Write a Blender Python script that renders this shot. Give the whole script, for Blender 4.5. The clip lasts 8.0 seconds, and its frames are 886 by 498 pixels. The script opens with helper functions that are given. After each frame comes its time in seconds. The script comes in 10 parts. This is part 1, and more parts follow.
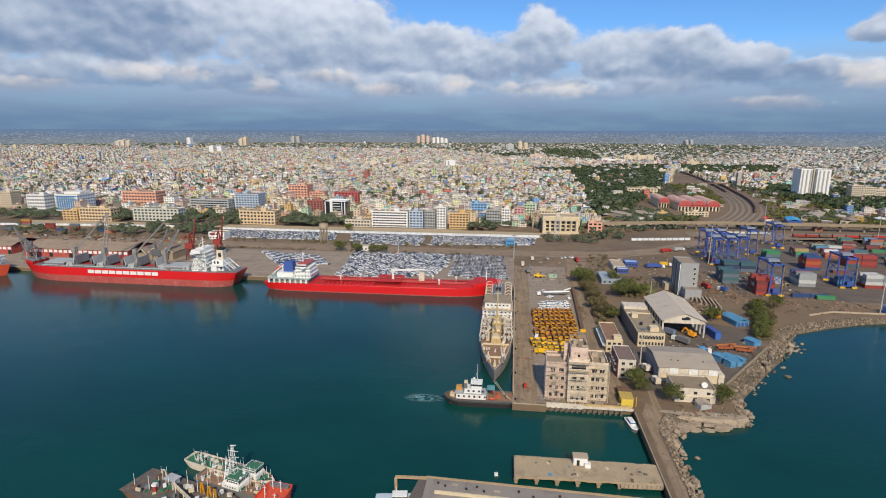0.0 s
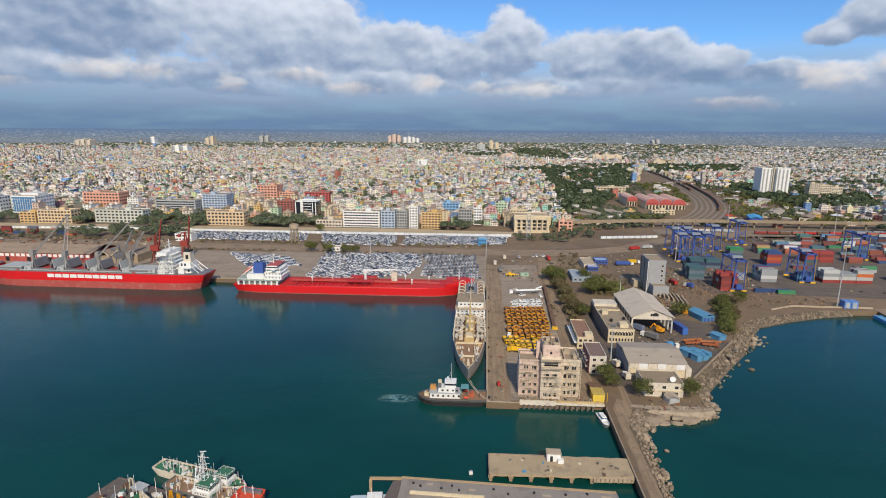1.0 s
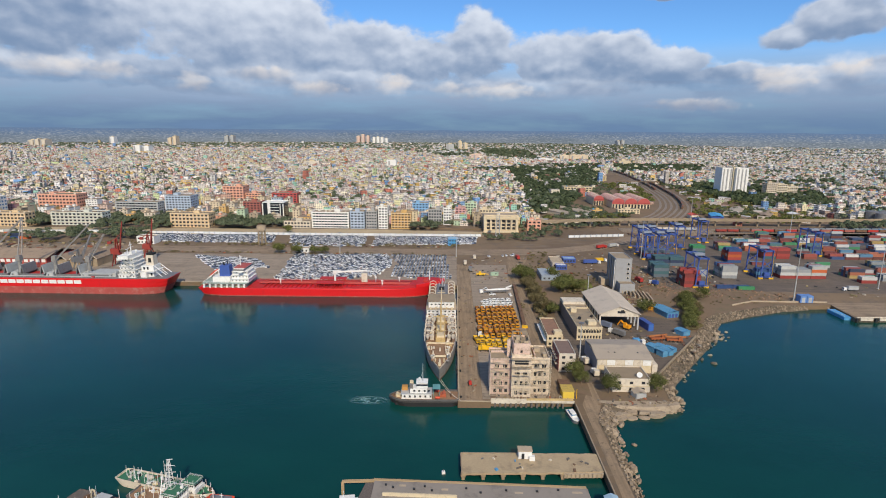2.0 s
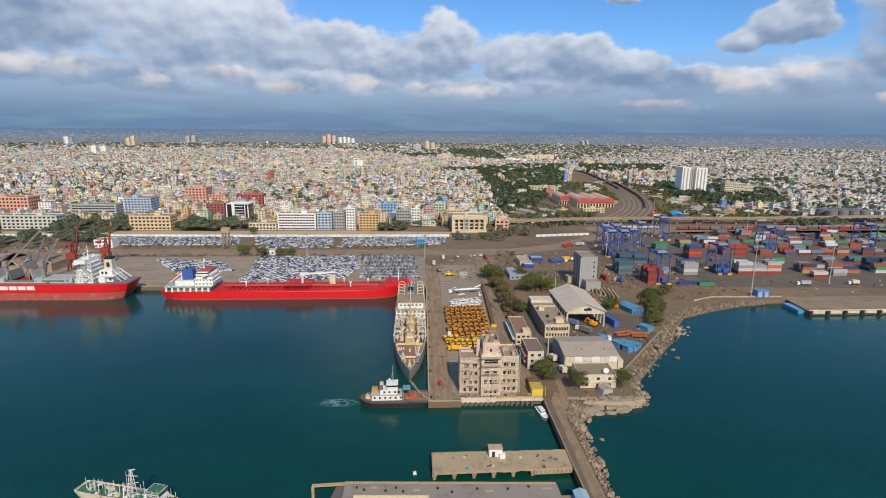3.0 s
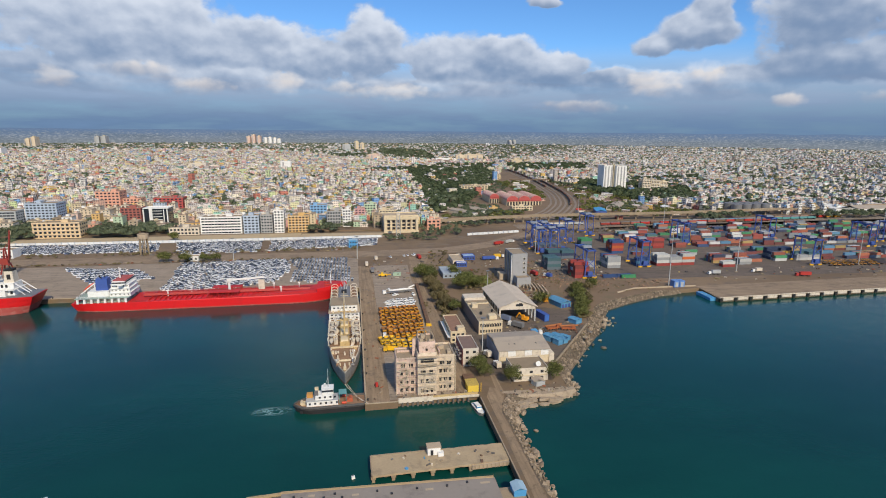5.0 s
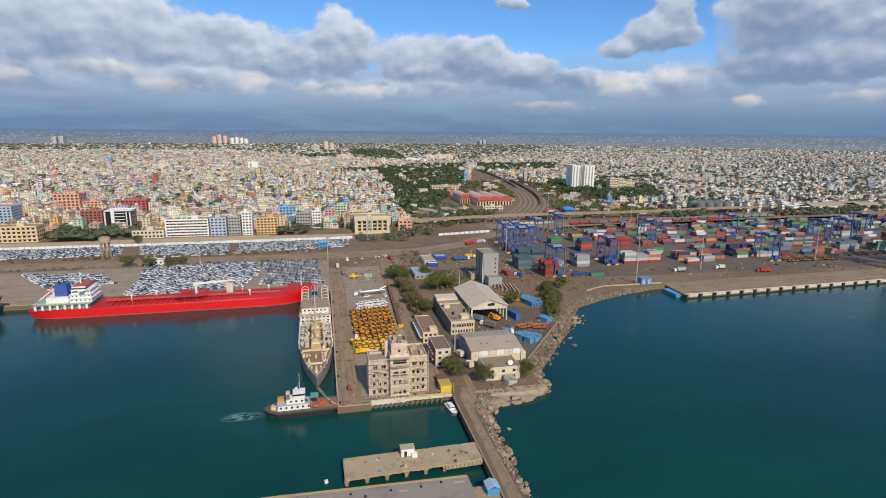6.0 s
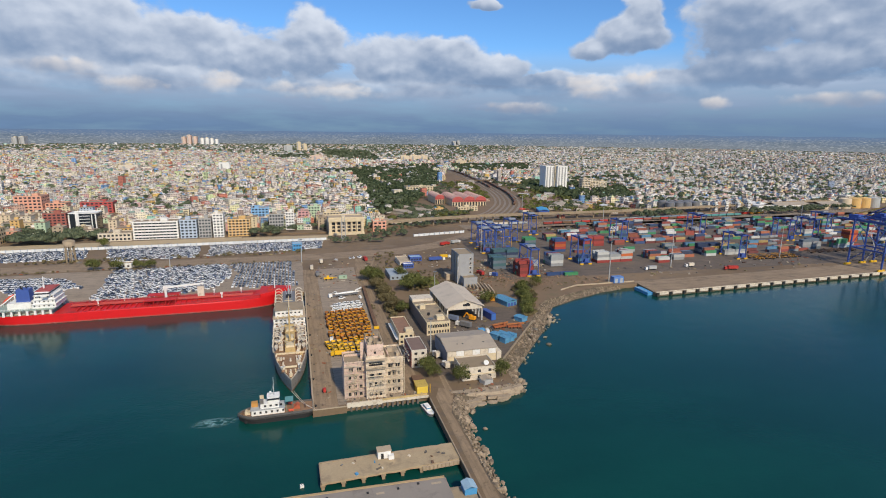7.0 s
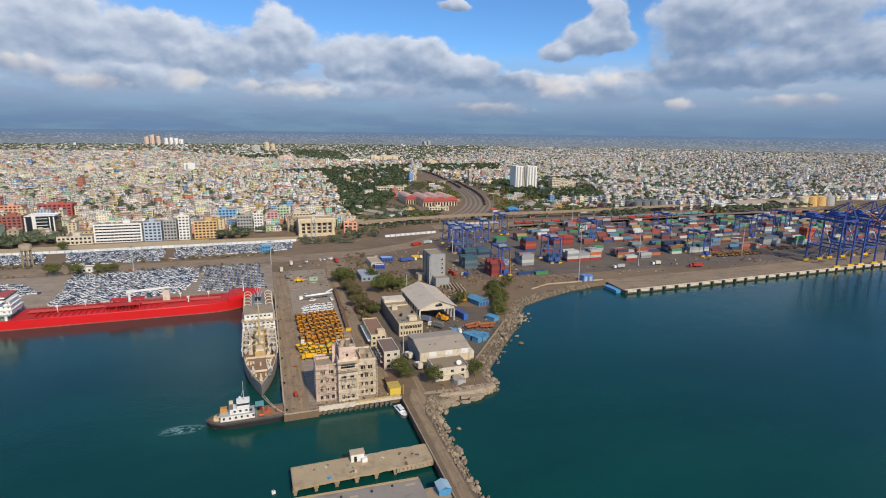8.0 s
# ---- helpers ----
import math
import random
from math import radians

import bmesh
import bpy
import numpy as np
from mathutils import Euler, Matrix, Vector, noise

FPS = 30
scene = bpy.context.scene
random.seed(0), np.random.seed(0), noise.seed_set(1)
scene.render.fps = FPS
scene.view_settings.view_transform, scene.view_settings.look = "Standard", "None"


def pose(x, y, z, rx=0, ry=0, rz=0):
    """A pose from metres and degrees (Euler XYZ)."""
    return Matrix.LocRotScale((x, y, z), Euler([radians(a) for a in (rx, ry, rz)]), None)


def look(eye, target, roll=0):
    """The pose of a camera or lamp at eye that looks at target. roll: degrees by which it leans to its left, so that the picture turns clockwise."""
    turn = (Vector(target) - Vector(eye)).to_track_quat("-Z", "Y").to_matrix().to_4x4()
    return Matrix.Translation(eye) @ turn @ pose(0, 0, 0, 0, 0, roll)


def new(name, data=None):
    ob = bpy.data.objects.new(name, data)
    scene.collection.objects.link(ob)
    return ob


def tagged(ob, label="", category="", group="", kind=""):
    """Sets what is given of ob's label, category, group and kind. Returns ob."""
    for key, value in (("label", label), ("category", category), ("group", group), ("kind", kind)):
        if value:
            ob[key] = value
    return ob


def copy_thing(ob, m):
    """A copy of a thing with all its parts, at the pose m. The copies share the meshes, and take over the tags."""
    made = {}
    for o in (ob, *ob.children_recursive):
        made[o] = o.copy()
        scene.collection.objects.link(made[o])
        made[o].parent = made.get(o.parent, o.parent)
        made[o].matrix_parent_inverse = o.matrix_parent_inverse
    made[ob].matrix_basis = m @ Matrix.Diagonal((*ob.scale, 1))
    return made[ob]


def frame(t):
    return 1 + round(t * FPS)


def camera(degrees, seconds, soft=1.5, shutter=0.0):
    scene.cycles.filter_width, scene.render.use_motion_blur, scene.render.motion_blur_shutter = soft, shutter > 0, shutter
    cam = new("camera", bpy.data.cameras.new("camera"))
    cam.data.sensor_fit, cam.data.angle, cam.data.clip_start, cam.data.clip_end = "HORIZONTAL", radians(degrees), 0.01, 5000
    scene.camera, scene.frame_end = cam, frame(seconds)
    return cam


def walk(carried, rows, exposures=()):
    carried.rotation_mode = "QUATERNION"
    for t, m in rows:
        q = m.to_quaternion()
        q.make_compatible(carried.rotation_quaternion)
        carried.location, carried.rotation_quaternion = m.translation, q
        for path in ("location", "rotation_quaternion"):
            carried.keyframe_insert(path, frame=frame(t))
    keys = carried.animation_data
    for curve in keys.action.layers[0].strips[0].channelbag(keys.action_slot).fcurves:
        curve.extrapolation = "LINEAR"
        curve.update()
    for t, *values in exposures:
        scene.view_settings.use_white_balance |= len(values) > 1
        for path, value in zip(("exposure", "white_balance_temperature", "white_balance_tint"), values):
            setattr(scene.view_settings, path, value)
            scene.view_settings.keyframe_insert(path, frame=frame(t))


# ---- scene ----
# The camera hangs on one spot high over the harbour and pans to the right.
cam = camera(78.4, 8.0, soft=1.0)
TURN = pose(0, 0, 0, 0, 0, 7)  # sets the pier and the quays along x and y
PATH = [
    (0, (0.488, 0.47, 119.464), (0.473, 2.424, 119.036), 0.2),
    (0.5, (0.382, 0.486, 119.507), (0.417, 2.439, 119.078), 0.3),
    (1, (0.289, 0.441, 119.544), (0.376, 2.392, 119.115), 0.3),
    (2.5, (0.08, 0.199, 119.747), (0.334, 2.136, 119.32), 0.5),
    (3, (0.056, 0.095, 119.791), (0.368, 2.024, 119.365), 0.5),
    (3.5, (0.024, -0.011, 119.844), (0.395, 1.908, 119.418), 0.5),
    (4, (-0.031, -0.101, 119.909), (0.396, 1.806, 119.484), 0.5),
    (4.5, (-0.106, -0.171, 119.991), (0.387, 1.721, 119.566), 0.5),
    (6, (-0.163, -0.355, 120.302), (0.49, 1.487, 119.879), 0.5),
    (6.5, (-0.197, -0.361, 120.363), (0.501, 1.466, 119.942), 0.6),
    (7, (-0.217, -0.332, 120.416), (0.522, 1.478, 119.996), 0.6),
    (7.5, (-0.231, -0.226, 120.472), (0.556, 1.564, 120.053), 0.6),
    (8, (-0.241, -0.082, 120.522), (0.594, 1.686, 120.104), 0.7),
]
walk(cam, [(t, TURN @ look(eye, target, roll)) for t, eye, target, roll in PATH])
scene.view_settings.exposure = 0.0

# ---------------------------------------------------------------- light
SUN_EL, SUN_AZ = 38.0, 168.0  # degrees; azimuth clockwise from +y
sun = new("sun", bpy.data.lights.new("sun", "SUN"))
sun.data.energy, sun.data.angle, sun.data.color = 3.9, radians(0.6), (1.0, 0.875, 0.68)
sun_way = Vector((math.sin(radians(SUN_AZ)) * math.cos(radians(SUN_EL)), math.cos(radians(SUN_AZ)) * math.cos(radians(SUN_EL)), math.sin(radians(SUN_EL))))
sun.matrix_world = look(sun_way * 900, (0, 0, 0))


class Graph:
    """Short hand for a node tree."""

    def __init__(self, tree):
        self.tree = tree
        tree.nodes.clear()

    def node(self, kind, **values):
        n = self.tree.nodes.new(kind)
        for k, v in values.items():
            setattr(n, k, v)
        return n

    def put(self, socket, value):
        if isinstance(value, bpy.types.NodeSocket):
            self.tree.links.new(value, socket)
        elif value is not None:
            socket.default_value = value

    def math(self, op, a, b=None, c=None, clamp=False):
        n = self.node("ShaderNodeMath", operation=op, use_clamp=clamp)
        for s, v in zip(n.inputs, (a, b, c)):
            self.put(s, v)
        return n.outputs[0]

    def vec(self, op, a, b=None, c=None):
        n = self.node("ShaderNodeVectorMath", operation=op)
        for s, v in zip(n.inputs, (a, b, c)):
            self.put(s, v)
        return n.outputs["Value" if op in ("DOT_PRODUCT", "LENGTH") else "Vector"]

    def noise(self, vector, scale, detail=4.0, rough=0.55, colour=False):
        n = self.node("ShaderNodeTexNoise")
        self.put(n.inputs["Vector"], vector)
        n.inputs["Scale"].default_value, n.inputs["Detail"].default_value, n.inputs["Roughness"].default_value = scale, detail, rough
        return n.outputs["Color" if colour else "Fac"]

    def smooth(self, v, a, b, to0=0.0, to1=1.0):
        n = self.node("ShaderNodeMapRange", interpolation_type="SMOOTHSTEP")
        for s, x in zip(n.inputs, (v, a, b, to0, to1)):
            self.put(s, x)
        return n.outputs[0]

    def mix(self, fac, a, b, blend="MIX"):
        n = self.node("ShaderNodeMix", data_type="RGBA", blend_type=blend)
        self.put(n.inputs[0], fac)
        for s, v in ((n.inputs[6], a), (n.inputs[7], b)):
            self.put(s, (*v, 1.0) if isinstance(v, tuple) and len(v) == 3 else v)
        return n.outputs[2]


def make_world():
    w = bpy.data.worlds.new("sky")
    scene.world = w
    w.use_nodes = True
    g = Graph(w.node_tree)
    sky = g.node("ShaderNodeTexSky", sky_type="NISHITA", sun_disc=False)
    sky.sun_elevation, sky.sun_rotation = radians(SUN_EL), radians(SUN_AZ)
    sky.air_density, sky.dust_density, sky.ozone_density, sky.altitude = 0.8, 0.2, 3.0, 100.0
    way = g.node("ShaderNodeTexCoord").outputs["Generated"]
    sep = g.node("ShaderNodeSeparateXYZ")
    g.put(sep.inputs[0], way)
    el = g.math("MULTIPLY", g.math("ARCSINE", sep.outputs[2]), 57.3)
    az = g.math("MULTIPLY", g.math("ARCTAN2", sep.outputs[0], sep.outputs[1]), 57.3)
    com = g.node("ShaderNodeCombineXYZ")
    g.put(com.inputs[0], az)
    g.put(com.inputs[1], el)
    flat = com.outputs[0]
    tall = g.vec("MULTIPLY", flat, (1.0, 1.35, 1.0))
    warp = g.vec("MULTIPLY", g.vec("SUBTRACT", g.noise(tall, 0.22, 3.0, 0.5, True), (0.5, 0.5, 0.5)), (4.4, 2.4, 0.0))
    place = g.vec("ADD", flat, warp)
    puffs = [  # azimuth, elevation, half width, half height of each heap of cloud in degrees, and its tone
        (-48.0, 9.5, 11.0, 4.6, 0.42), (-37.0, 9.6, 9.5, 4.0, 0.36), (-29.0, 11.5, 5.0, 3.0, 0.62), (-21.0, 9.4, 8.0, 4.2, 0.56), (-15.5, 8.6, 4.0, 3.0, 0.50), (-9.5, 8.0, 5.0, 2.9, 0.50),
        (-4.0, 6.6, 4.5, 2.6, 0.46), (2.2, 8.1, 3.6, 3.1, 0.42), (9.5, 6.9, 5.6, 2.5, 0.45), (15.0, 6.6, 5.0, 2.4, 0.41), (20.5, 6.1, 3.8, 1.7, 0.36), (25.0, 4.7, 4.6, 1.4, 0.22),
        (19.2, 12.1, 1.6, 0.5, 0.34), (29.8, 8.0, 2.0, 1.0, 0.42), (32.8, 9.0, 3.0, 1.6, 0.38), (33.6, 11.2, 2.0, 1.6, 0.44), (31.0, 4.4, 3.0, 1.2, 0.40), (36.0, 4.6, 5.0, 1.7, 0.30),
        (43.0, 9.8, 5.0, 3.2, 0.36), (50.0, 10.2, 5.5, 3.4, 0.40), (45.0, 5.9, 7.0, 1.7, 0.20), (57.0, 7.2, 5.0, 2.4, 0.34), (-40.0, 4.8, 10.0, 1.2, 0.36), (-24.0, 4.6, 10.0, 1.3, 0.36), (-10.0, 4.4, 8.0, 1.1, 0.40), (8.0, 4.0, 9.0, 1.2, 0.34),
    ]

    def heaps(p, rows):
        """Thickness of the joined heaps, and a tone that falls from their tops to their flat bases."""
        weight = tone = None
        for a, e, ra, re, light in rows:
            q = g.vec("MULTIPLY_ADD", p, (1 / ra, 1 / re, 0.0), (-a / ra, -e / re, 0.0))
            w = g.math("POWER", g.math("ADD", g.vec("DOT_PRODUCT", q, q), 0.06), -3.0)
            t = g.math("MULTIPLY", w, g.math("ADD", g.vec("DOT_PRODUCT", q, (0.04, 0.30, 0.0)), light))
            weight, tone = (w, t) if weight is None else (g.math("ADD", weight, w), g.math("ADD", tone, t))
        return g.math("SUBTRACT", 1.0, g.math("POWER", weight, -1 / 3)), g.math("DIVIDE", tone, weight)

    def cells(p, scale, bend):
        c = g.node("ShaderNodeTexVoronoi", feature="SMOOTH_F1")
        g.put(c.inputs["Vector"], g.vec("ADD", p, g.vec("MULTIPLY", warp, (bend, bend * 2, 0.0))))
        c.inputs["Scale"].default_value, c.inputs["Smoothness"].default_value, c.inputs["Detail"].default_value, c.inputs["Roughness"].default_value = scale, 0.8, 1.5, 0.4
        return g.math("SUBTRACT", 0.42, c.outputs["Distance"])

    def billow(shift):
        """Round swellings of several sizes on the heaps."""
        p = g.vec("ADD", tall, (shift[0], shift[1], 0.0))
        rough = g.math("MULTIPLY_ADD", g.noise(p, 0.20, 6.0, 0.52), 1.5, -0.25)
        rough = g.math("MULTIPLY_ADD", cells(p, 0.24, 0.25), 0.55, rough)
        return g.math("MULTIPLY_ADD", cells(p, 0.62, 0.3), 0.32, rough)

    thick, tone = heaps(place, puffs)
    swell = billow((0.0, 0.0))
    relief = g.math("SUBTRACT", swell, billow((0.35, 0.95)))
    broad = g.smooth(el, 13.4, 17.0)
    loose = g.math("MULTIPLY_ADD", g.noise(g.vec("MULTIPLY", way, (1.0, 1.0, 1.7)), 2.2, 6.0, 0.55), 5.0, -2.75)
    aside = g.math("MAXIMUM", broad, g.smooth(g.math("ABSOLUTE", g.math("SUBTRACT", az, 5.0)), 58.0, 66.0))
    whole = g.math("MAXIMUM", g.math("ADD", g.math("MAXIMUM", thick, -0.9), swell), g.math("MULTIPLY_ADD", aside, 4.0, g.math("SUBTRACT", loose, 4.0)))
    whole = g.math("MULTIPLY_ADD", g.math("SUBTRACT", g.noise(g.vec("ADD", tall, g.vec("MULTIPLY", warp, (0.6, 0.6, 0.0))), 0.75, 6.0, 0.6), 0.5), 0.85, whole)
    mask = g.smooth(whole, -0.16, 0.52)
    lit = g.math("MULTIPLY_ADD", relief, 0.62, tone)
    lit = g.math("MULTIPLY_ADD", g.smooth(whole, 0.75, 0.1), g.math("MULTIPLY", tone, 0.35), lit)
    lit = g.math("MULTIPLY_ADD", g.math("SUBTRACT", g.noise(tall, 0.11, 3.0, 0.5), 0.5), 0.7, lit)
    lit = g.smooth(lit, -0.04, 1.12)
    cloud = g.mix(lit, (0.195, 0.282, 0.440), (0.77, 0.82, 0.91))
    streak = g.noise(g.vec("MULTIPLY", tall, (0.22, 1.0, 1.0)), 0.45, 5.0, 0.55)
    thin = g.math("MULTIPLY", g.smooth(el, 8.5, 4.5), g.math("MULTIPLY_ADD", streak, 0.6, 0.66, clamp=True))  # the low veil under the heaps
    veil = g.mix(g.smooth(el, 0.2, 5.2), (0.138, 0.228, 0.378), (0.36, 0.455, 0.61))
    veil = g.mix(1.0, veil, g.math("MULTIPLY_ADD", streak, 0.6, 0.72), "MULTIPLY")
    small = [  # the low, far heaps that catch the sun
        (-36.0, 4.9, 3.6, 0.9, 0.62), (-32.0, 4.7, 2.4, 0.8, 0.62), (-25.2, 4.3, 1.6, 0.9, 0.60), (-18.6, 5.1, 3.0, 0.8, 0.62), (-14.0, 3.9, 2.6, 0.8, 0.56), (-6.4, 4.4, 1.6, 1.1, 0.66), (-0.8, 4.0, 1.6, 0.9, 0.64), (4.0, 3.7, 4.6, 0.9, 0.62), (23.0, 2.4, 4.0, 0.7, 0.40),
        (29.4, 4.6, 2.6, 1.1, 0.72), (34.0, 5.6, 1.8, 0.9, 0.72), (40.8, 2.9, 1.4, 0.7, 0.58), (50.0, 3.0, 4.0, 0.7, 0.44), (-45.0, 3.6, 4.0, 0.7, 0.46),
    ]
    near, near_tone = heaps(g.vec("ADD", flat, g.vec("MULTIPLY", warp, (0.5, 0.45, 0.0))), small)
    far_heap = g.math("MULTIPLY_ADD", cells(tall, 0.9, 0.3), 1.0, g.math("MULTIPLY_ADD", g.noise(tall, 0.8, 5.0, 0.55), 1.3, g.math("SUBTRACT", near, 0.35)))
    far_mask = g.math("MULTIPLY", g.smooth(far_heap, -0.35, 1.15), 0.80)
    far_cloud = g.mix(g.smooth(g.math("MULTIPLY_ADD", relief, 0.35, near_tone), 0.2, 0.95), (0.29, 0.345, 0.46), (0.84, 0.78, 0.74))
    dim = g.math("MULTIPLY", mask, g.smooth(el, 1.8, 5.0, 0.0, 0.97))
    back = g.node("ShaderNodeBackground")
    g.put(back.inputs[0], g.mix(1.0, sky.outputs[0], (0.62, 0.92, 1.17), "MULTIPLY"))
    back.inputs[1].default_value = 0.12
    front = g.node("ShaderNodeBackground")
    g.put(front.inputs[0], g.mix(far_mask, g.mix(dim, veil, cloud), far_cloud))
    front.inputs[1].default_value = 1.0
    both = g.node("ShaderNodeMixShader")
    g.put(both.inputs[0], g.math("MAXIMUM", g.math("MAXIMUM", dim, thin), far_mask))
    g.put(both.inputs[1], back.outputs[0])
    g.put(both.inputs[2], front.outputs[0])
    g.put(g.node("ShaderNodeOutputWorld").inputs[0], both.outputs[0])


make_world()

# ---------------------------------------------------------------- materials
MATS = {}


def paint(name, colour, rough=0.75, metal=0.0, var=0.18, scale=0.25, fine=3.0, bump=0.0, rand=0.0, stain=None, amount=0.5, island=0.0, tracks=None):
    """A weathered surface: blotches and grain of two sizes, a stain colour in patches, and fine relief."""
    if name in MATS:
        return MATS[name]
    m = bpy.data.materials.new(name)
    m.use_nodes = True
    g = Graph(m.node_tree)
    b = g.node("ShaderNodeBsdfPrincipled")
    at = g.node("ShaderNodeNewGeometry")
    where = at.outputs["Position"]
    big = g.noise(where, scale, 5.0, 0.6)
    small = g.noise(where, fine, 4.0, 0.6)
    value = g.math("MULTIPLY_ADD", big, 2.0 * var, 1.0 - var)
    value = g.math("MULTIPLY", value, g.math("MULTIPLY_ADD", small, 1.6 * var, 1.0 - 0.8 * var))
    if rand:
        value = g.math("MULTIPLY", value, g.math("MULTIPLY_ADD", g.node("ShaderNodeObjectInfo").outputs["Random"], 2 * rand, 1.0 - rand))
    if island:
        value = g.math("MULTIPLY", value, g.math("MULTIPLY_ADD", at.outputs["Random Per Island"], 2 * island, 1.0 - island))
    c = g.node("ShaderNodeRGB").outputs[0]
    c.default_value = (*colour, 1.0)
    if stain:
        c = g.mix(g.math("MULTIPLY", g.smooth(g.noise(where, scale * 1.7, 6.0, 0.68), 0.50, 0.66), amount), c, stain)
    if tracks:  # wheel marks and drag marks along one way
        marks = g.noise(g.vec("MULTIPLY", where, tracks), 0.9, 4.0, 0.6)
        value = g.math("MULTIPLY", value, g.smooth(marks, 0.36, 0.62, 0.80, 1.05))
        spots = g.noise(where, 0.5, 5.0, 0.7)
        value = g.math("MULTIPLY", value, g.smooth(spots, 0.30, 0.44, 0.62, 1.0))
    g.put(b.inputs["Base Color"], g.mix(1.0, c, value, "MULTIPLY"))
    b.inputs["Metallic"].default_value = metal
    g.put(b.inputs["Roughness"], g.math("MULTIPLY_ADD", small, 0.2, rough - 0.1, clamp=True))
    if bump:
        k = g.node("ShaderNodeBump")
        k.inputs["Strength"].default_value, k.inputs["Distance"].default_value = 0.6, bump
        g.put(k.inputs["Height"], small)
        g.put(b.inputs["Normal"], k.outputs[0])
    g.put(g.node("ShaderNodeOutputMaterial").inputs[0], b.outputs[0])
    MATS[name] = m
    return m


def palette(name, colours, rough=0.85, windows=False, per="island", var=0.16, uneven=0.12, deep=0.45):
    """Each piece takes one of a row of paint colours; walls may carry small dark window openings by storey, and painted
    shade of balcony recesses.
    """
    m = bpy.data.materials.new(name)
    m.use_nodes = True
    g = Graph(m.node_tree)
    b = g.node("ShaderNodeBsdfPrincipled")
    at = g.node("ShaderNodeNewGeometry")
    pick = at.outputs["Random Per Island"] if per == "island" else g.node("ShaderNodeObjectInfo").outputs["Random"]
    ramp = g.node("ShaderNodeValToRGB")
    ramp.color_ramp.interpolation = "CONSTANT"
    e = ramp.color_ramp.elements
    while len(e) < len(colours):
        e.new(1.0)
    for i, c in enumerate(colours):
        e[i].position, e[i].color = i / len(colours), (*c, 1.0)
    g.put(ramp.inputs[0], pick)
    where = at.outputs["Position"]
    value = g.math("MULTIPLY_ADD", g.noise(where, 0.15, 5.0, 0.65), 2 * var, 1.0 - var)
    value = g.math("MULTIPLY", value, g.math("MULTIPLY_ADD", g.math("FRACT", g.math("MULTIPLY", pick, 37.0)), 2 * uneven, 1.0 - uneven))
    c = g.mix(1.0, ramp.outputs[0], value, "MULTIPLY")
    if windows:
        uv = g.node("ShaderNodeUVMap", uv_map="UVMap").outputs[0]
        s = g.node("ShaderNodeSeparateXYZ")
        g.put(s.inputs[0], uv)
        inside = None
        for out, size, a, z in ((s.outputs[0], 2.7, 0.22, 0.74), (s.outputs[1], 3.1, 0.26, 0.78)):
            f = g.math("FRACT", g.math("DIVIDE", out, size))
            w = g.math("MULTIPLY", g.math("GREATER_THAN", f, a), g.math("LESS_THAN", f, z))
            inside = w if inside is None else g.math("MULTIPLY", inside, w)
        inside = g.math("MULTIPLY", inside, g.math("GREATER_THAN", g.noise(where, 0.22, 2.0), 0.36))
        # wide balcony bays, their inner shade darkened into the wall colour
        bay = g.math("MULTIPLY", g.math("GREATER_THAN", g.math("FRACT", g.math("DIVIDE", s.outputs[0], 6.4)), 0.42), g.math("GREATER_THAN", g.math("FRACT", g.math("DIVIDE", s.outputs[1], 3.1)), 0.34))
        bay = g.math("MULTIPLY", bay, g.math("GREATER_THAN", g.math("FRACT", g.math("MULTIPLY", pick, 91.0)), deep))
        c = g.mix(g.math("MULTIPLY", g.math("MAXIMUM", inside, bay), 0.74), c, (0.045, 0.043, 0.045))
    g.put(b.inputs["Base Color"], c)
    b.inputs["Roughness"].default_value = rough
    g.put(g.node("ShaderNodeOutputMaterial").inputs[0], b.outputs[0])
    MATS[name] = m
    return m


def glass_mat(name, colour, rough=0.08):
    m = bpy.data.materials.new(name)
    m.use_nodes = True
    g = Graph(m.node_tree)
    b = g.node("ShaderNodeBsdfPrincipled")
    at = g.node("ShaderNodeNewGeometry").outputs["Position"]
    g.put(b.inputs["Base Color"], g.mix(g.noise(at, 0.6, 3.0), colour, tuple(min(1.0, c * 1.9 + 0.01) for c in colour)))
    b.inputs["Roughness"].default_value, b.inputs["IOR"].default_value = rough, 1.5
    g.put(g.node("ShaderNodeOutputMaterial").inputs[0], b.outputs[0])
    MATS[name] = m
    return m


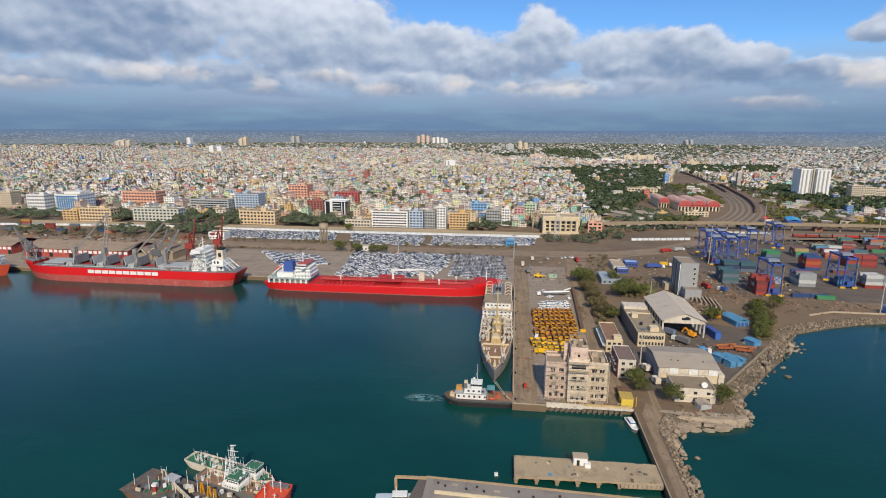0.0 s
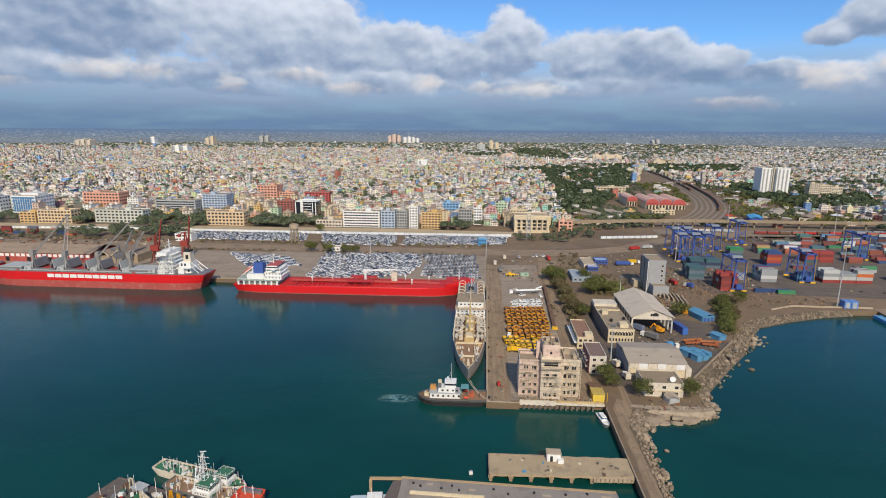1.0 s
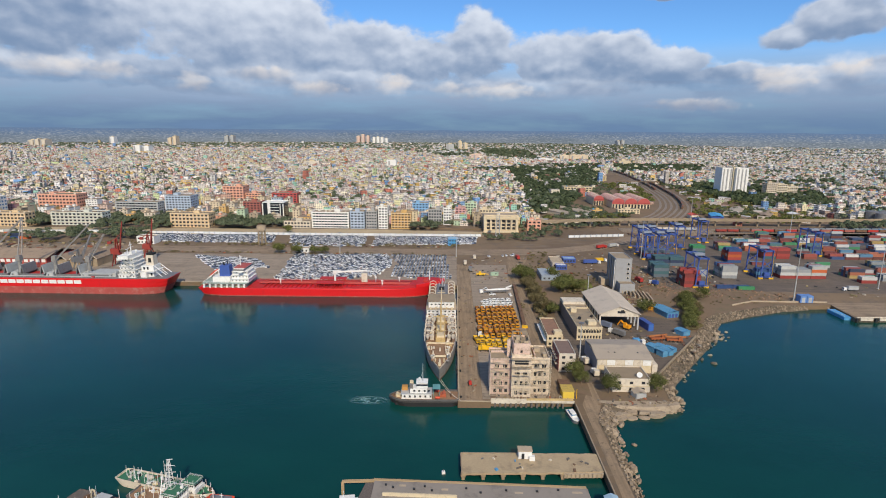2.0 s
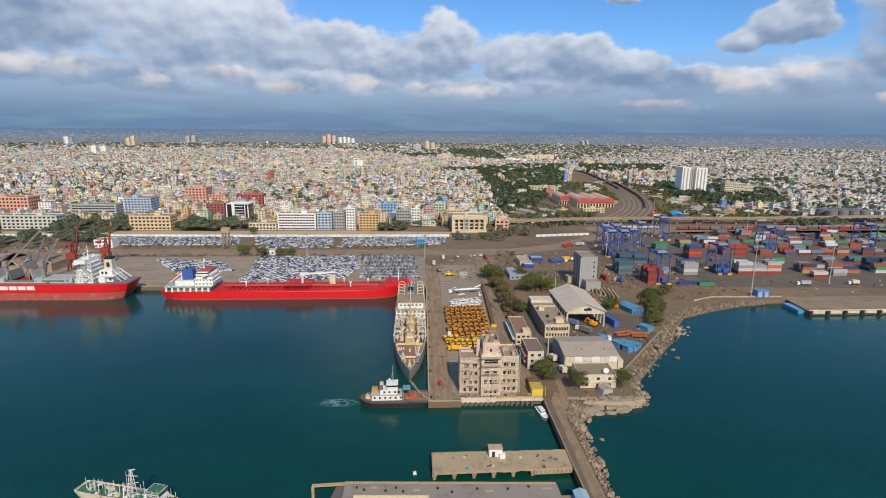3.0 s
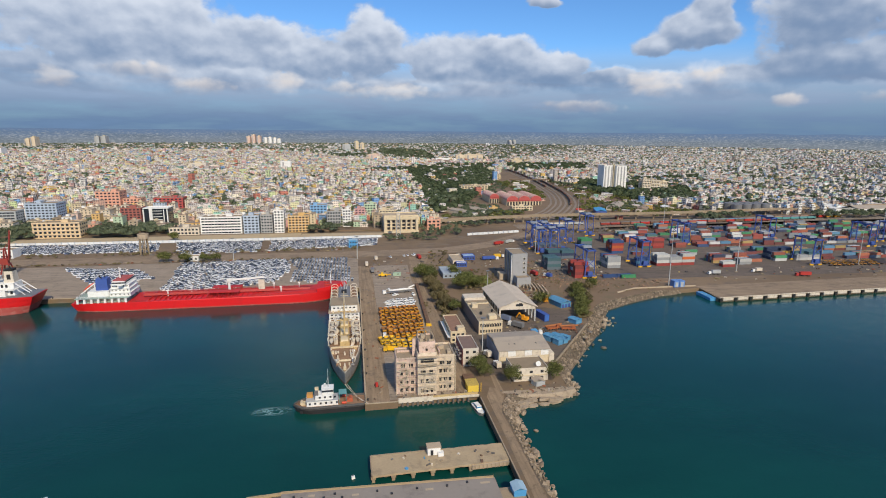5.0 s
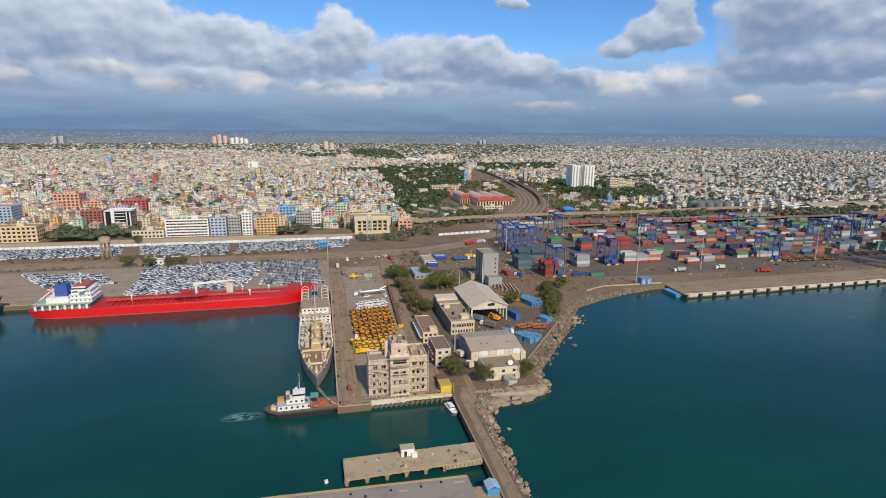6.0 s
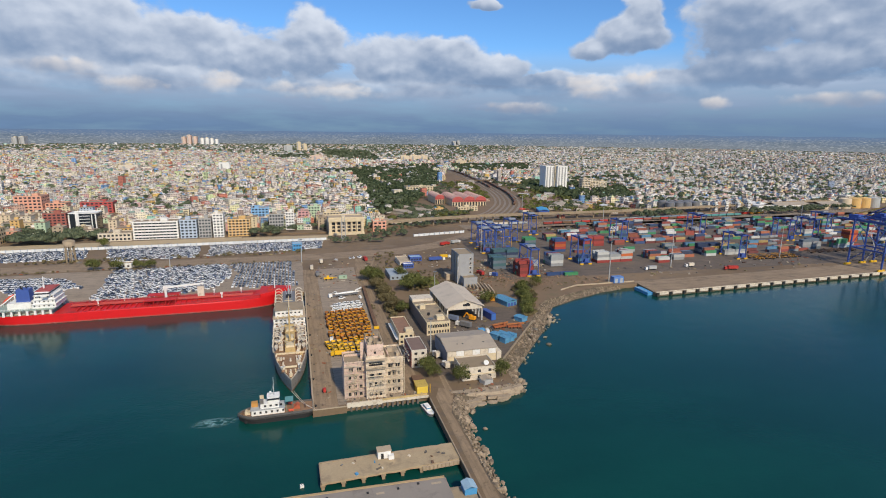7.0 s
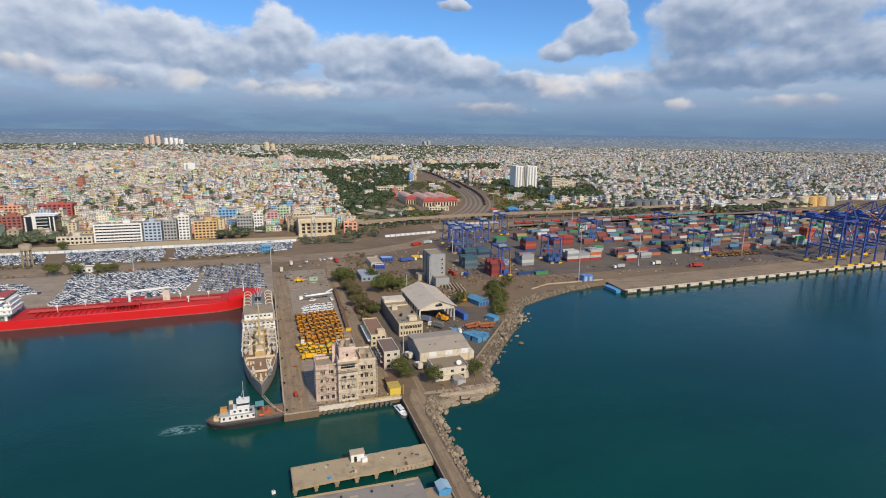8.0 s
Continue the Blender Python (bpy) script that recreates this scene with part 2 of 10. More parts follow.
def water_mat():
    m = bpy.data.materials.new("harbour_water")
    m.use_nodes = True
    g = Graph(m.node_tree)
    b = g.node("ShaderNodeBsdfPrincipled")
    at = g.node("ShaderNodeNewGeometry").outputs["Position"]
    patches = g.noise(g.vec("MULTIPLY", at, (0.7, 1.3, 1.0)), 0.006, 5.0, 0.6)
    c = g.mix(g.smooth(patches, 0.32, 0.70), (0.0026, 0.0375, 0.0335), (0.0046, 0.060, 0.049))
    mud = g.smooth(g.noise(at, 0.02, 5.0, 0.6), 0.56, 0.74)
    c = g.mix(g.math("MULTIPLY", mud, 0.25), c, (0.006, 0.042, 0.040))
    g.put(b.inputs["Base Color"], c)
    b.inputs["Roughness"].default_value, b.inputs["IOR"].default_value = 0.16, 1.33
    k = g.node("ShaderNodeBump")
    k.inputs["Strength"].default_value, k.inputs["Distance"].default_value = 0.55, 0.10
    rip = g.math("ADD", g.noise(g.vec("MULTIPLY", at, (1.0, 1.6, 1.0)), 0.55, 4.0, 0.6), g.math("MULTIPLY", g.noise(at, 0.08, 3.0, 0.5), 2.5))
    g.put(k.inputs["Height"], rip)
    g.put(b.inputs["Normal"], k.outputs[0])
    g.put(g.node("ShaderNodeOutputMaterial").inputs[0], b.outputs[0])
    return m


def land_mat():
    m = bpy.data.materials.new("dusty_ground")
    m.use_nodes = True
    g = Graph(m.node_tree)
    b = g.node("ShaderNodeBsdfPrincipled")
    at = g.node("ShaderNodeNewGeometry").outputs["Position"]
    big, mid, small = g.noise(at, 0.012, 6.0, 0.62), g.noise(at, 0.09, 6.0, 0.66), g.noise(at, 1.4, 4.0, 0.6)
    c = g.mix(g.smooth(big, 0.36, 0.66), (0.150, 0.102, 0.060), (0.220, 0.152, 0.090))
    c = g.mix(g.math("MULTIPLY", g.smooth(mid, 0.50, 0.70), 0.6), c, (0.105, 0.092, 0.080))
    c = g.mix(g.math("MULTIPLY", g.smooth(g.noise(g.vec("MULTIPLY", at, (0.25, 1.0, 1.0)), 0.16, 4.0, 0.6), 0.56, 0.66), 0.35), c, (0.245, 0.195, 0.145))
    c = g.mix(1.0, c, g.math("MULTIPLY_ADD", small, 0.4, 0.8), "MULTIPLY")
    g.put(b.inputs["Base Color"], c)
    b.inputs["Roughness"].default_value = 0.92
    g.put(g.node("ShaderNodeOutputMaterial").inputs[0], b.outputs[0])
    return m


def leaf_mat(name, dark, light):
    m = bpy.data.materials.new(name)
    m.use_nodes = True
    g = Graph(m.node_tree)
    b = g.node("ShaderNodeBsdfDiffuse")
    thin = g.node("ShaderNodeBsdfTranslucent")
    both = g.node("ShaderNodeMixShader")
    both.inputs[0].default_value = 0.30
    at = g.node("ShaderNodeNewGeometry")
    c = g.mix(at.outputs["Random Per Island"], dark, light)
    c = g.mix(1.0, c, g.math("MULTIPLY_ADD", g.noise(at.outputs["Position"], 0.05, 4.0), 1.0, 0.5), "MULTIPLY")
    g.put(b.inputs["Color"], c)
    g.put(thin.inputs["Color"], c)
    g.put(both.inputs[1], b.outputs[0])
    g.put(both.inputs[2], thin.outputs[0])
    g.put(g.node("ShaderNodeOutputMaterial").inputs[0], both.outputs[0])
    MATS[name] = m
    return m


WATER, LAND = water_mat(), land_mat()
LEAF = leaf_mat("leaves", (0.085, 0.100, 0.032), (0.225, 0.232, 0.085))
LEAF_DRY = leaf_mat("dry_leaves", (0.135, 0.115, 0.055), (0.26, 0.215, 0.115))
# lighter than WOODS: distance haze is put into this leaf colour
FAR_LEAF = leaf_mat("haze_paled_leaves", (0.085, 0.112, 0.072), (0.190, 0.215, 0.130))
WOODS = leaf_mat("far_leaves", (0.050, 0.074, 0.042), (0.125, 0.152, 0.080))
BARK = paint("bark", (0.12, 0.09, 0.065), 0.9, fine=8)
CONCRETE = paint("concrete", (0.315, 0.245, 0.162), 0.9, var=0.22, scale=0.12, fine=1.6, stain=(0.18, 0.155, 0.125), amount=0.55)
CONCRETE_PALE = paint("pale_concrete", (0.435, 0.345, 0.24), 0.9, var=0.2, scale=0.15, fine=2.0, stain=(0.26, 0.22, 0.17), amount=0.5)
CONCRETE_DARK = paint("dark_concrete", (0.13, 0.115, 0.10), 0.9, var=0.25, stain=(0.06, 0.055, 0.05))
ASPHALT = paint("asphalt", (0.135, 0.106, 0.083), 0.9, var=0.22, scale=0.05, fine=1.2, stain=(0.20, 0.152, 0.11), amount=0.6, tracks=(0.06, 0.8, 1.0))
DUST = paint("dusty_road", (0.285, 0.208, 0.135), 0.93, var=0.22, scale=0.05, fine=0.9, stain=(0.13, 0.10, 0.075), amount=0.5, tracks=(0.05, 0.8, 1.0))
LOT = paint("pale_dusty_lot", (0.32, 0.255, 0.19), 0.93, var=0.2, scale=0.05, fine=0.9, stain=(0.19, 0.15, 0.11), amount=0.5, tracks=(0.05, 0.8, 1.0))
APRON = paint("dusty_apron", (0.285, 0.203, 0.125), 0.93, var=0.22, scale=0.06, fine=0.9, stain=(0.13, 0.10, 0.075), amount=0.5, tracks=(0.8, 0.05, 1.0))
WHITE = paint("white_paint", (0.78, 0.77, 0.73), 0.55, var=0.1, scale=0.4, stain=(0.45, 0.40, 0.33), amount=0.3)
OFFWHITE = paint("old_white_paint", (0.64, 0.565, 0.45), 0.7, var=0.16, scale=0.3, stain=(0.33, 0.25, 0.17), amount=0.5)
DARK = paint("dark_opening", (0.020, 0.021, 0.024), 0.5, var=0.2)
STEEL = paint("grey_steel", (0.22, 0.22, 0.22), 0.55, metal=0.3, var=0.15, stain=(0.16, 0.11, 0.08), amount=0.35)
CRANE_GREY = paint("weathered_crane_grey", (0.25, 0.235, 0.215), 0.65, var=0.2, stain=(0.15, 0.11, 0.085), amount=0.4)
STEEL_PALE = paint("pale_grey_paint", (0.42, 0.43, 0.42), 0.55, var=0.12, stain=(0.28, 0.24, 0.2), amount=0.35)
RUST = paint("rusty_steel", (0.17, 0.095, 0.055), 0.85, var=0.3, scale=0.5, stain=(0.06, 0.04, 0.03), amount=0.6)
RED_HULL = paint("red_hull_paint", (0.66, 0.012, 0.014), 0.42, var=0.07, scale=0.08, stain=(0.46, 0.02, 0.02), amount=0.35)
RED_DECK = paint("red_deck_paint", (0.52, 0.018, 0.016), 0.6, var=0.14, stain=(0.30, 0.03, 0.025), amount=0.45)
RED_WORN = paint("worn_red_paint", (0.40, 0.075, 0.06), 0.7, var=0.2, scale=0.15, stain=(0.46, 0.22, 0.18), amount=0.45)
RED = paint("red_paint", (0.42, 0.035, 0.025), 0.6, var=0.15)
ORANGE = paint("orange_paint", (0.66, 0.085, 0.035), 0.55, var=0.12, stain=(0.4, 0.08, 0.04), amount=0.3)
YELLOW = paint("yellow_paint", (0.72, 0.42, 0.015), 0.5, var=0.12, rand=0.12)
YELLOW_DARK = paint("ochre_tipper_paint", (0.62, 0.27, 0.008), 0.55, var=0.18, rand=0.14)
BLUE = paint("crane_blue_paint", (0.050, 0.098, 0.33), 0.5, var=0.14, stain=(0.04, 0.06, 0.2), amount=0.3)
BLUE_PALE = paint("sky_blue_paint", (0.07, 0.29, 0.55), 0.6, var=0.15, stain=(0.2, 0.36, 0.5), amount=0.4)
GREEN_DECK = paint("green_deck_paint", (0.035, 0.16, 0.085), 0.7, var=0.2, stain=(0.12, 0.13, 0.1), amount=0.4)
BROWN_DECK = paint("brown_deck", (0.265, 0.155, 0.088), 0.85, var=0.25, scale=0.3, stain=(0.31, 0.215, 0.13), amount=0.5)
BLACK = paint("black_rubber", (0.018, 0.018, 0.018), 0.8)
ROOF_GREY = paint("grey_sheet_roof", (0.39, 0.325, 0.25), 0.7, var=0.12, scale=0.1, stain=(0.27, 0.24, 0.21), amount=0.5)
ROOF_BROWN = paint("brown_tile_roof", (0.30, 0.225, 0.16), 0.9, var=0.2, scale=0.1, stain=(0.15, 0.11, 0.085), amount=0.5)
CREAM = paint("cream_wall_paint", (0.64, 0.53, 0.35), 0.85, var=0.14, stain=(0.42, 0.34, 0.23), amount=0.5)
PINKISH = paint("faded_pink_plaster", (0.66, 0.49, 0.40), 0.88, var=0.26, scale=0.35, fine=1.5, stain=(0.36, 0.25, 0.18), amount=0.75)
GLASS = glass_mat("dark_glass", (0.015, 0.02, 0.026))
GLASS_BLUE = glass_mat("blue_glass", (0.035, 0.13, 0.26))
STONE = paint("rock", (0.285, 0.222, 0.155), 0.92, var=0.3, scale=0.6, fine=3, rand=0.38, stain=(0.16, 0.13, 0.1), amount=0.5)
EARTH = paint("bare_earth", (0.195, 0.132, 0.080), 0.95, var=0.25, scale=0.06, fine=1.0, stain=(0.13, 0.115, 0.06), amount=0.6)


# ---------------------------------------------------------------- mesh building
class Shape:
    """Gathers corners and faces of one mesh."""

    def __init__(self):
        self.v, self.f = [], []

    def box(self, x, y, z, sx, sy, sz, turn=0.0, taper=1.0):
        """A block whose base is centred on x, y, z."""
        c, s = math.cos(radians(turn)), math.sin(radians(turn))
        n = len(self.v)
        for k, h in ((1.0, 0.0), (taper, sz)):
            for a, b in ((-1, -1), (1, -1), (1, 1), (-1, 1)):
                px, py = a * sx / 2 * k, b * sy / 2 * k
                self.v.append((x + px * c - py * s, y + px * s + py * c, z + h))
        self.f += [tuple(n + i for i in q) for q in ((3, 2, 1, 0), (4, 5, 6, 7), (0, 1, 5, 4), (1, 2, 6, 5), (2, 3, 7, 6), (3, 0, 4, 7))]
        return self

    def prism(self, outline, z0, z1):
        n, k = len(self.v), len(outline)
        self.v += [(x, y, z0) for x, y in outline] + [(x, y, z1) for x, y in outline]
        self.f += [tuple(range(n + k, n + 2 * k)), tuple(reversed(range(n, n + k)))]
        self.f += [(n + i, n + (i + 1) % k, n + k + (i + 1) % k, n + k + i) for i in range(k)]
        return self

    def beam(self, a, b, w, h=None):
        """A square bar from a to b."""
        a, b = Vector(a), Vector(b)
        d = (b - a).normalized()
        side = d.cross(Vector((0, 0, 1)))
        side = (side if side.length > 1e-4 else Vector((1, 0, 0))).normalized()
        up = side.cross(d)
        n = len(self.v)
        for p in (a, b):
            for i, j in ((-1, -1), (1, -1), (1, 1), (-1, 1)):
                self.v.append(tuple(p + side * (i * w / 2) + up * (j * (h or w) / 2)))
        self.f += [tuple(n + i for i in q) for q in ((3, 2, 1, 0), (4, 5, 6, 7), (0, 1, 5, 4), (1, 2, 6, 5), (2, 3, 7, 6), (3, 0, 4, 7))]
        return self

    def tube(self, a, b, r0, r1=None, k=8):
        """A round bar or cone from a to b."""
        a, b = Vector(a), Vector(b)
        d = (b - a).normalized()
        side = d.cross(Vector((0, 0, 1)))
        side = (side if side.length > 1e-4 else Vector((1, 0, 0))).normalized()
        up = side.cross(d)
        n = len(self.v)
        for p, r in ((a, r0), (b, r0 if r1 is None else r1)):
            for i in range(k):
                w = 2 * math.pi * i / k
                self.v.append(tuple(p + side * (r * math.cos(w)) + up * (r * math.sin(w))))
        self.f += [(n + i, n + (i + 1) % k, n + k + (i + 1) % k, n + k + i) for i in range(k)]
        self.f += [tuple(reversed(range(n, n + k))), tuple(range(n + k, n + 2 * k))]
        return self

    def loft(self, rings, ends=True):
        """A skin over rings of equally many corners."""
        n, k = len(self.v), len(rings[0])
        for r in rings:
            self.v += [tuple(p) for p in r]
        for j in range(len(rings) - 1):
            o = n + j * k
            self.f += [(o + i, o + (i + 1) % k, o + k + (i + 1) % k, o + k + i) for i in range(k)]
        if ends:
            self.f += [tuple(reversed(range(n, n + k))), tuple(range(n + (len(rings) - 1) * k, n + len(rings) * k))]
        return self

    def ball(self, x, y, z, r, squash=1.0, k=8):
        rings = []
        for j in range(1, 6):
            w = math.pi * j / 6
            rings.append([(x + r * math.sin(w) * math.cos(2 * math.pi * i / k), y + r * math.sin(w) * math.sin(2 * math.pi * i / k), z - r * squash * math.cos(w)) for i in range(k)])
        return self.loft(rings)

    def gable(self, x, y, z, sx, sy, h, over=0.4, thick=0.25, along="y"):
        """A pitched roof on a base of sx by sy with its ridge along y or x."""
        n = len(self.v)
        w, d = (sx, sy) if along == "y" else (sy, sx)
        a, b = w / 2 + over, d / 2 + over
        drop = h * over / (w / 2)
        prof = [(-a, -drop), (0, h), (a, -drop), (a, -drop + thick), (0, h + thick), (-a, -drop + thick)]
        rings = []
        for e in (-b, b):
            rings.append([(x + p, y + e, z + q) if along == "y" else (x - e, y + p, z + q) for p, q in prof])
        return self.loft(rings)

    def mesh(self, name, smooth=False):
        me = bpy.data.meshes.new(name)
        me.from_pydata(self.v, [], self.f)
        if smooth:
            me.polygons.foreach_set("use_smooth", [True] * len(me.polygons))
        me.update()
        return me


def part(name, shape, material, parent=None, label="", smooth=False):
    """One mesh object, under its thing or part if that is given."""
    me = shape.mesh(name, smooth) if isinstance(shape, Shape) else shape
    if material and not me.materials:
        me.materials.append(material)
    ob = new(name, me)
    if parent:
        ob.parent = parent
    if label:
        ob["label"] = label
    return ob


def thing(name, label, category, group="", at=None):
    ob = tagged(new(name), label, category, group)
    ob.empty_display_size = 0.5
    if at is not None:
        ob.matrix_basis = at
    return ob


def setting(name, shape, material, label, category):
    return tagged(part(name, shape, material), label, category, kind="structure")


def big_mesh(name, verts, quads, mats, slots=None, uvs=None):
    """A large mesh of four-cornered faces from arrays."""
    me = bpy.data.meshes.new(name)
    verts, quads = np.asarray(verts, np.float32), np.asarray(quads, np.int32)
    me.vertices.add(len(verts))
    me.vertices.foreach_set("co", verts.ravel())
    me.loops.add(quads.size)
    me.loops.foreach_set("vertex_index", quads.ravel())
    me.polygons.add(len(quads))
    me.polygons.foreach_set("loop_start", np.arange(0, quads.size, quads.shape[1], dtype=np.int32))
    for m in mats:
        me.materials.append(m)
    if slots is not None:
        me.polygons.foreach_set("material_index", np.asarray(slots, np.int32))
    if uvs is not None:
        me.uv_layers.new(name="UVMap").data.foreach_set("uv", np.asarray(uvs, np.float32).ravel())
    me.polygons.foreach_set("use_smooth", [False] * len(quads))
    me.update(calc_edges=True)
    me.validate()
    return me


def inside(px, py, outline):
    """Which of the points lie inside an outline."""
    hit = np.zeros(len(px), bool)
    k = len(outline)
    for i in range(k):
        (x0, y0), (x1, y1) = outline[i], outline[(i + 1) % k]
        if y0 == y1:
            continue
        cross = ((y0 > py) != (y1 > py)) & (px < (x1 - x0) * (py - y0) / (y1 - y0) + x0)
        hit ^= cross
    return hit


Z = 3.0  # height of the quays over the water
# ---------------------------------------------------------------- land and water
setting("water", Shape().prism([(-6000, -4000), (6000, -4000), (6000, 700), (-6000, 700)], -6.0, 0.0), WATER, "dark teal harbour water with small ripples", "water")


def quay_y(x):
    return 340.0 + 0.0366 * (x - 260.0)


COAST = [(-5200, 402), (2.5, 402), (2.5, 219.6), (17, 219.9), (17, 221.4), (54.0, 222.4), (53.6, 60), (60.4, 60), (60.6, 203), (62.5, 212), (67, 219.0),
         (97, 222.0), (99, 247), (120, 274), (141, 301), (150, 318), (166, 339), (192, 352), (222, 363), (262, 366), (260, 340), (600, quay_y(600)), (5200, quay_y(5200))]
setting("ground", Shape().prism(COAST + [(5200, 5300), (-5200, 5300)], -5.0, Z), LAND, "dusty brown harbour land and city ground", "ground")

# ---------------------------------------------------------------- the city
WALLS_A = palette("city_walls", [(0.74, 0.66, 0.57), (0.78, 0.74, 0.71), (0.58, 0.49, 0.42), (0.77, 0.70, 0.54), (0.61, 0.39, 0.30), (0.74, 0.66, 0.58), (0.46, 0.41, 0.36), (0.78, 0.75, 0.73), (0.65, 0.57, 0.37), (0.68, 0.46, 0.14), (0.50, 0.46, 0.43), (0.55, 0.19, 0.13),
                                 (0.31, 0.56, 0.44), (0.67, 0.53, 0.30), (0.19, 0.35, 0.60), (0.68, 0.64, 0.59), (0.35, 0.26, 0.21), (0.62, 0.39, 0.36), (0.77, 0.71, 0.66), (0.75, 0.65, 0.55), (0.74, 0.70, 0.41), (0.72, 0.64, 0.56), (0.77, 0.74, 0.68), (0.56, 0.64, 0.34)], windows=True, uneven=0.16, deep=0.68)
WALLS_B = palette("far_city_walls", [(0.72, 0.67, 0.59), (0.82, 0.80, 0.76), (0.54, 0.50, 0.45), (0.54, 0.42, 0.33), (0.74, 0.71, 0.67), (0.42, 0.40, 0.38), (0.72, 0.64, 0.50), (0.58, 0.34, 0.25), (0.84, 0.82, 0.79), (0.40, 0.50, 0.54),
                                     (0.56, 0.50, 0.44), (0.30, 0.36, 0.46), (0.34, 0.29, 0.26), (0.82, 0.80, 0.76), (0.80, 0.77, 0.71), (0.70, 0.56, 0.30), (0.42, 0.60, 0.52)], windows=True, deep=0.8)
ROOFS = palette("city_roofs", [(0.45, 0.40, 0.35), (0.56, 0.51, 0.45), (0.31, 0.26, 0.23), (0.48, 0.42, 0.36), (0.67, 0.63, 0.59), (0.35, 0.21, 0.16), (0.40, 0.37, 0.34), (0.61, 0.54, 0.47), (0.70, 0.68, 0.64), (0.23, 0.31, 0.37), (0.52, 0.48, 0.43), (0.26, 0.24, 0.23)], uneven=0.25)

WOOD_ZONES = [
    [(105, 752), (150, 790), (175, 850), (330, 1250), (360, 1360), (500, 1900), (285, 1860), (250, 1720), (200, 1820), (150, 1500), (130, 1100)],
    [(535, 1908), (850, 1898), (715, 1600), (470, 1540)],
    [(470, 1080), (525, 1225), (700, 1080), (640, 940), (590, 850), (480, 840)],
    [(-120, 2590), (70, 2800), (60, 2500), (-60, 2350)],
    [(30, 1620), (170, 1700), (170, 1560), (60, 1500)],
    [(240, 3480), (420, 3300), (340, 2200), (230, 2250), (120, 2900)],
    [(-3400, 2900), (-1800, 3220), (-440, 3310), (-420, 3420), (-1800, 3350), (-3400, 3030)],
    [(620, 1240), (900, 1330), (900, 1280), (640, 1190)],
]
RAIL_ZONE = [(90, 560), (120, 750), (170, 840), (330, 1240), (470, 1700), (480, 1720), (474, 1560), (440, 1270), (530, 1000), (470, 830), (540, 740), (1500, 720), (1500, 560)]
FRONT = [(-2000, 500), (-2000, 700), (-700, 740), (-600, 790), (-480, 770), (-330, 880), (-240, 870), (-215, 740), (-100, 690), (90, 660), (110, 760), (540, 740), (700, 748), (900, 742), (2500, 760), (2500, 400)]
LOW_ZONE = [(-5000, 3150), (-500, 3330), (-20, 2300), (250, 2100), (560, 2050), (900, 2600), (1700, 4000), (1800, 5200), (-5000, 5200)]


def city_plots():
    """The plots of the town: place, size, turn and height of each house."""
    rng = np.random.default_rng(7)
    rows = []
    for tx in range(-4600, 4800, 260):
        for ty in range(560, 5100, 260):
            r = math.hypot(tx + 130, ty + 130)
            a = math.degrees(math.atan2(tx + 130, ty + 130))
            if a < -54 or a > 65 or r > 5300:
                continue
            cell = 10.5 if ty < 1500 else 11.5 if ty < 2400 else 14.0 if ty < 3600 else 19.0
            turn = radians(rng.normal(4, 16))
            c, s = math.cos(turn), math.sin(turn)
            n = int(215 / cell) + 2
            i, j = np.meshgrid(np.arange(-n, n), np.arange(-n, n))
            i, j = i.ravel(), j.ravel()
            px = i * cell + (i // 7) * 5.0 + rng.normal(0, 0.8, i.size)
            py = j * cell * 1.08 + (j // 2) * 3.0 + rng.normal(0, 0.8, i.size)
            x, y = tx + 130 + px * c - py * s, ty + 130 + px * s + py * c
            ok = (x >= tx) & (x < tx + 260) & (y >= ty) & (y < ty + 260) & (rng.random(i.size) > 0.15)
            x, y = x[ok], y[ok]
            k = x.size
            if not k:
                continue
            large = np.where(rng.random(k) > 0.93, 1.7, 1.0)
            w, d = cell * rng.uniform(0.62, 1.05, k) * large, cell * rng.uniform(0.6, 1.0, k) * large
            floors = rng.choice([1, 2, 2, 2, 2, 3, 3, 3, 3, 4, 4, 5], k)
            h = floors * 3.1 + rng.uniform(0.2, 1.2, k)
            rows.append(np.stack([x, y, w, d, np.full(k, turn) + rng.normal(0, 0.03, k), h], 1))
    p = np.concatenate(rows)
    x, y = p[:, 0], p[:, 1]
    keep = ~inside(x, y, RAIL_ZONE) & ~inside(x, y, FRONT) & (y > 640) & (np.abs(np.degrees(np.arctan2(x, y)) - 5.5) < 57)
    for z in WOOD_ZONES:
        keep &= ~(inside(x, y, z) & (rng.random(len(x)) > 0.09))
    low = inside(x, y, LOW_ZONE)
    keep &= ~(low & (rng.random(len(x)) > 0.62))
    east = x > 520 + 0.1 * y
    p[:, 5] *= np.where(low | east, 0.72, 0.92)
    tall = (rng.random(len(x)) > 0.998) & (y > 900)
    p[:, 5] = np.where(tall, p[:, 5] * 1.7 + 6, p[:, 5])
    return p[keep], rng


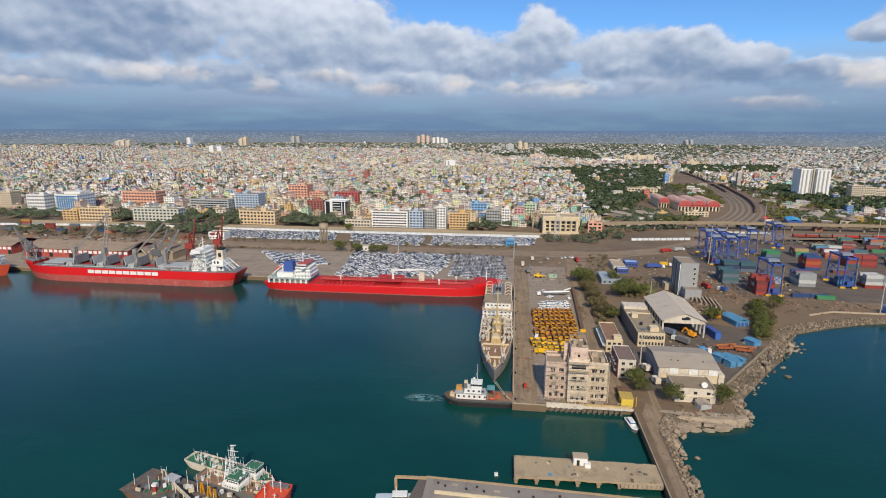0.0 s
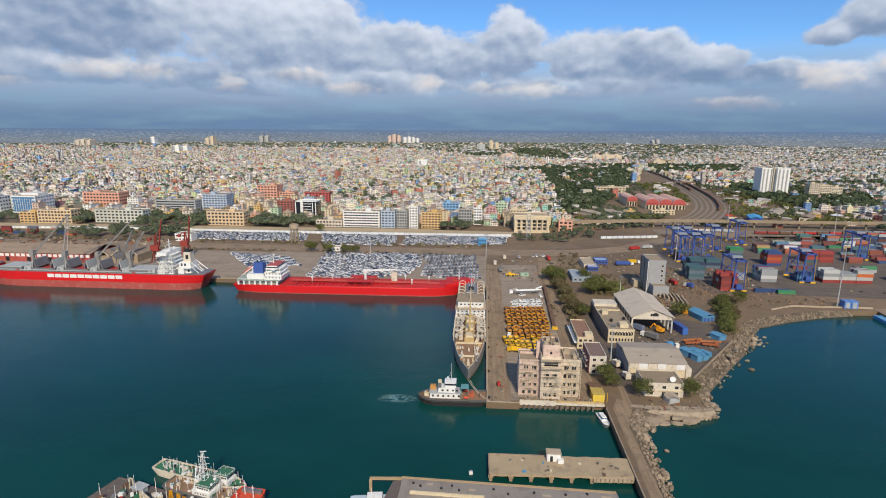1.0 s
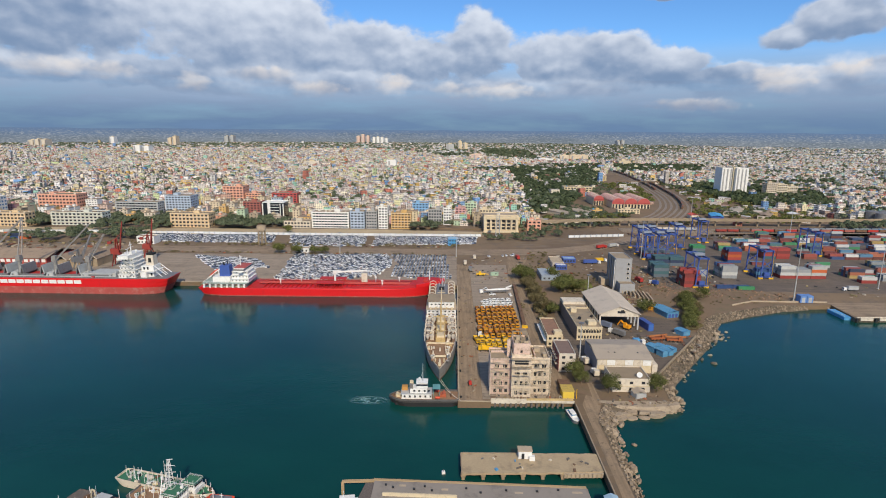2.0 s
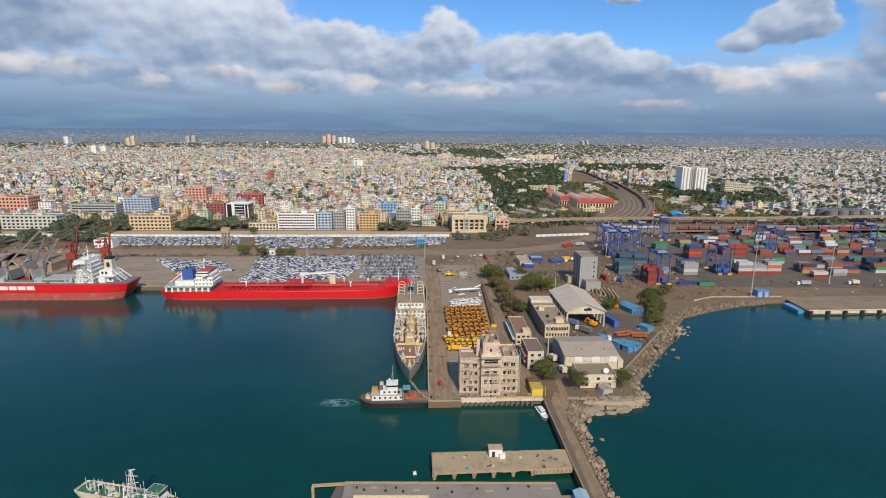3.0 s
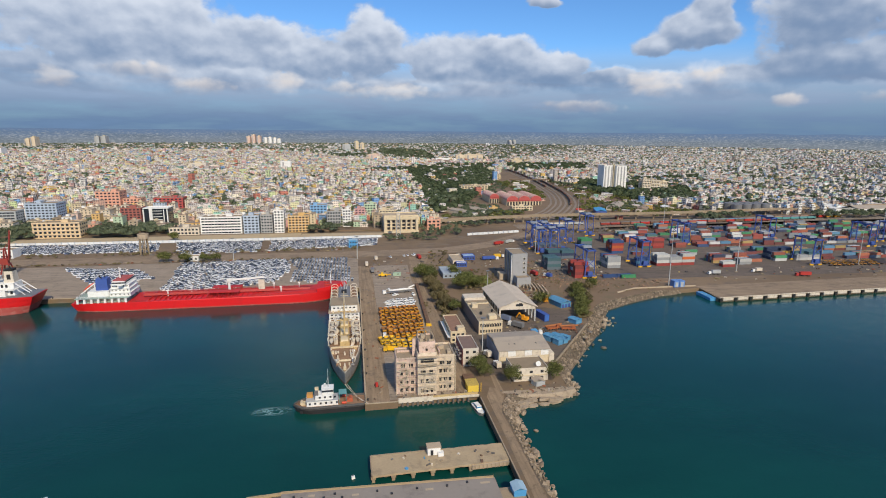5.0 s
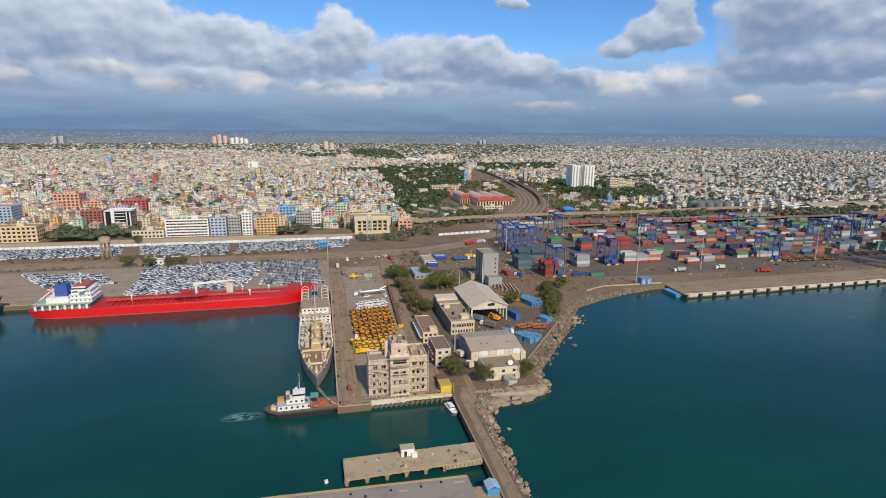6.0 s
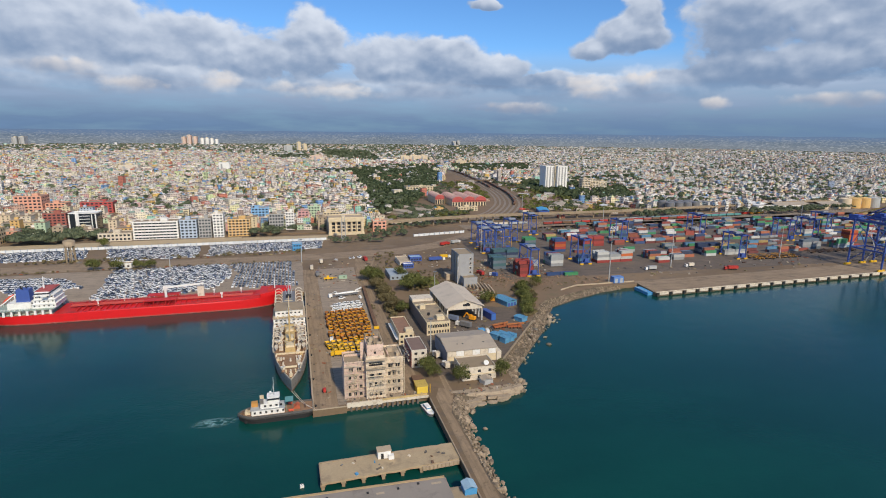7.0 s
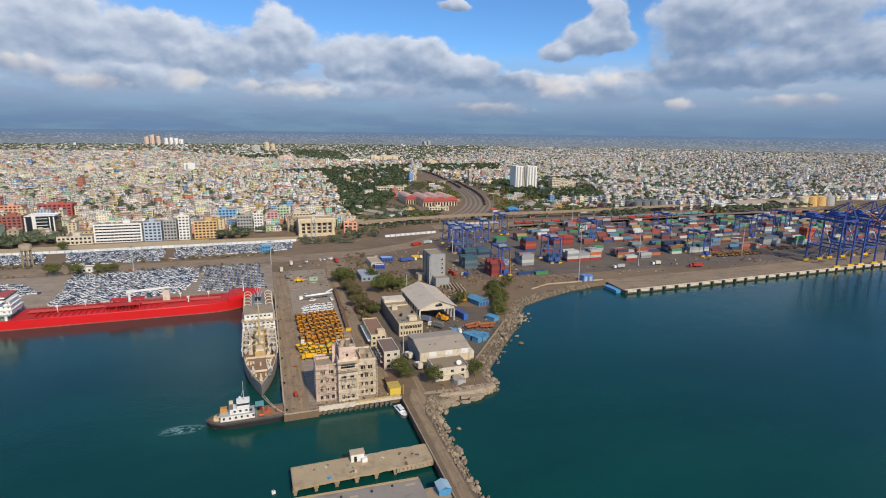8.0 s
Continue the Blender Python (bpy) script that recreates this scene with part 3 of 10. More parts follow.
def blocks(p, z0):
    """Five-sided blocks for rows of x, y, width, depth, turn, height."""
    n = len(p)
    c, s = np.cos(p[:, 4]), np.sin(p[:, 4])
    corners = []
    for a, b in ((-1, -1), (1, -1), (1, 1), (-1, 1)):
        lx, ly = a * p[:, 2] / 2, b * p[:, 3] / 2
        corners.append((p[:, 0] + lx * c - ly * s, p[:, 1] + lx * s + ly * c))
    v = np.zeros((n, 8, 3))
    for i, (x, y) in enumerate(corners):
        v[:, i, 0], v[:, i, 1], v[:, i, 2] = x, y, z0
        v[:, i + 4, 0], v[:, i + 4, 1], v[:, i + 4, 2] = x, y, z0 + p[:, 5]
    q = np.array([(0, 1, 5, 4), (1, 2, 6, 5), (2, 3, 7, 6), (3, 0, 4, 7), (4, 5, 6, 7)])
    f = (np.arange(n) * 8)[:, None, None] + q[None]
    uv = np.zeros((n, 5, 4, 2))
    for k in range(4):
        w = p[:, 2] if k % 2 == 0 else p[:, 3]
        uv[:, k, 1, 0] = uv[:, k, 2, 0] = w
        uv[:, k, 2, 1] = uv[:, k, 3, 1] = p[:, 5]
    slots = np.tile([0, 0, 0, 0, 1], n)
    return v.reshape(-1, 3), f.reshape(-1, 4), slots, uv.reshape(-1, 2)


def houses(name, p, z0, walls, label):
    v, f, s, uv = blocks(p, z0)
    ob = new(name, big_mesh(name, v, f, [walls, ROOFS], s, uv))
    return tagged(ob, label, "houses", kind="stuff")


PLOTS, city_rng = city_plots()
dense = ~inside(PLOTS[:, 0], PLOTS[:, 1], LOW_ZONE) & (PLOTS[:, 0] < 520 + 0.1 * PLOTS[:, 1])
houses("city_houses", PLOTS[dense], Z, WALLS_A, "close-packed cream, pink and white concrete town houses")
houses("outer_city_houses", PLOTS[~dense], Z, WALLS_B, "pale low concrete houses of the outer town")
# stair heads and tank rooms on the roofs
near = PLOTS[(PLOTS[:, 1] < 2600) & (city_rng.random(len(PLOTS)) < 0.75)].copy()
k = len(near)
near[:, 0] += city_rng.uniform(-0.25, 0.25, k) * near[:, 2]
near[:, 1] += city_rng.uniform(-0.2, 0.25, k) * near[:, 3]
rise = near[:, 5].copy()
near[:, 2] *= city_rng.uniform(0.22, 0.5, k)
near[:, 3] *= city_rng.uniform(0.22, 0.5, k)
near[:, 5] = city_rng.uniform(1.6, 3.4, k)
v, f, s, uv = blocks(near, 0.0)
v[:, 2] += np.repeat(rise + Z, 8) - 0.02
tagged(new("roof_rooms", big_mesh("roof_rooms", v, f, [WALLS_A, ROOFS], s, uv)), "small stair heads and tank rooms on the town roofs", "roof rooms", kind="stuff")


def canopies(name, places, label, material, m=26, small=0.25, large=0.5):
    """Far tree crowns: each a loose heap of small leafy clumps with gaps."""
    rng = np.random.default_rng(11)
    forms = []
    for _ in range(6):
        d = rng.normal(size=(m, 3))
        d /= np.linalg.norm(d, axis=1)[:, None]
        d[:, 2] = np.abs(d[:, 2]) * 0.8 + 0.1
        centre = d * rng.uniform(0.55, 1.0, (m, 1)) * np.array([1, 1, 0.8]) + np.array([0, 0, 0.5])
        t1 = np.cross(d, rng.normal(size=(m, 3)))
        t1 /= np.linalg.norm(t1, axis=1)[:, None]
        t2 = np.cross(d, t1)
        s1, s2 = rng.uniform(small, large, (m, 1)), rng.uniform(small, large, (m, 1))
        quad = np.stack([centre - t1 * s1, centre + t2 * s2 - d * 0.1, centre + t1 * s1, centre - t2 * s2 - d * 0.1], 1)
        forms.append(quad.reshape(-1, 3))
    vs = []
    for i in range(6):
        mine = places[i::6]
        if len(mine):
            w = rng.uniform(0, 6.28, len(mine))
            base = forms[i]
            c, s = np.cos(w)[:, None], np.sin(w)[:, None]
            x, y, z = base[None, :, 0], base[None, :, 1], base[None, :, 2]
            r = mine[:, 3][:, None]
            vs.append(np.stack([mine[:, 0][:, None] + (x * c - y * s) * r, mine[:, 1][:, None] + (x * s + y * c) * r, mine[:, 2][:, None] + z * r * 1.1], 2).reshape(-1, 3))
    v = np.concatenate(vs)
    f = np.arange(len(v)).reshape(-1, 4)
    return tagged(new(name, big_mesh(name, v, f, [material])), label, "trees", kind="stuff")


def scatter(outline, spacing, rng, r0, r1):
    xs, ys = [q[0] for q in outline], [q[1] for q in outline]
    n = int((max(xs) - min(xs)) * (max(ys) - min(ys)) / spacing ** 2)
    x, y = rng.uniform(min(xs), max(xs), n), rng.uniform(min(ys), max(ys), n)
    ok = inside(x, y, outline)
    r = rng.uniform(r0, r1, ok.sum())
    return np.stack([x[ok], y[ok], np.full(ok.sum(), Z + 1.0), r], 1)


wood_rng = np.random.default_rng(5)
groves = [scatter(z, 9.5 if min(q[1] for q in z) < 2200 else 22.0, wood_rng, 4.5, 8.5) for z in WOOD_ZONES]
canopies("woods", np.concatenate(groves), "dark green woods between the houses", WOODS)
n_sprinkle = 11000
sx, sy = wood_rng.uniform(-4000, 4500, n_sprinkle * 3), 650 + 4300 * wood_rng.random(n_sprinkle * 3) ** 1.3
lump = np.array([noise.noise(Vector((a * 0.006, b * 0.006, 0.0))) for a, b in zip(sx, sy)])
ok = (np.abs(np.degrees(np.arctan2(sx, sy)) - 5.5) < 57) & (lump > -0.22 * (sx > 500)) & ~inside(sx, sy, RAIL_ZONE) & ~inside(sx, sy, FRONT)
sx, sy = sx[ok], sy[ok]
fx, fy = wood_rng.uniform(-1100, 1300, 2600), wood_rng.uniform(690, 1500, 2600)
fl = np.array([noise.noise(Vector((a * 0.012, b * 0.012, 8.0))) for a, b in zip(fx, fy)])
ok = (fl > 0.08) & ~inside(fx, fy, RAIL_ZONE) & ~inside(fx, fy, FRONT)
sx, sy = np.concatenate([sx, fx[ok]]), np.concatenate([sy, fy[ok]])
canopies("street_trees", np.stack([sx, sy, np.full(len(sx), Z + 5.0), wood_rng.uniform(3.0, 6.5, len(sx))], 1), "scattered green street trees among the houses", FAR_LEAF)
far_green = scatter(LOW_ZONE, 52.0, wood_rng, 6.0, 11.0)
far_green = far_green[(np.abs(np.degrees(np.arctan2(far_green[:, 0], far_green[:, 1])) - 5.5) < 57) & (np.hypot(far_green[:, 0], far_green[:, 1]) < 4850)]
canopies("far_woods", far_green, "green trees of the far suburbs, leaf colour paled for haze", FAR_LEAF)
# ---------------------------------------------------------------- ships


def hull_ring(length, beam, z, zf, rake=0.05, stern=0.72, fore=0.26, n=26, full=1.5):
    """One waterline of a hull with the bow at +x; zf runs from 0 at the keel line to 1 at the deck."""
    right = []
    for i in range(n + 1):
        s = -0.5 + i / n
        w = 1.0
        if s > 0.5 - fore:
            t = (s - 0.5 + fore) / fore
            w = 1.0 - t ** (1.7 + full * zf)
        if s < -0.36:
            t = (-0.36 - s) / 0.14
            w = 1.0 - (1.0 - stern * (0.45 + 0.55 * zf)) * t ** 2
        x = s * length
        x += rake * length * (zf - 1.0) * max(0.0, (s - 0.3) / 0.2) ** 2
        x += 0.045 * length * (1.0 - zf) * max(0.0, (-s - 0.36) / 0.14) ** 2
        right.append((x, -w * beam / 2, z))
    return right + [(x, -y, z2) for x, y, z2 in reversed(right[:-1])]


def hull_skin(length, beam, zs, z0, z1, **more):
    return Shape().loft([hull_ring(length, beam, z, (z - z0) / (z1 - z0), **more) for z in zs])


def sheer(shape, start, length, rise):
    """Lift the fore part of a hull towards the bow."""
    shape.v = [(x, y, z + rise * max(0.0, (x - start) / length) ** 2 * min(1.0, max(0.0, z / 6))) for x, y, z in shape.v]
    return shape


def davit_hoop(x, z, r, y, w=0.36, k=14):
    """A bent white bar that rises from the deck and curls round, across the ship."""
    s = Shape()
    side = 1 if y > 0 else -1
    pts = [(y + side * r * 0.9, z - r * 1.6)] + [(y + side * r * math.cos(radians(-30 + 250 * i / k)), z + r * math.sin(radians(-30 + 250 * i / k))) for i in range(k + 1)]
    rings = []
    for i, (a, b) in enumerate(pts):
        (a0, b0), (a1, b1) = pts[max(0, i - 1)], pts[min(len(pts) - 1, i + 1)]
        d = math.hypot(a1 - a0, b1 - b0)
        na, nb = -(b1 - b0) / d * w / 2, (a1 - a0) / d * w / 2
        rings.append([(x - w / 2, a + na, b + nb), (x + w / 2, a + na, b + nb), (x + w / 2, a - na, b - nb), (x - w / 2, a - na, b - nb)])
    return s.loft(rings)


def rails(s, pts, h=1.0, step=6.0, w=0.10):
    """A guard rail: posts and two bars."""
    for (a, b) in zip(pts, pts[1:]):
        a, b = Vector(a), Vector(b)
        n = max(1, int((b - a).length / step))
        for i in range(n + 1):
            p = a.lerp(b, i / n)
            s.beam(p, p + Vector((0, 0, h)), w)
        for f in (0.55, 1.0):
            s.beam(a + Vector((0, 0, h * f)), b + Vector((0, 0, h * f)), w)
    return s


def deckhouse(ship, x, y, z, sx, sy, floors, step=2.7, shrink=0.94, material=None):
    """A stepped ship's house with a band of windows on each deck."""
    for i in range(floors):
        k = shrink ** i
        part("deckhouse", Shape().box(x, y, z + i * step, sx * k, sy * k, step - 0.25), material or WHITE, ship)
        part("deck_edge", Shape().box(x, y, z + (i + 1) * step - 0.25, sx * k + 0.9, sy * k + 1.0, 0.25), material or WHITE, ship)
        for side in (-1, 1):
            band = Shape()
            m = max(3, int(sx * k / 2.2))
            for j in range(m):
                band.box(x + (j + 0.5 - m / 2) * sx * k / m, y + side * (sy * k / 2 + 0.02), z + i * step + 1.1, 0.75, 0.08, 0.75)
            tagged(part("glazing", band, DARK, ship), kind="stuff")
    return z + floors * step


def bulk_carrier(at):
    ship = thing("bulk_carrier", "red bulk carrier with open holds and grey cranes at the quay", "ship", at=at)
    L, B, D = 190.0, 23.5, 11.6
    part("boot_top", hull_skin(L, B, (-4, -1, 2, 5.2), -6, D, stern=0.8), RED_WORN, ship, "faded scraped red lower hull")
    part("hull", hull_skin(L, B, (5.2, 8.5, D), -6, D, stern=0.8), RED_HULL, ship)
    part("deck", hull_skin(L * 0.993, B - 0.8, (D + 0.01, D + 0.18), -6, D, stern=0.8), STEEL, ship, "grey-green worn steel deck")
    fc = [p for p in hull_ring(L, B, D, 1.0, stern=0.8) if p[0] > 78]
    part("forecastle", Shape().prism([(p[0], p[1]) for p in fc], D, D + 2.4), RED_HULL, ship)
    part("forecastle_deck", Shape().prism([(p[0] * 0.998, p[1] * 0.95) for p in fc], D + 2.4, D + 2.5), STEEL, ship)
    part("bow_mast", Shape().tube((84, 0, D + 2.4), (84, 0, D + 11), 0.35, 0.2), STEEL_PALE, ship)
    part("anchor_winch", Shape().box(80, 3, D + 2.5, 3, 2, 1.4).box(80, -3, D + 2.5, 3, 2, 1.4).tube((82, -4.5, D + 3.4), (82, 4.5, D + 3.4), 0.7), STEEL, ship)
    rail = Shape()
    rails(rail, [(-60, -B / 2 + 0.4, D), (72, -B / 2 + 0.4, D)], 1.1, 5.0)
    rails(rail, [(-60, B / 2 - 0.4, D), (72, B / 2 - 0.4, D)], 1.1, 5.0)
    part("guard_rail", rail, STEEL_PALE, ship)
    for i, x in enumerate((62, 35.5, 8, -19, -43)):
        sy = 13.6
        c = Shape()
        for a, b, w, d in ((x, -sy / 2, 17, 0.5), (x, sy / 2, 17, 0.5), (x - 8.5, 0, 0.5, sy), (x + 8.5, 0, 0.5, sy)):
            c.box(a, b, D, w, d, 1.9)
        part("hatch_coaming", c, STEEL, ship)
        if i == 0 or i == 4:
            part("hatch_cover", Shape().box(x, 0, D + 1.9, 18, sy + 0.8, 0.8), STEEL_PALE, ship, "closed grey hatch cover")
        else:
            part("hold", Shape().box(x, 0, D + 0.2, 16.4, sy - 0.6, 0.25), RED, ship, "red painted open hold")
            for k in (-1, 1):
                xx = x + k * 6.8
                part("folded_hatch_panel", Shape().beam((xx - k * 0.6, 0, D + 1.9), (xx + k * 0.9, 0, D + 8.3), sy, 0.7), STEEL, ship, "grey hatch panel folded upright")
                part("folded_hatch_panel", Shape().beam((xx + k * 2.4, 0, D + 1.9), (xx + k * 1.2, 0, D + 8.3), sy, 0.7), STEEL_PALE, ship, "grey hatch panel folded upright")
    for x, tip in ((48.5, (33, -22, 50)), (21.7, (32, -21, 51)), (-5.5, (-24, -16, 47)), (-31, (-36, -14, 40))):
        crane = part("deck_crane", Shape().tube((x, 0, D), (x, 0, D + 10), 1.5, 1.3, 12), CRANE_GREY, ship)
        part("crane_house", Shape().box(x, 0, D + 10, 3.6, 3.6, 4.2, 0, 0.8), CRANE_GREY, crane)
        foot, end = Vector((x, 0, D + 10.5)), Vector(tip)
        side = (end - foot).cross(Vector((0, 0, 1))).normalized()
        jib = Shape()
        for k in (-1, 1):
            jib.beam(foot + side * (k * 1.5), end + side * (k * 0.4), 0.55, 0.7)
        for i in range(6):
            a = foot.lerp(end, (i + 0.5) / 6)
            jib.beam(a - side * 1.3, a + side * 1.3, 0.35)
        part("jib", jib, CRANE_GREY, crane)
        part("jib_rope", Shape().beam((x, 0, D + 15), end, 0.14), STEEL, crane)
    top = deckhouse(ship, -64.5, 0, D, 12.5, 18, 5, 2.85, 0.92)
    part("wheelhouse", Shape().box(-63.5, 0, top, 7.5, 20, 2.6), WHITE, ship)
    part("wheelhouse_window", Shape().box(-58.7, 0, top + 1.1, 0.1, 18, 0.9).box(-63, -11.03, top + 1.1, 7, 0.1, 0.9), DARK, ship)
    part("radar_mast", Shape().tube((-64, 0, top + 2.6), (-64, 0, top + 11), 0.45, 0.25).beam((-64, -3.4, top + 7), (-64, 3.4, top + 7), 0.3).beam((-64, -2, top + 9), (-64, 2, top + 9), 0.4), WHITE, ship)
    part("bridge_wing", Shape().box(-61.5, 0, top - 0.3, 3.2, B + 0.6, 0.35).box(-61.5, B / 2 + 0.2, top, 3.2, 0.2, 1.1).box(-61.5, -B / 2 - 0.2, top, 3.2, 0.2, 1.1).box(-60.0, 0, top, 0.2, B + 0.6, 1.1), WHITE, ship)
    part("monkey_island", rails(Shape().box(-64.2, 0, top + 2.6, 6.0, 9.0, 0.3).box(-65.5, 2.5, top + 2.9, 1.8, 1.6, 1.4), [(-67, 4.4, top + 2.9), (-61.4, 4.4, top + 2.9), (-61.4, -4.4, top + 2.9)], 1.1, 2.0), WHITE, ship)
    part("radar_scanner", Shape().box(-62.6, 2.2, top + 5.8, 0.4, 3.4, 0.35).tube((-62.6, 2.2, top + 2.6), (-62.6, 2.2, top + 5.9), 0.25), WHITE, ship)
    part("radome", Shape().ball(-66.2, -3.0, top + 3.8, 1.0), WHITE, ship)
    part("aerial", Shape().tube((-66.2, 3.0, top + 2.8), (-66.2, 3.0, top + 8.5), 0.12), WHITE, ship)
    stair = Shape()
    for i in range(5):
        z0, a = D + 0.2 + i * 2.85, (1 if i % 2 else -1)
        stair.beam((-66.5 - a * 2.6, 9.7, z0), (-66.5 + a * 2.6, 9.7, z0 + 2.85), 0.9, 0.2)
        rails(stair, [(-72.0, 9.4, z0 + 2.75), (-58.4, 9.4, z0 + 2.75)], 1.1, 2.2, 0.12)
    part("outside_stair", stair, STEEL_PALE, ship, "grey outside stairs and rails")
    part("engine_casing", Shape().box(-78, 0, D, 9, 10, 8.5), WHITE, ship)
    part("casing_deck", rails(Shape().box(-78, 0, D + 4.2, 11.5, 15.5, 0.3).box(-76, 6.4, D + 0.2, 4.5, 2.4, 4.0).box(-80.8, -6.2, D + 0.2, 3.0, 2.6, 4.0), [(-83.5, 7.6, D + 4.5), (-72.4, 7.6, D + 4.5)], 1.1, 2.2, 0.12), WHITE, ship)
    for x, z in ((-78.2, 5.6), (-75.6, 5.6), (-80.6, 1.0)):
        part("casing_opening", Shape().box(x, 5.03, D + z, 1.4, 0.12, 2.0), DARK, ship)
    f = part("funnel", Shape().box(-79, 0, D + 8.5, 6, 6, 7.5, 0, 0.82), OFFWHITE, ship)
    part("funnel_top", Shape().box(-79, 0, D + 16, 5, 5, 1.4), BLACK, f)
    part("funnel_mark", Shape().box(-79, 2.86, D + 10.5, 2.2, 0.12, 3.4), BLACK, f)
    for x, y in ((-80, 1), (-78.4, -1)):
        part("exhaust_pipe", Shape().tube((x, y, D + 17.3), (x, y, D + 18.8), 0.4), BLACK, f)
    dv = Shape()
    for k in (-1, 1):
        dv.beam((-83, k * 4, D + 8), (-91, k * 4, D + 1.5), 0.5)
        dv.beam((-83, k * 4, D + 4.5), (-88, k * 4, D), 0.4)
    tagged(part("stern_davit", dv, WHITE, ship), kind="stuff")
    # the company's lettering becomes plain white bars
    for i in range(10):
        part("lettering_bar", Shape().box(26.0 - i * 6.1, B / 2 + 0.05, 7.6, 5.3, 0.12, 2.7), WHITE, ship, "plain white painted bar on the hull")
    for x in (54, -40):
        part("bollard", Shape().box(x, 10.4, D + 0.2, 2.2, 1.0, 1.2), RED, ship)
    part("deck_pipe", Shape().tube((-56, 9.2, D + 0.9), (70, 9.2, D + 0.9), 0.22).tube((-56, 9.8, D + 0.9), (70, 9.8, D + 0.9), 0.16), STEEL_PALE, ship)
    for x in (49, 22, -5, -31, -52):
        part("mast_house", Shape().box(x, 3.6, D + 0.2, 5.0, 5.2, 2.6).box(x + 1.5, 6.8, D + 0.2, 1.4, 1.2, 1.6).tube((x - 1.6, 4.6, D + 2.8), (x - 1.6, 4.6, D + 4.6), 0.45), STEEL_PALE, ship, "grey winch house between the hatches")
    return ship


bulk_carrier(pose(-304.5, 389.6, 0, 0, 0, 180))


def tanker(at):
    ship = thing("tanker", "bright red tanker with white and blue deckhouse at the quay", "ship", at=at)
    L, B, D = 180.0, 24.5, 10.0
    kw = dict(stern=0.85, fore=0.22, rake=0.07, full=1.1)
    part("hull", sheer(hull_skin(L, B, (-4, -1, 2, 6, D), -6, D, **kw), 40, 50, 3.4), RED_HULL, ship)
    part("waterline_band", hull_skin(L + 0.3, B + 0.12, (4.3, 4.95), -6, D, **kw), RED_WORN, ship, "pale worn band along the waterline")
    part("deck", sheer(hull_skin(L * 0.994, B - 0.7, (D + 0.01, D + 0.15), -6, D, **kw), 40, 50, 3.4), RED_DECK, ship)
    ring = [p for p in hull_ring(L, B, D, 1.0, **kw) if p[0] > 68]
    part("forecastle", sheer(Shape().prism([(p[0] * 1.004, p[1] * 1.02) for p in ring], D, D + 2.4), 40, 50, 3.4), RED_HULL, ship)
    part("forecastle_deck", sheer(Shape().prism([(p[0] * 0.998, p[1] * 0.93) for p in ring], D + 2.4, D + 2.5), 40, 50, 3.4), RED_DECK, ship)
    part("bow_mast", Shape().tube((79, 0, D + 3.6), (79, 0, D + 12), 0.4, 0.25).beam((79, -1.5, D + 9.5), (79, 1.5, D + 9.5), 0.25), WHITE, ship)
    part("windlass", Shape().box(76, 3.2, D + 3.7, 3, 2.4, 1.5).box(76, -3.2, D + 3.7, 3, 2.4, 1.5).tube((78, -5, D + 4.6), (78, 5, D + 4.6), 0.8), RED, ship)
    for i in range(32):  # stiffening frames across the deck
        x = -42 + i * 3.35
        part("deck_frame", Shape().box(x, 0, D + 0.15, 0.45, B - 4.0, 0.95), RED_DECK, ship)
    for y in (-2.2, -1.1, 0.0, 1.1, 2.2):
        part("deck_pipe", Shape().tube((-48, y, D + 1.6), (64, y, D + 1.6), 0.32, k=6), RED, ship)
    walkway = Shape().box(8, 3.8, D + 2.2, 116, 1.3, 0.18)
    for i in range(20):
        walkway.box(-48 + i * 5.9, 3.8, D + 0.15, 0.25, 1.0, 2.1)
    rails(walkway, [(-50, 3.2, D + 2.38), (66, 3.2, D + 2.38)], 1.0, 7.0)
    part("catwalk", walkway, RED, ship)
    man = Shape().box(6, 0, D + 0.15, 22, B - 3.4, 0.2).box(6, -6.2, D + 3.4, 20, 6.5, 0.35).box(6, 6.2, D + 3.4, 20, 6.5, 0.35)
    for x in (-3.5, 2.5, 9.5, 15.5):
        for y in (-9.2, -3.4, 3.4, 9.2):
            man.box(x, y, D + 0.2, 0.4, 0.4, 3.3)
    for i in range(9):
        man.tube((-2 + i * 2, -10.8, D + 2), (-2 + i * 2, 10.8, D + 2), 0.3, k=6)
    part("manifold", man, RED_DECK, ship)
    hc = part("hose_crane", Shape().tube((8, 1.5, D), (8, 1.5, D + 9), 0.9, 0.8, 10).box(8, 1.5, D + 8.2, 2.6, 2.4, 2.4), WHITE, ship)
    part("crane_boom", Shape().beam((8, 1.5, D + 9.5), (32, 2.5, D + 10.6), 1.1, 1.2), WHITE, hc)
    part("boom_rest", Shape().box(30, 2.5, D, 4.2, 2.4, 8.6), OFFWHITE, ship)
    for x, y in ((-32, -2), (-18, 4), (44, -4), (56, 5), (38, 6)):
        part("vent_post", Shape().tube((x, y, D), (x, y, D + 4.4), 0.4, k=6).box(x, y, D + 4.2, 1.6, 1.2, 0.9), WHITE, ship)
    rail = Shape()
    for k in (-1, 1):
        rails(rail, [(-52, k * (B / 2 - 0.5), D), (60, k * (B / 2 - 0.5), D)], 1.0, 5.0, 0.09)
    part("guard_rail", rail, RED, ship)
    poop = Shape().box(-70.5, 0, D, 31, 21, 0.2)
    part("poop_deck", poop.box(-70.5, 0, D + 3.2, 33, 23, 0.3), paint("pale_green_deck", (0.30, 0.38, 0.33), 0.7, var=0.2, stain=(0.45, 0.44, 0.40)), ship)
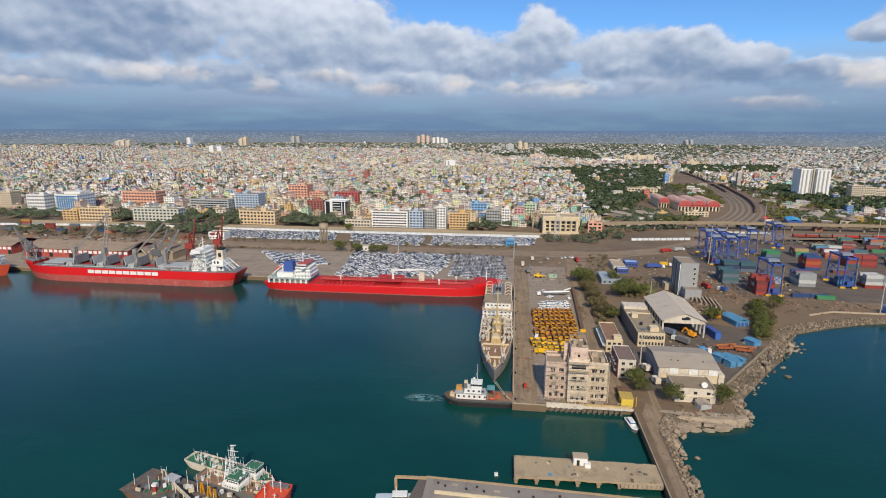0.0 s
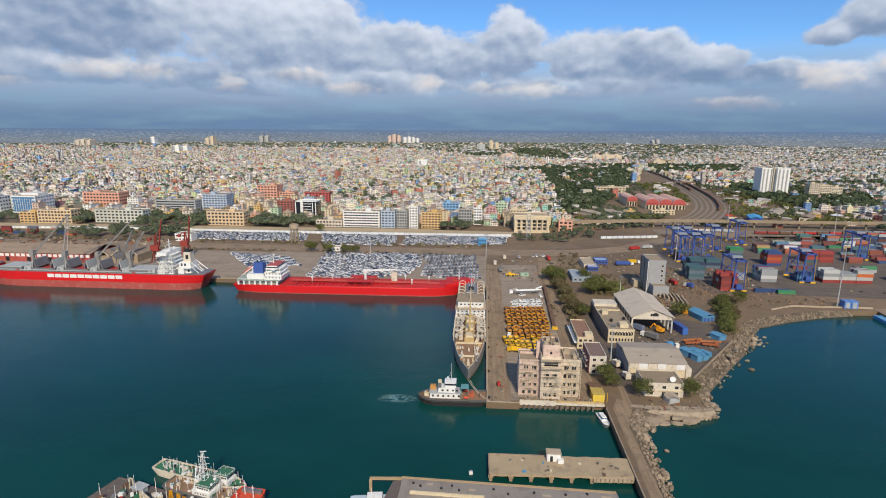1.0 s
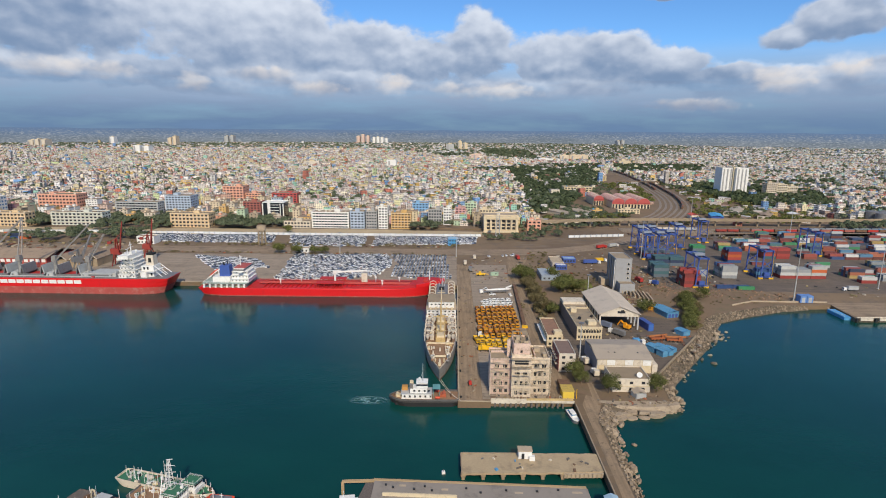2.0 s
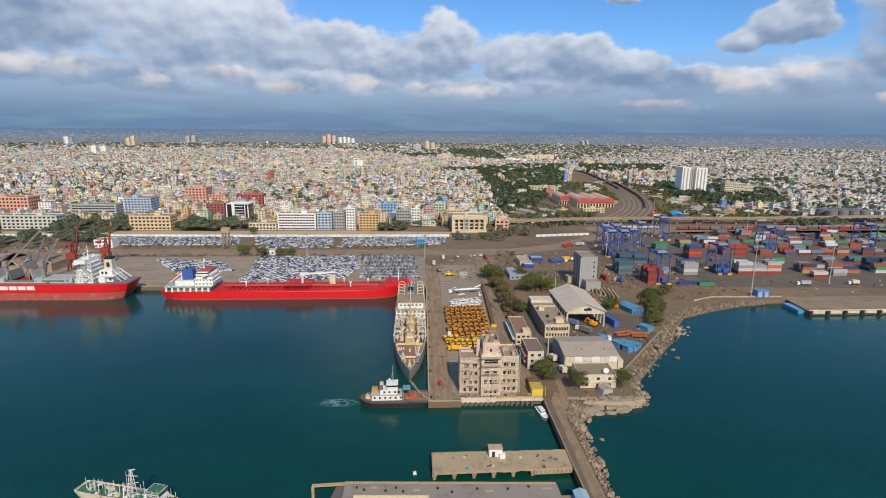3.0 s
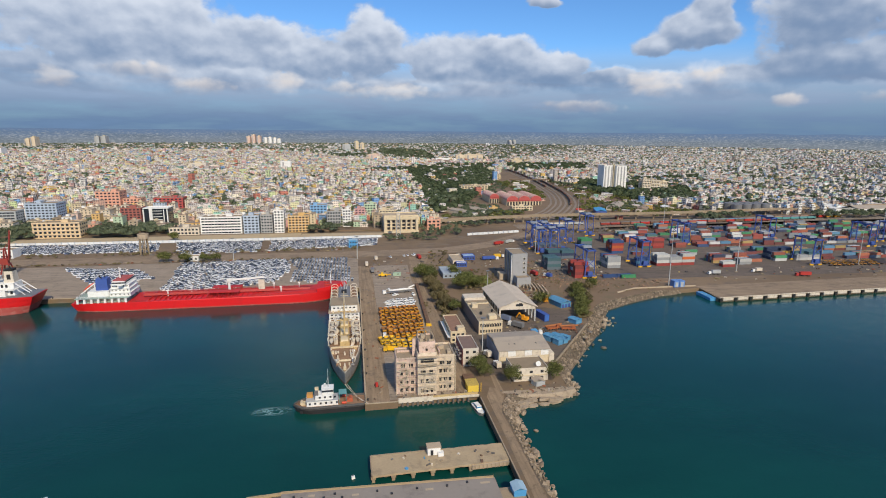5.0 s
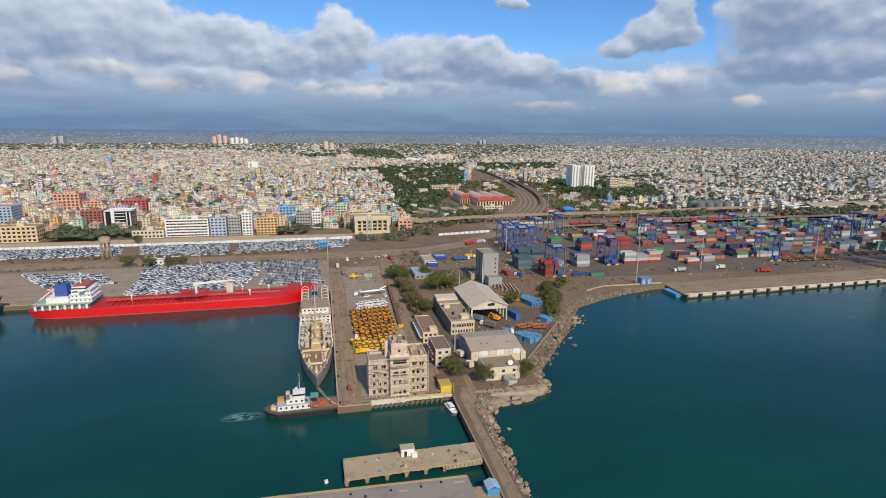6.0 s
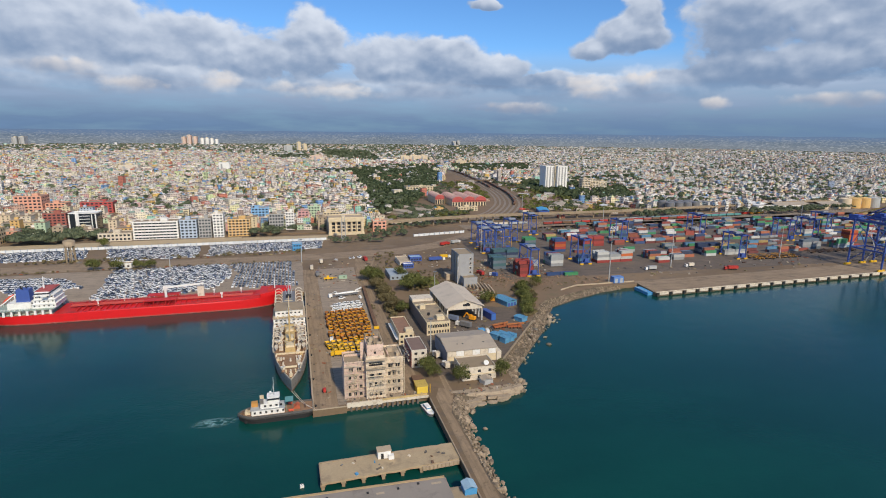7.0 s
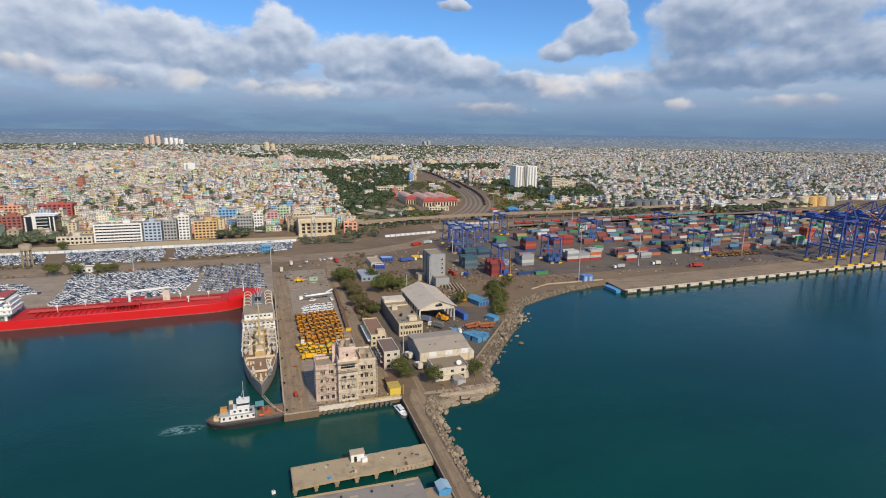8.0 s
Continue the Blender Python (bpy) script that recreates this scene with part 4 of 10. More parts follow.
    for i in range(8):
        part("deck_stanchion", Shape().box(-56 - i * 4.2, -10.9, D, 1.3, 0.7, 3.2), WHITE, ship)
        part("deck_stanchion", Shape().box(-56 - i * 4.2, 10.9, D, 1.3, 0.7, 3.2), WHITE, ship)
    part("lower_house", Shape().box(-70, 0, D, 26, 16, 3.2), OFFWHITE, ship)
    top = deckhouse(ship, -60, 0, D + 3.5, 13, 17, 3, 2.7, 0.92)
    part("wheelhouse", Shape().box(-60, 0, top, 8, 19, 2.5, 0, 0.95), WHITE, ship)
    part("wheelhouse_window", Shape().box(-60, 0, top + 1.1, 7.98, 19.02, 0.8, 0, 0.985), DARK, ship)
    part("monkey_island", Shape().box(-60, 0, top + 2.5, 8.4, 16, 0.3), RED_WORN, ship, "red painted wheelhouse roof")
    part("radar_mast", Shape().tube((-62, 0, top + 2.6), (-62, 0, top + 10.5), 0.5, 0.25).beam((-62, -2.6, top + 7.5), (-62, 2.6, top + 7.5), 0.35).ball(-62, 1.6, top + 8.6, 0.8), WHITE, ship)
    fn = part("funnel", Shape().box(-72.5, -1, D + 3.5, 8, 7, 11.5, 0, 0.86), BLUE, ship, "blue funnel casing")
    part("exhaust_pipe", Shape().tube((-73.5, -2, D + 15), (-73.9, -2, D + 17), 0.45).tube((-71.5, 0, D + 15), (-71.9, 0, D + 16.6), 0.35).tube((-72.5, -3, D + 15), (-72.9, -3, D + 16.4), 0.3), BLACK, fn)
    part("engine_casing", Shape().box(-74, 0, D + 3.5, 13, 14, 3.6), WHITE, ship)
    aft = rails(Shape(), [(-86, -11, D + 3.5), (-67, -11, D + 3.5)], 1.1, 2.4, 0.12)
    part("poop_rail", rails(aft, [(-86, 11, D + 3.5), (-86, -11, D + 3.5)], 1.1, 2.4, 0.12), WHITE, ship)
    part("bridge_wing", Shape().box(-58.6, 0, top - 0.2, 3.0, 23.5, 0.3).box(-58.6, -11.6, top + 0.1, 3.0, 0.15, 1.0).box(-58.6, 11.6, top + 0.1, 3.0, 0.15, 1.0), WHITE, ship)
    slip = Shape().beam((-80, 3, D + 10), (-89, 3, D + 3), 0.6).beam((-80, 6.2, D + 10), (-89, 6.2, D + 3), 0.6).beam((-80, 3, D + 10), (-80, 3, D + 3), 0.5).beam((-80, 6.2, D + 10), (-80, 6.2, D + 3), 0.5)
    part("lifeboat_slip", slip, WHITE, ship)
    part("lifeboat", Shape().loft([[(x, 4.6 + w * c, z + w * s) for c, s in ((-1, 0), (-0.7, -0.7), (0, -1), (0.7, -0.7), (1, 0), (0.6, 0.8), (-0.6, 0.8))] for x, z, w in ((-88, 14.4, 0.2), (-86.5, 15.6, 1.1), (-84, 17.6, 1.3), (-81.4, 19.4, 1.0), (-80.6, 20, 0.2))]), ORANGE, ship)
    for k, x in enumerate((-30, -26)):
        part("draught_mark", Shape().box(x, -B / 2 - 0.05, 1.6 + k * 1.0, 0.5, 0.1, 1.6), WHITE, ship)
    return ship


tanker(pose(-97.0, 390.5, -4.2, 0, 0, 0.8))


def old_ship(at):
    """The laid-up ship that lies along the pier, bow to the harbour."""
    ship = thing("passenger_ship", "old cream ship with brown decks and many davits, beside the pier", "ship", at=at)
    L, B, D = 154.0, 17.2, 6.2
    kw = dict(fore=0.32, rake=0.03, stern=0.8, full=0.7)
    aft = Matrix.Translation((-6.0, 0, 0))  # the hull's middle lies aft of the mark the fittings are laid out from
    part("lower_hull", hull_skin(L, B, (-4, -1, 1.0), -5, D + 2, **kw), RUST, ship).matrix_basis = aft
    part("hull", hull_skin(L, B, (1.0, 3.5, D, D + 1.0), -5, D + 2, **kw), paint("grey_hull_paint", (0.30, 0.275, 0.245), 0.7, var=0.25, scale=0.3, stain=(0.17, 0.10, 0.065), amount=0.6), ship).matrix_basis = aft
    ring = hull_ring(L, B - 0.7, D, (D + 5.0) / (D + 7), **kw)
    part("deck", Shape().prism([(p[0] * 0.995, p[1]) for p in ring], D + 0.9, D + 1.02), BROWN_DECK, ship).matrix_basis = aft
    z = D + 1.0
    fore = [p for p in hull_ring(L, B, z, 1.0, **kw) if p[0] > 30]
    part("bulwark", Shape().loft([[(p[0] * 0.994 - 6.0 + dx, p[1] * f, z + h) for dx, f, h in ((0, 0.985, -0.1), (0, 0.985, 0.8), (-0.2, 0.96, 0.8), (-0.2, 0.96, -0.1))] for p in fore]), OFFWHITE, ship)
    part("capstan", Shape().tube((66, 0, z), (66, 0, z + 1.6), 0.8), CREAM, ship)
    for y in (-2.2, 2.2):
        part("bitts", Shape().tube((60, y, z), (60, y, z + 1.0), 0.4, k=6).tube((61.2, y, z), (61.2, y, z + 1.0), 0.4, k=6), CREAM, ship)
    part("windlass", Shape().tube((57, -3, z + 0.9), (57, 3, z + 0.9), 0.6), CREAM, ship)
    for x, y in ((52, 3.5), (52, -3.5), (46, 4.5), (46, -4.5), (48, 0), (62, 0.0), (55, 5)):
        part("deck_fitting", Shape().box(x, y, z, 1.1, 0.9, 1.0).tube((x, y, z + 1.0), (x, y, z + 1.7), 0.3, 0.45, 6), OFFWHITE, ship)
    part("break_of_deck", Shape().box(38.5, 0, z, 0.5, B - 3.0, 0.9), CREAM, ship)
    # cargo gear and houses forward of the bridge
    mid = part("centre_house", Shape().box(18, 0, z, 38, 5.2, 2.6), paint("buff_paint", (0.55, 0.39, 0.17), 0.75, var=0.2, stain=(0.3, 0.2, 0.1), amount=0.5), ship, "buff painted centre deckhouse")
    for x in (33, 22, 9):
        part("hatch", Shape().box(x, 0, z + 2.6, 6, 4.0, 1.0, 0, 0.92), CREAM, mid)
    for x, h in ((28, 19), (6, 15)):
        m = part("mast", Shape().tube((x, 0, z), (x, 0, z + h), 0.55, 0.25, 8).beam((x, -4, z + h * 0.62), (x, 4, z + h * 0.62), 0.4), MATS["buff_paint"], ship)
        for k in (-1, 1):
            part("derrick", Shape().beam((x + 0.6, k * 0.8, z + 2.8), (x + 10.5, k * 3.0, z + 7.5), 0.35), CREAM, m)
            part("stay", Shape().beam((x, 0, z + h), (x - 6, k * 7.4, z + 0.4), 0.10).beam((x, 0, z + h), (x + 6, k * 7.4, z + 0.4), 0.10), STEEL_PALE, m)
    part("side_deck", Shape().box(17, 7.0, z + 1.0, 42, 1.6, 0.25), BROWN_DECK, ship)
    part("side_deck", Shape().box(17, -7.0, z + 1.0, 42, 1.6, 0.25), BROWN_DECK, ship)
    for i, x in enumerate((35, 28, 21, 14, 7)):
        for k in (-1, 1):
            part("davit", davit_hoop(x, z + 4.0, 2.35, k * 6.5, 0.40), OFFWHITE, ship)
            part("boat_cradle", Shape().box(x, k * 6.9, z + 0.2, 3.4, 1.0, 0.7), RUST, ship)
            if i % 2 == 0:
                part("winch_house", Shape().box(x - 3, k * 4.6, z, 2.6, 2.0, 2.6), OFFWHITE, ship)
    loose = random.Random(61)
    bits = [OFFWHITE, OFFWHITE, CREAM, WHITE, MATS["buff_paint"], RUST, STEEL_PALE, BROWN_DECK, STEEL]
    for i in range(70):  # winches, lockers, vents and reels about the foredeck
        x = loose.uniform(2, 62)
        y = loose.choice([-1, 1]) * loose.uniform(2.8, 7.0 if x < 46 else 4.6)
        m = loose.choice(bits)
        if i % 3 == 0:
            part("vent", Shape().tube((x, y, z), (x, y, z + loose.uniform(1.2, 2.6)), 0.28, 0.28, 6).ball(x, y, z + 2.2, 0.5, 0.8, 6), m, ship)
        elif i % 3 == 1:
            part("deck_locker", Shape().box(x, y, z, loose.uniform(0.7, 2.2), loose.uniform(0.6, 1.5), loose.uniform(0.5, 1.6), loose.uniform(-8, 8)), m, ship)
        else:
            part("rope_reel", Shape().tube((x, y - 0.6, z + 0.7), (x, y + 0.6, z + 0.7), 0.6, k=8).box(x, y - 0.7, z, 0.9, 0.15, 1.3).box(x, y + 0.7, z, 0.9, 0.15, 1.3), m, ship)
    for x in (8, 17, 26, 35):  # open boats under the davits
        for k in (-1, 1):
            part("ship_boat", Shape().loft([[(x + a, k * 6.9 + w * c, z + 2.4 + 0.9 * h) for c, h in ((-1, 1), (-0.8, 0.2), (0, -0.2), (0.8, 0.2), (1, 1), (0.7, 0.8), (0, 0.25), (-0.7, 0.8))] for a, w in ((-3.1, 0.1), (-2, 0.8), (0, 1.1), (2, 0.8), (3.1, 0.1))]), OFFWHITE, ship, "faded white ship's boat")
    for i in range(5):
        part("deck_seam", Shape().box(30 + i * 8.0, 0, z + 0.02, 0.18, B - 5.0, 0.05), RUST, ship)
    # the white bridge block
    bx = -4.0
    part("bridge", Shape().box(bx - 8, 0, z, 17, B + 0.8, 5.2), WHITE, ship)
    part("bridge_deck", Shape().box(bx - 9, 0, z + 5.2, 20, B + 1.6, 0.3), CONCRETE_PALE, ship)
    part("upper_bridge", Shape().box(bx - 9, 0, z + 5.5, 14, B - 1.5, 4.0), WHITE, ship)
    part("bridge_roof", Shape().box(bx - 9, 0, z + 9.5, 15.5, B - 0.6, 0.3), CONCRETE, ship, "dusty grey bridge roof")
    for zz, m, w in ((1.6, 7, B), (3.6, 7, B), (7.2, 6, B - 3)):
        row = Shape()
        for j in range(m):
            row.box(bx + (0.55 if zz < 5 else -1.95), (j + 0.5 - m / 2) * w / m, z + zz, 0.1, 1.15, 0.8)
        tagged(part("glazing", row, DARK, ship), kind="stuff")
    fm = Shape()
    for y in (-6.5, -3.2, 0, 3.2, 6.5):
        fm.box(bx + 1.6, y, z + 5.5, 1.2, 1.0, 1.6)
    part("deck_locker", fm, CREAM, ship)
    part("signal_mast", Shape().tube((bx - 6, 0, z + 9.8), (bx - 6, 0, z + 17), 0.35, 0.2).beam((bx - 6, -2.5, z + 14), (bx - 6, 2.5, z + 14), 0.25), CREAM, ship)
    fun = part("funnel", Shape().box(bx - 24, 0, z + 2.6, 7, 4.2, 8.5, 0, 0.85), STEEL, ship)
    part("funnel_cap", Shape().box(bx - 24, 0, z + 11.1, 5.4, 3.3, 0.8), BLACK, fun)
    part("after_house", Shape().box(bx - 42, 0, z, 48, 8.0, 2.6), STEEL, ship, "grey weathered after deckhouse")
    for i in range(6):
        for k in (-1, 1):
            x = bx - 24 - i * 7.2
            part("davit", davit_hoop(x, z + 4.0, 2.35, k * 6.6, 0.40), OFFWHITE, ship)
    for x in (bx - 40, bx - 58):
        am = Shape().tube((x, 0, z + 2), (x, 0, z + 13), 0.4, 0.2)
        for k in (-1, 1):
            am.beam((x, 0, z + 3.5), (x - 9, k * 2.4, z + 9), 0.3)
        part("after_mast", am, STEEL_PALE, ship)
    return ship


old_ship(pose(-7.3, 313.5, 0, 0, 0, -89.2))


def tug(at):
    t = thing("tugboat", "black-hulled harbour tug with a white wheelhouse, lying off the pier head", "tug", at=at)
    L, B, D = 31.0, 9.6, 2.6
    about = pose(0, 0, 0, 0, 0, 180)
    kw = dict(stern=0.92, fore=0.34, rake=0.05)
    part("hull", hull_skin(L, B, (-2, 0, 1.4, D), -3, D, **kw), BLACK, t).matrix_basis = about
    part("rubbing_strake", hull_skin(L + 0.5, B + 0.5, (D - 0.6, D - 0.1), -3, D, **kw), paint("worn_rubber", (0.055, 0.05, 0.045), 0.85), t).matrix_basis = about
    part("deck", hull_skin(L * 0.98, B - 0.5, (D, D + 0.1), -3, D, **kw), BROWN_DECK, t).matrix_basis = about
    bul = Shape()
    pts = [p for p in hull_ring(L, B, D, 1.0, **kw)]
    for a, b in zip(pts, pts[1:] + pts[:1]):
        bul.beam((a[0], a[1], D + 0.45), (b[0], b[1], D + 0.45), 0.16, 0.9)
    part("bulwark", bul, paint("dark_grey_hull", (0.11, 0.105, 0.10), 0.7, var=0.3, stain=(0.05, 0.045, 0.04)), t).matrix_basis = about
    part("deckhouse", Shape().box(-3.2, 0, D, 13.5, 5.8, 2.6, 0, 0.97), WHITE, t)
    part("boat_deck", Shape().box(-3.2, 0, D + 2.55, 14.0, 6.4, 0.14), STEEL_PALE, t)
    part("foredeck_gear", Shape().tube((-12.0, -1.2, D + 0.9), (-12.0, 1.2, D + 0.9), 0.7, k=10).box(-11.4, 0, D, 1.8, 2.6, 0.9), CREAM, t)
    part("ochre_screen", Shape().box(-8.6, 1.2, D + 2.6, 2.6, 2.2, 1.9), paint("ochre_gear", (0.48, 0.24, 0.06), 0.7, var=0.25), t)
    part("upper_house", Shape().box(-2.4, 0, D + 2.6, 7.6, 4.8, 2.2, 0, 0.96), WHITE, t)
    w = part("wheelhouse", Shape().box(-0.8, 0, D + 4.9, 5.0, 4.4, 2.4, 0, 0.94), WHITE, t)
    part("wheelhouse_window", Shape().box(-0.8, 0, D + 6.0, 4.95, 4.4, 0.8), GLASS, w)
    part("wheelhouse_roof", Shape().box(-0.8, 0, D + 7.3, 5.2, 4.6, 0.2), WHITE, w)
    part("mast", Shape().tube((-0.5, 0, D + 7.5), (-0.5, 0, D + 14), 0.2, 0.1).beam((-0.5, -1.4, D + 11), (-0.5, 1.4, D + 11), 0.16).beam((-0.5, -0.9, D + 14), (-0.5, 0.9, D + 14), 0.14).beam((-0.5, -0.9, D + 14), (-0.5, -0.9, D + 15.4), 0.14).beam((-0.5, 0.9, D + 14), (-0.5, 0.9, D + 15.4), 0.14).beam((-0.5, -0.9, D + 15.4), (-0.5, 0.9, D + 15.4), 0.14).beam((-2, 0, D + 7.5), (-0.5, 0, D + 12), 0.12), STEEL_PALE, t)
    part("radar_dome", Shape().ball(-2.0, 1.0, D + 8.2, 0.6), WHITE, t)
    for k in (-1, 1):
        part("exhaust_casing", Shape().box(-5.6, k * 1.8, D + 2.6, 1.6, 1.0, 4.2), CREAM if k > 0 else STEEL, t)
    row = Shape()
    for x in (-8.5, -6.2, -3.9, -1.6, 0.7, 3.0):
        row.box(x, -3.13, D + 1.0, 0.8, 0.08, 0.9)
    for x in (-4.2, -2.0, 0.4, 2.2):
        row.box(x, -2.63, D + 3.5, 0.9, 0.08, 0.8)
    tagged(part("glazing", row, DARK, t), kind="stuff")
    part("awning", Shape().box(5.6, 0, D + 4.6, 3.4, 4.6, 0.15).box(4.2, 2, D, 0.15, 0.15, 4.6).box(4.2, -2, D, 0.15, 0.15, 4.6).box(7.1, 2, D, 0.15, 0.15, 4.6).box(7.1, -2, D, 0.15, 0.15, 4.6), paint("teal_paint", (0.12, 0.30, 0.30), 0.6), t)
    part("towing_winch", Shape().box(8.6, 0, D, 2.6, 2.4, 1.3).tube((9, -1.6, D + 1.3), (9, 1.6, D + 1.3), 0.8), paint("faded_orange_gear", (0.45, 0.11, 0.05), 0.7), t)
    part("life_raft", Shape().tube((5.2, -3.2, D + 1.0), (7.2, -3.2, D + 1.0), 0.5).tube((5.2, 3.2, D + 1.0), (7.2, 3.2, D + 1.0), 0.5), ORANGE, t)
    part("bitts", Shape().box(12.2, 0, D, 0.5, 2.2, 1.1).box(-13.5, 0, D, 0.5, 2.6, 1.0), RUST, t)
    for i in range(7):
        part("tyre_fender", Shape().tube((-12 + i * 3.6, -5.05, 1.5), (-12 + i * 3.6, -4.75, 1.5), 0.6, k=10), BLACK, t)
    return t


tug(pose(-12.7, 224.8, 0, 0, 0, 1.5))


def foam():
    m = bpy.data.materials.new("wash_foam")
    m.use_nodes = True
    g = Graph(m.node_tree)
    b = g.node("ShaderNodeBsdfPrincipled")
    b.inputs["Base Color"].default_value = (0.16, 0.31, 0.31, 1)
    b.inputs["Roughness"].default_value = 0.8
    at = g.node("ShaderNodeNewGeometry").outputs["Position"]
    ring = g.math("ABSOLUTE", g.math("SUBTRACT", g.noise(g.vec("MULTIPLY", at, (0.6, 1.3, 1.0)), 0.35, 3.0, 0.6), 0.5))
    edge = g.vec("LENGTH", g.vec("MULTIPLY", g.vec("SUBTRACT", at, (-37.5, 225.2, 0.03)), (1 / 10.5, 1 / 4.6, 0.0)))
    g.put(b.inputs["Alpha"], g.math("MULTIPLY", g.smooth(ring, 0.055, 0.010), g.smooth(edge, 1.0, 0.35), clamp=True))
    g.put(g.node("ShaderNodeOutputMaterial").inputs[0], b.outputs[0])
    s = Shape().prism([(-37.5 + 11 * math.cos(a * 0.3142), 225.2 + 5 * math.sin(a * 0.3142)) for a in range(20)], 0.006, 0.03)
    tagged(part("propeller_wash", s, m), "pale streaky foam on the water behind the tug", "foam", kind="stuff")


foam()
rope = Shape()
for k in (0.0, 1.0):
    pts = [(-6.2 + k + (9.6 - k * 0.4) * i / 8, 233.5 - (13 + k) * i / 8, 6.6 - 3.2 * i / 8 - 1.4 * math.sin(math.pi * i / 8)) for i in range(9)]
    for a, b in zip(pts, pts[1:]):
        rope.beam(a, b, 0.14)
tagged(part("mooring_rope", rope, OFFWHITE), "two pale mooring ropes from the bow to the pier", "rope")


def bow_of_ship(at):
    """The ship whose end shows beyond the bulk carrier."""
    s = thing("cargo_ship", "orange-red cargo ship moored further along the quay", "ship", at=at)
    part("hull", hull_skin(150, 24, (-3, 0, 4, 9.5), -5, 9.5, stern=0.85), ORANGE, s)
    part("deck", hull_skin(149, 23, (9.5, 9.7), -5, 9.5, stern=0.85), STEEL, s)
    deckhouse(s, 58, 0, 9.6, 9, 16, 2, 2.6)
    part("deckhouse", Shape().box(-52, 0, 9.6, 12, 18, 13), WHITE, s)
    part("mast", Shape().tube((66, 0, 9.6), (66, 0, 19), 0.4, 0.2), STEEL_PALE, s)
    return s


bow_of_ship(pose(-487, 401 - 13.5, 0, 0, 0, 0))


# ---------------------------------------------------------------- vessels below the camera
def trawler(at, hull_mat, deck_mat, label, L=42.0, B=9.5, D=4.4, house=8.0, hx=6.0):
    s = thing("trawler", label, "boat", at=at)
    kw = dict(stern=0.85, fore=0.32, rake=0.08)
    part("hull", hull_skin(L, B, (-3, 0.4, 2.4, D), -3, D, **kw), hull_mat, s)
    part("deck", hull_skin(L * 0.985, B - 0.5, (D, D + 0.1), -3, D, **kw), deck_mat, s)
    rim = Shape()
    ring = hull_ring(L, B, D, 1.0, **kw)
    for a, b in zip(ring, ring[1:] + ring[:1]):
        rim.beam((a[0], a[1], D + 0.5), (b[0], b[1], D + 0.5), 0.18, 1.0)
    part("bulwark", rim, hull_mat, s)
    part("deckhouse", Shape().box(hx, 0, D, house + 3, B - 2.2, 2.6), WHITE, s)
    w = part("wheelhouse", Shape().box(hx + 1, 0, D + 2.6, house, B - 3.0, 2.6, 0, 0.95), WHITE, s)
    row = Shape()
    for j in range(6):
        row.box(hx + 1 + house / 2 - 0.05, (j - 2.5) * (B - 3.6) / 6, D + 3.8, 0.22, 0.75, 0.8)
    for j in range(5):
        row.box(hx + 1 + (j - 2) * house / 5.6, -(B - 3.0) / 2 + 0.03, D + 3.8, 0.9, 0.2, 0.7)
        row.box(hx + (j - 2) * house / 5, -(B - 2.2) / 2 - 0.02, D + 1.0, 0.6, 0.1, 0.6)
    tagged(part("glazing", row, DARK, w), kind="stuff")
    part("wheelhouse_roof", Shape().box(hx + 1, 0, D + 5.2, house + 0.6, B - 2.6, 0.2), GREEN_DECK, w, "green painted roof")
    rr = Shape()
    a, b = house / 2 + 0.2, (B - 2.8) / 2
    rails(rr, [(hx + 1 - a, -b, D + 5.4), (hx + 1 + a, -b, D + 5.4), (hx + 1 + a, b, D + 5.4), (hx + 1 - a, b, D + 5.4), (hx + 1 - a, -b, D + 5.4)], 0.9, 2.0, 0.08)
    part("roof_rail", rr, WHITE, w)
    return s, D


green_boat, deck = trawler(pose(-90.4, 153.0, -1.0, 0, 0, -14) @ Matrix.Scale(0.66, 4), STEEL, BROWN_DECK, "white survey trawler with green roofs and a tall lattice mast", L=46, B=11, hx=1.0)
lat = Shape()
for x, y in ((-2.0, -1.4), (2.0, -1.4), (-2.0, 1.4), (2.0, 1.4)):
    lat.beam((x - 2, y + 1.5, deck + 5.4), (-1.2 + x * 0.18, 1.5 + y * 0.2, deck + 20.5), 0.2)
for i in range(6):
    f = i / 6
    zz = deck + 5.4 + f * 15
    q = [(-2 + (0.8 * f) + a * (2.0 - 1.6 * f), 1.5 + b * (1.4 - 1.1 * f), zz) for a, b in ((-1, -1), (1, -1), (1, 1), (-1, 1))]
    for a, b in zip(q, q[1:] + q[:1]):
        lat.beam(a, b, 0.13)
    lat.beam(q[0], (q[1][0], q[1][1], zz + 2.4), 0.11).beam(q[3], (q[2][0], q[2][1], zz + 2.4), 0.11)
lat.beam((-4.2, 1.5, deck + 17.4), (2.6, 1.5, deck + 18.2), 0.2).beam((-2.4, 1.5, deck + 20.5), (1.4, 1.5, deck + 21.6), 0.35).beam((-3.4, 0.2, deck + 14), (1.6, 2.6, deck + 14), 0.18)
part("lattice_mast", lat, WHITE, green_boat, "white lattice mast with radar arms")
for x, y, h in ((-6, 3.5, 18), (-4.5, 4.2, 17), (8, 2.5, 11), (9.5, -2.5, 9), (12, 1.5, 12), (-9, -2, 9)):
    part("aerial", Shape().tube((x, y, deck), (x, y, deck + h), 0.13, 0.06, 6), WHITE, green_boat)
for x, y, r in ((4.5, 2.2, 0.9), (6, -2, 0.7), (-1, 3.8, 0.6)):
    part("radar_dome", Shape().ball(x, y, deck + 6.3, r), WHITE, green_boat)
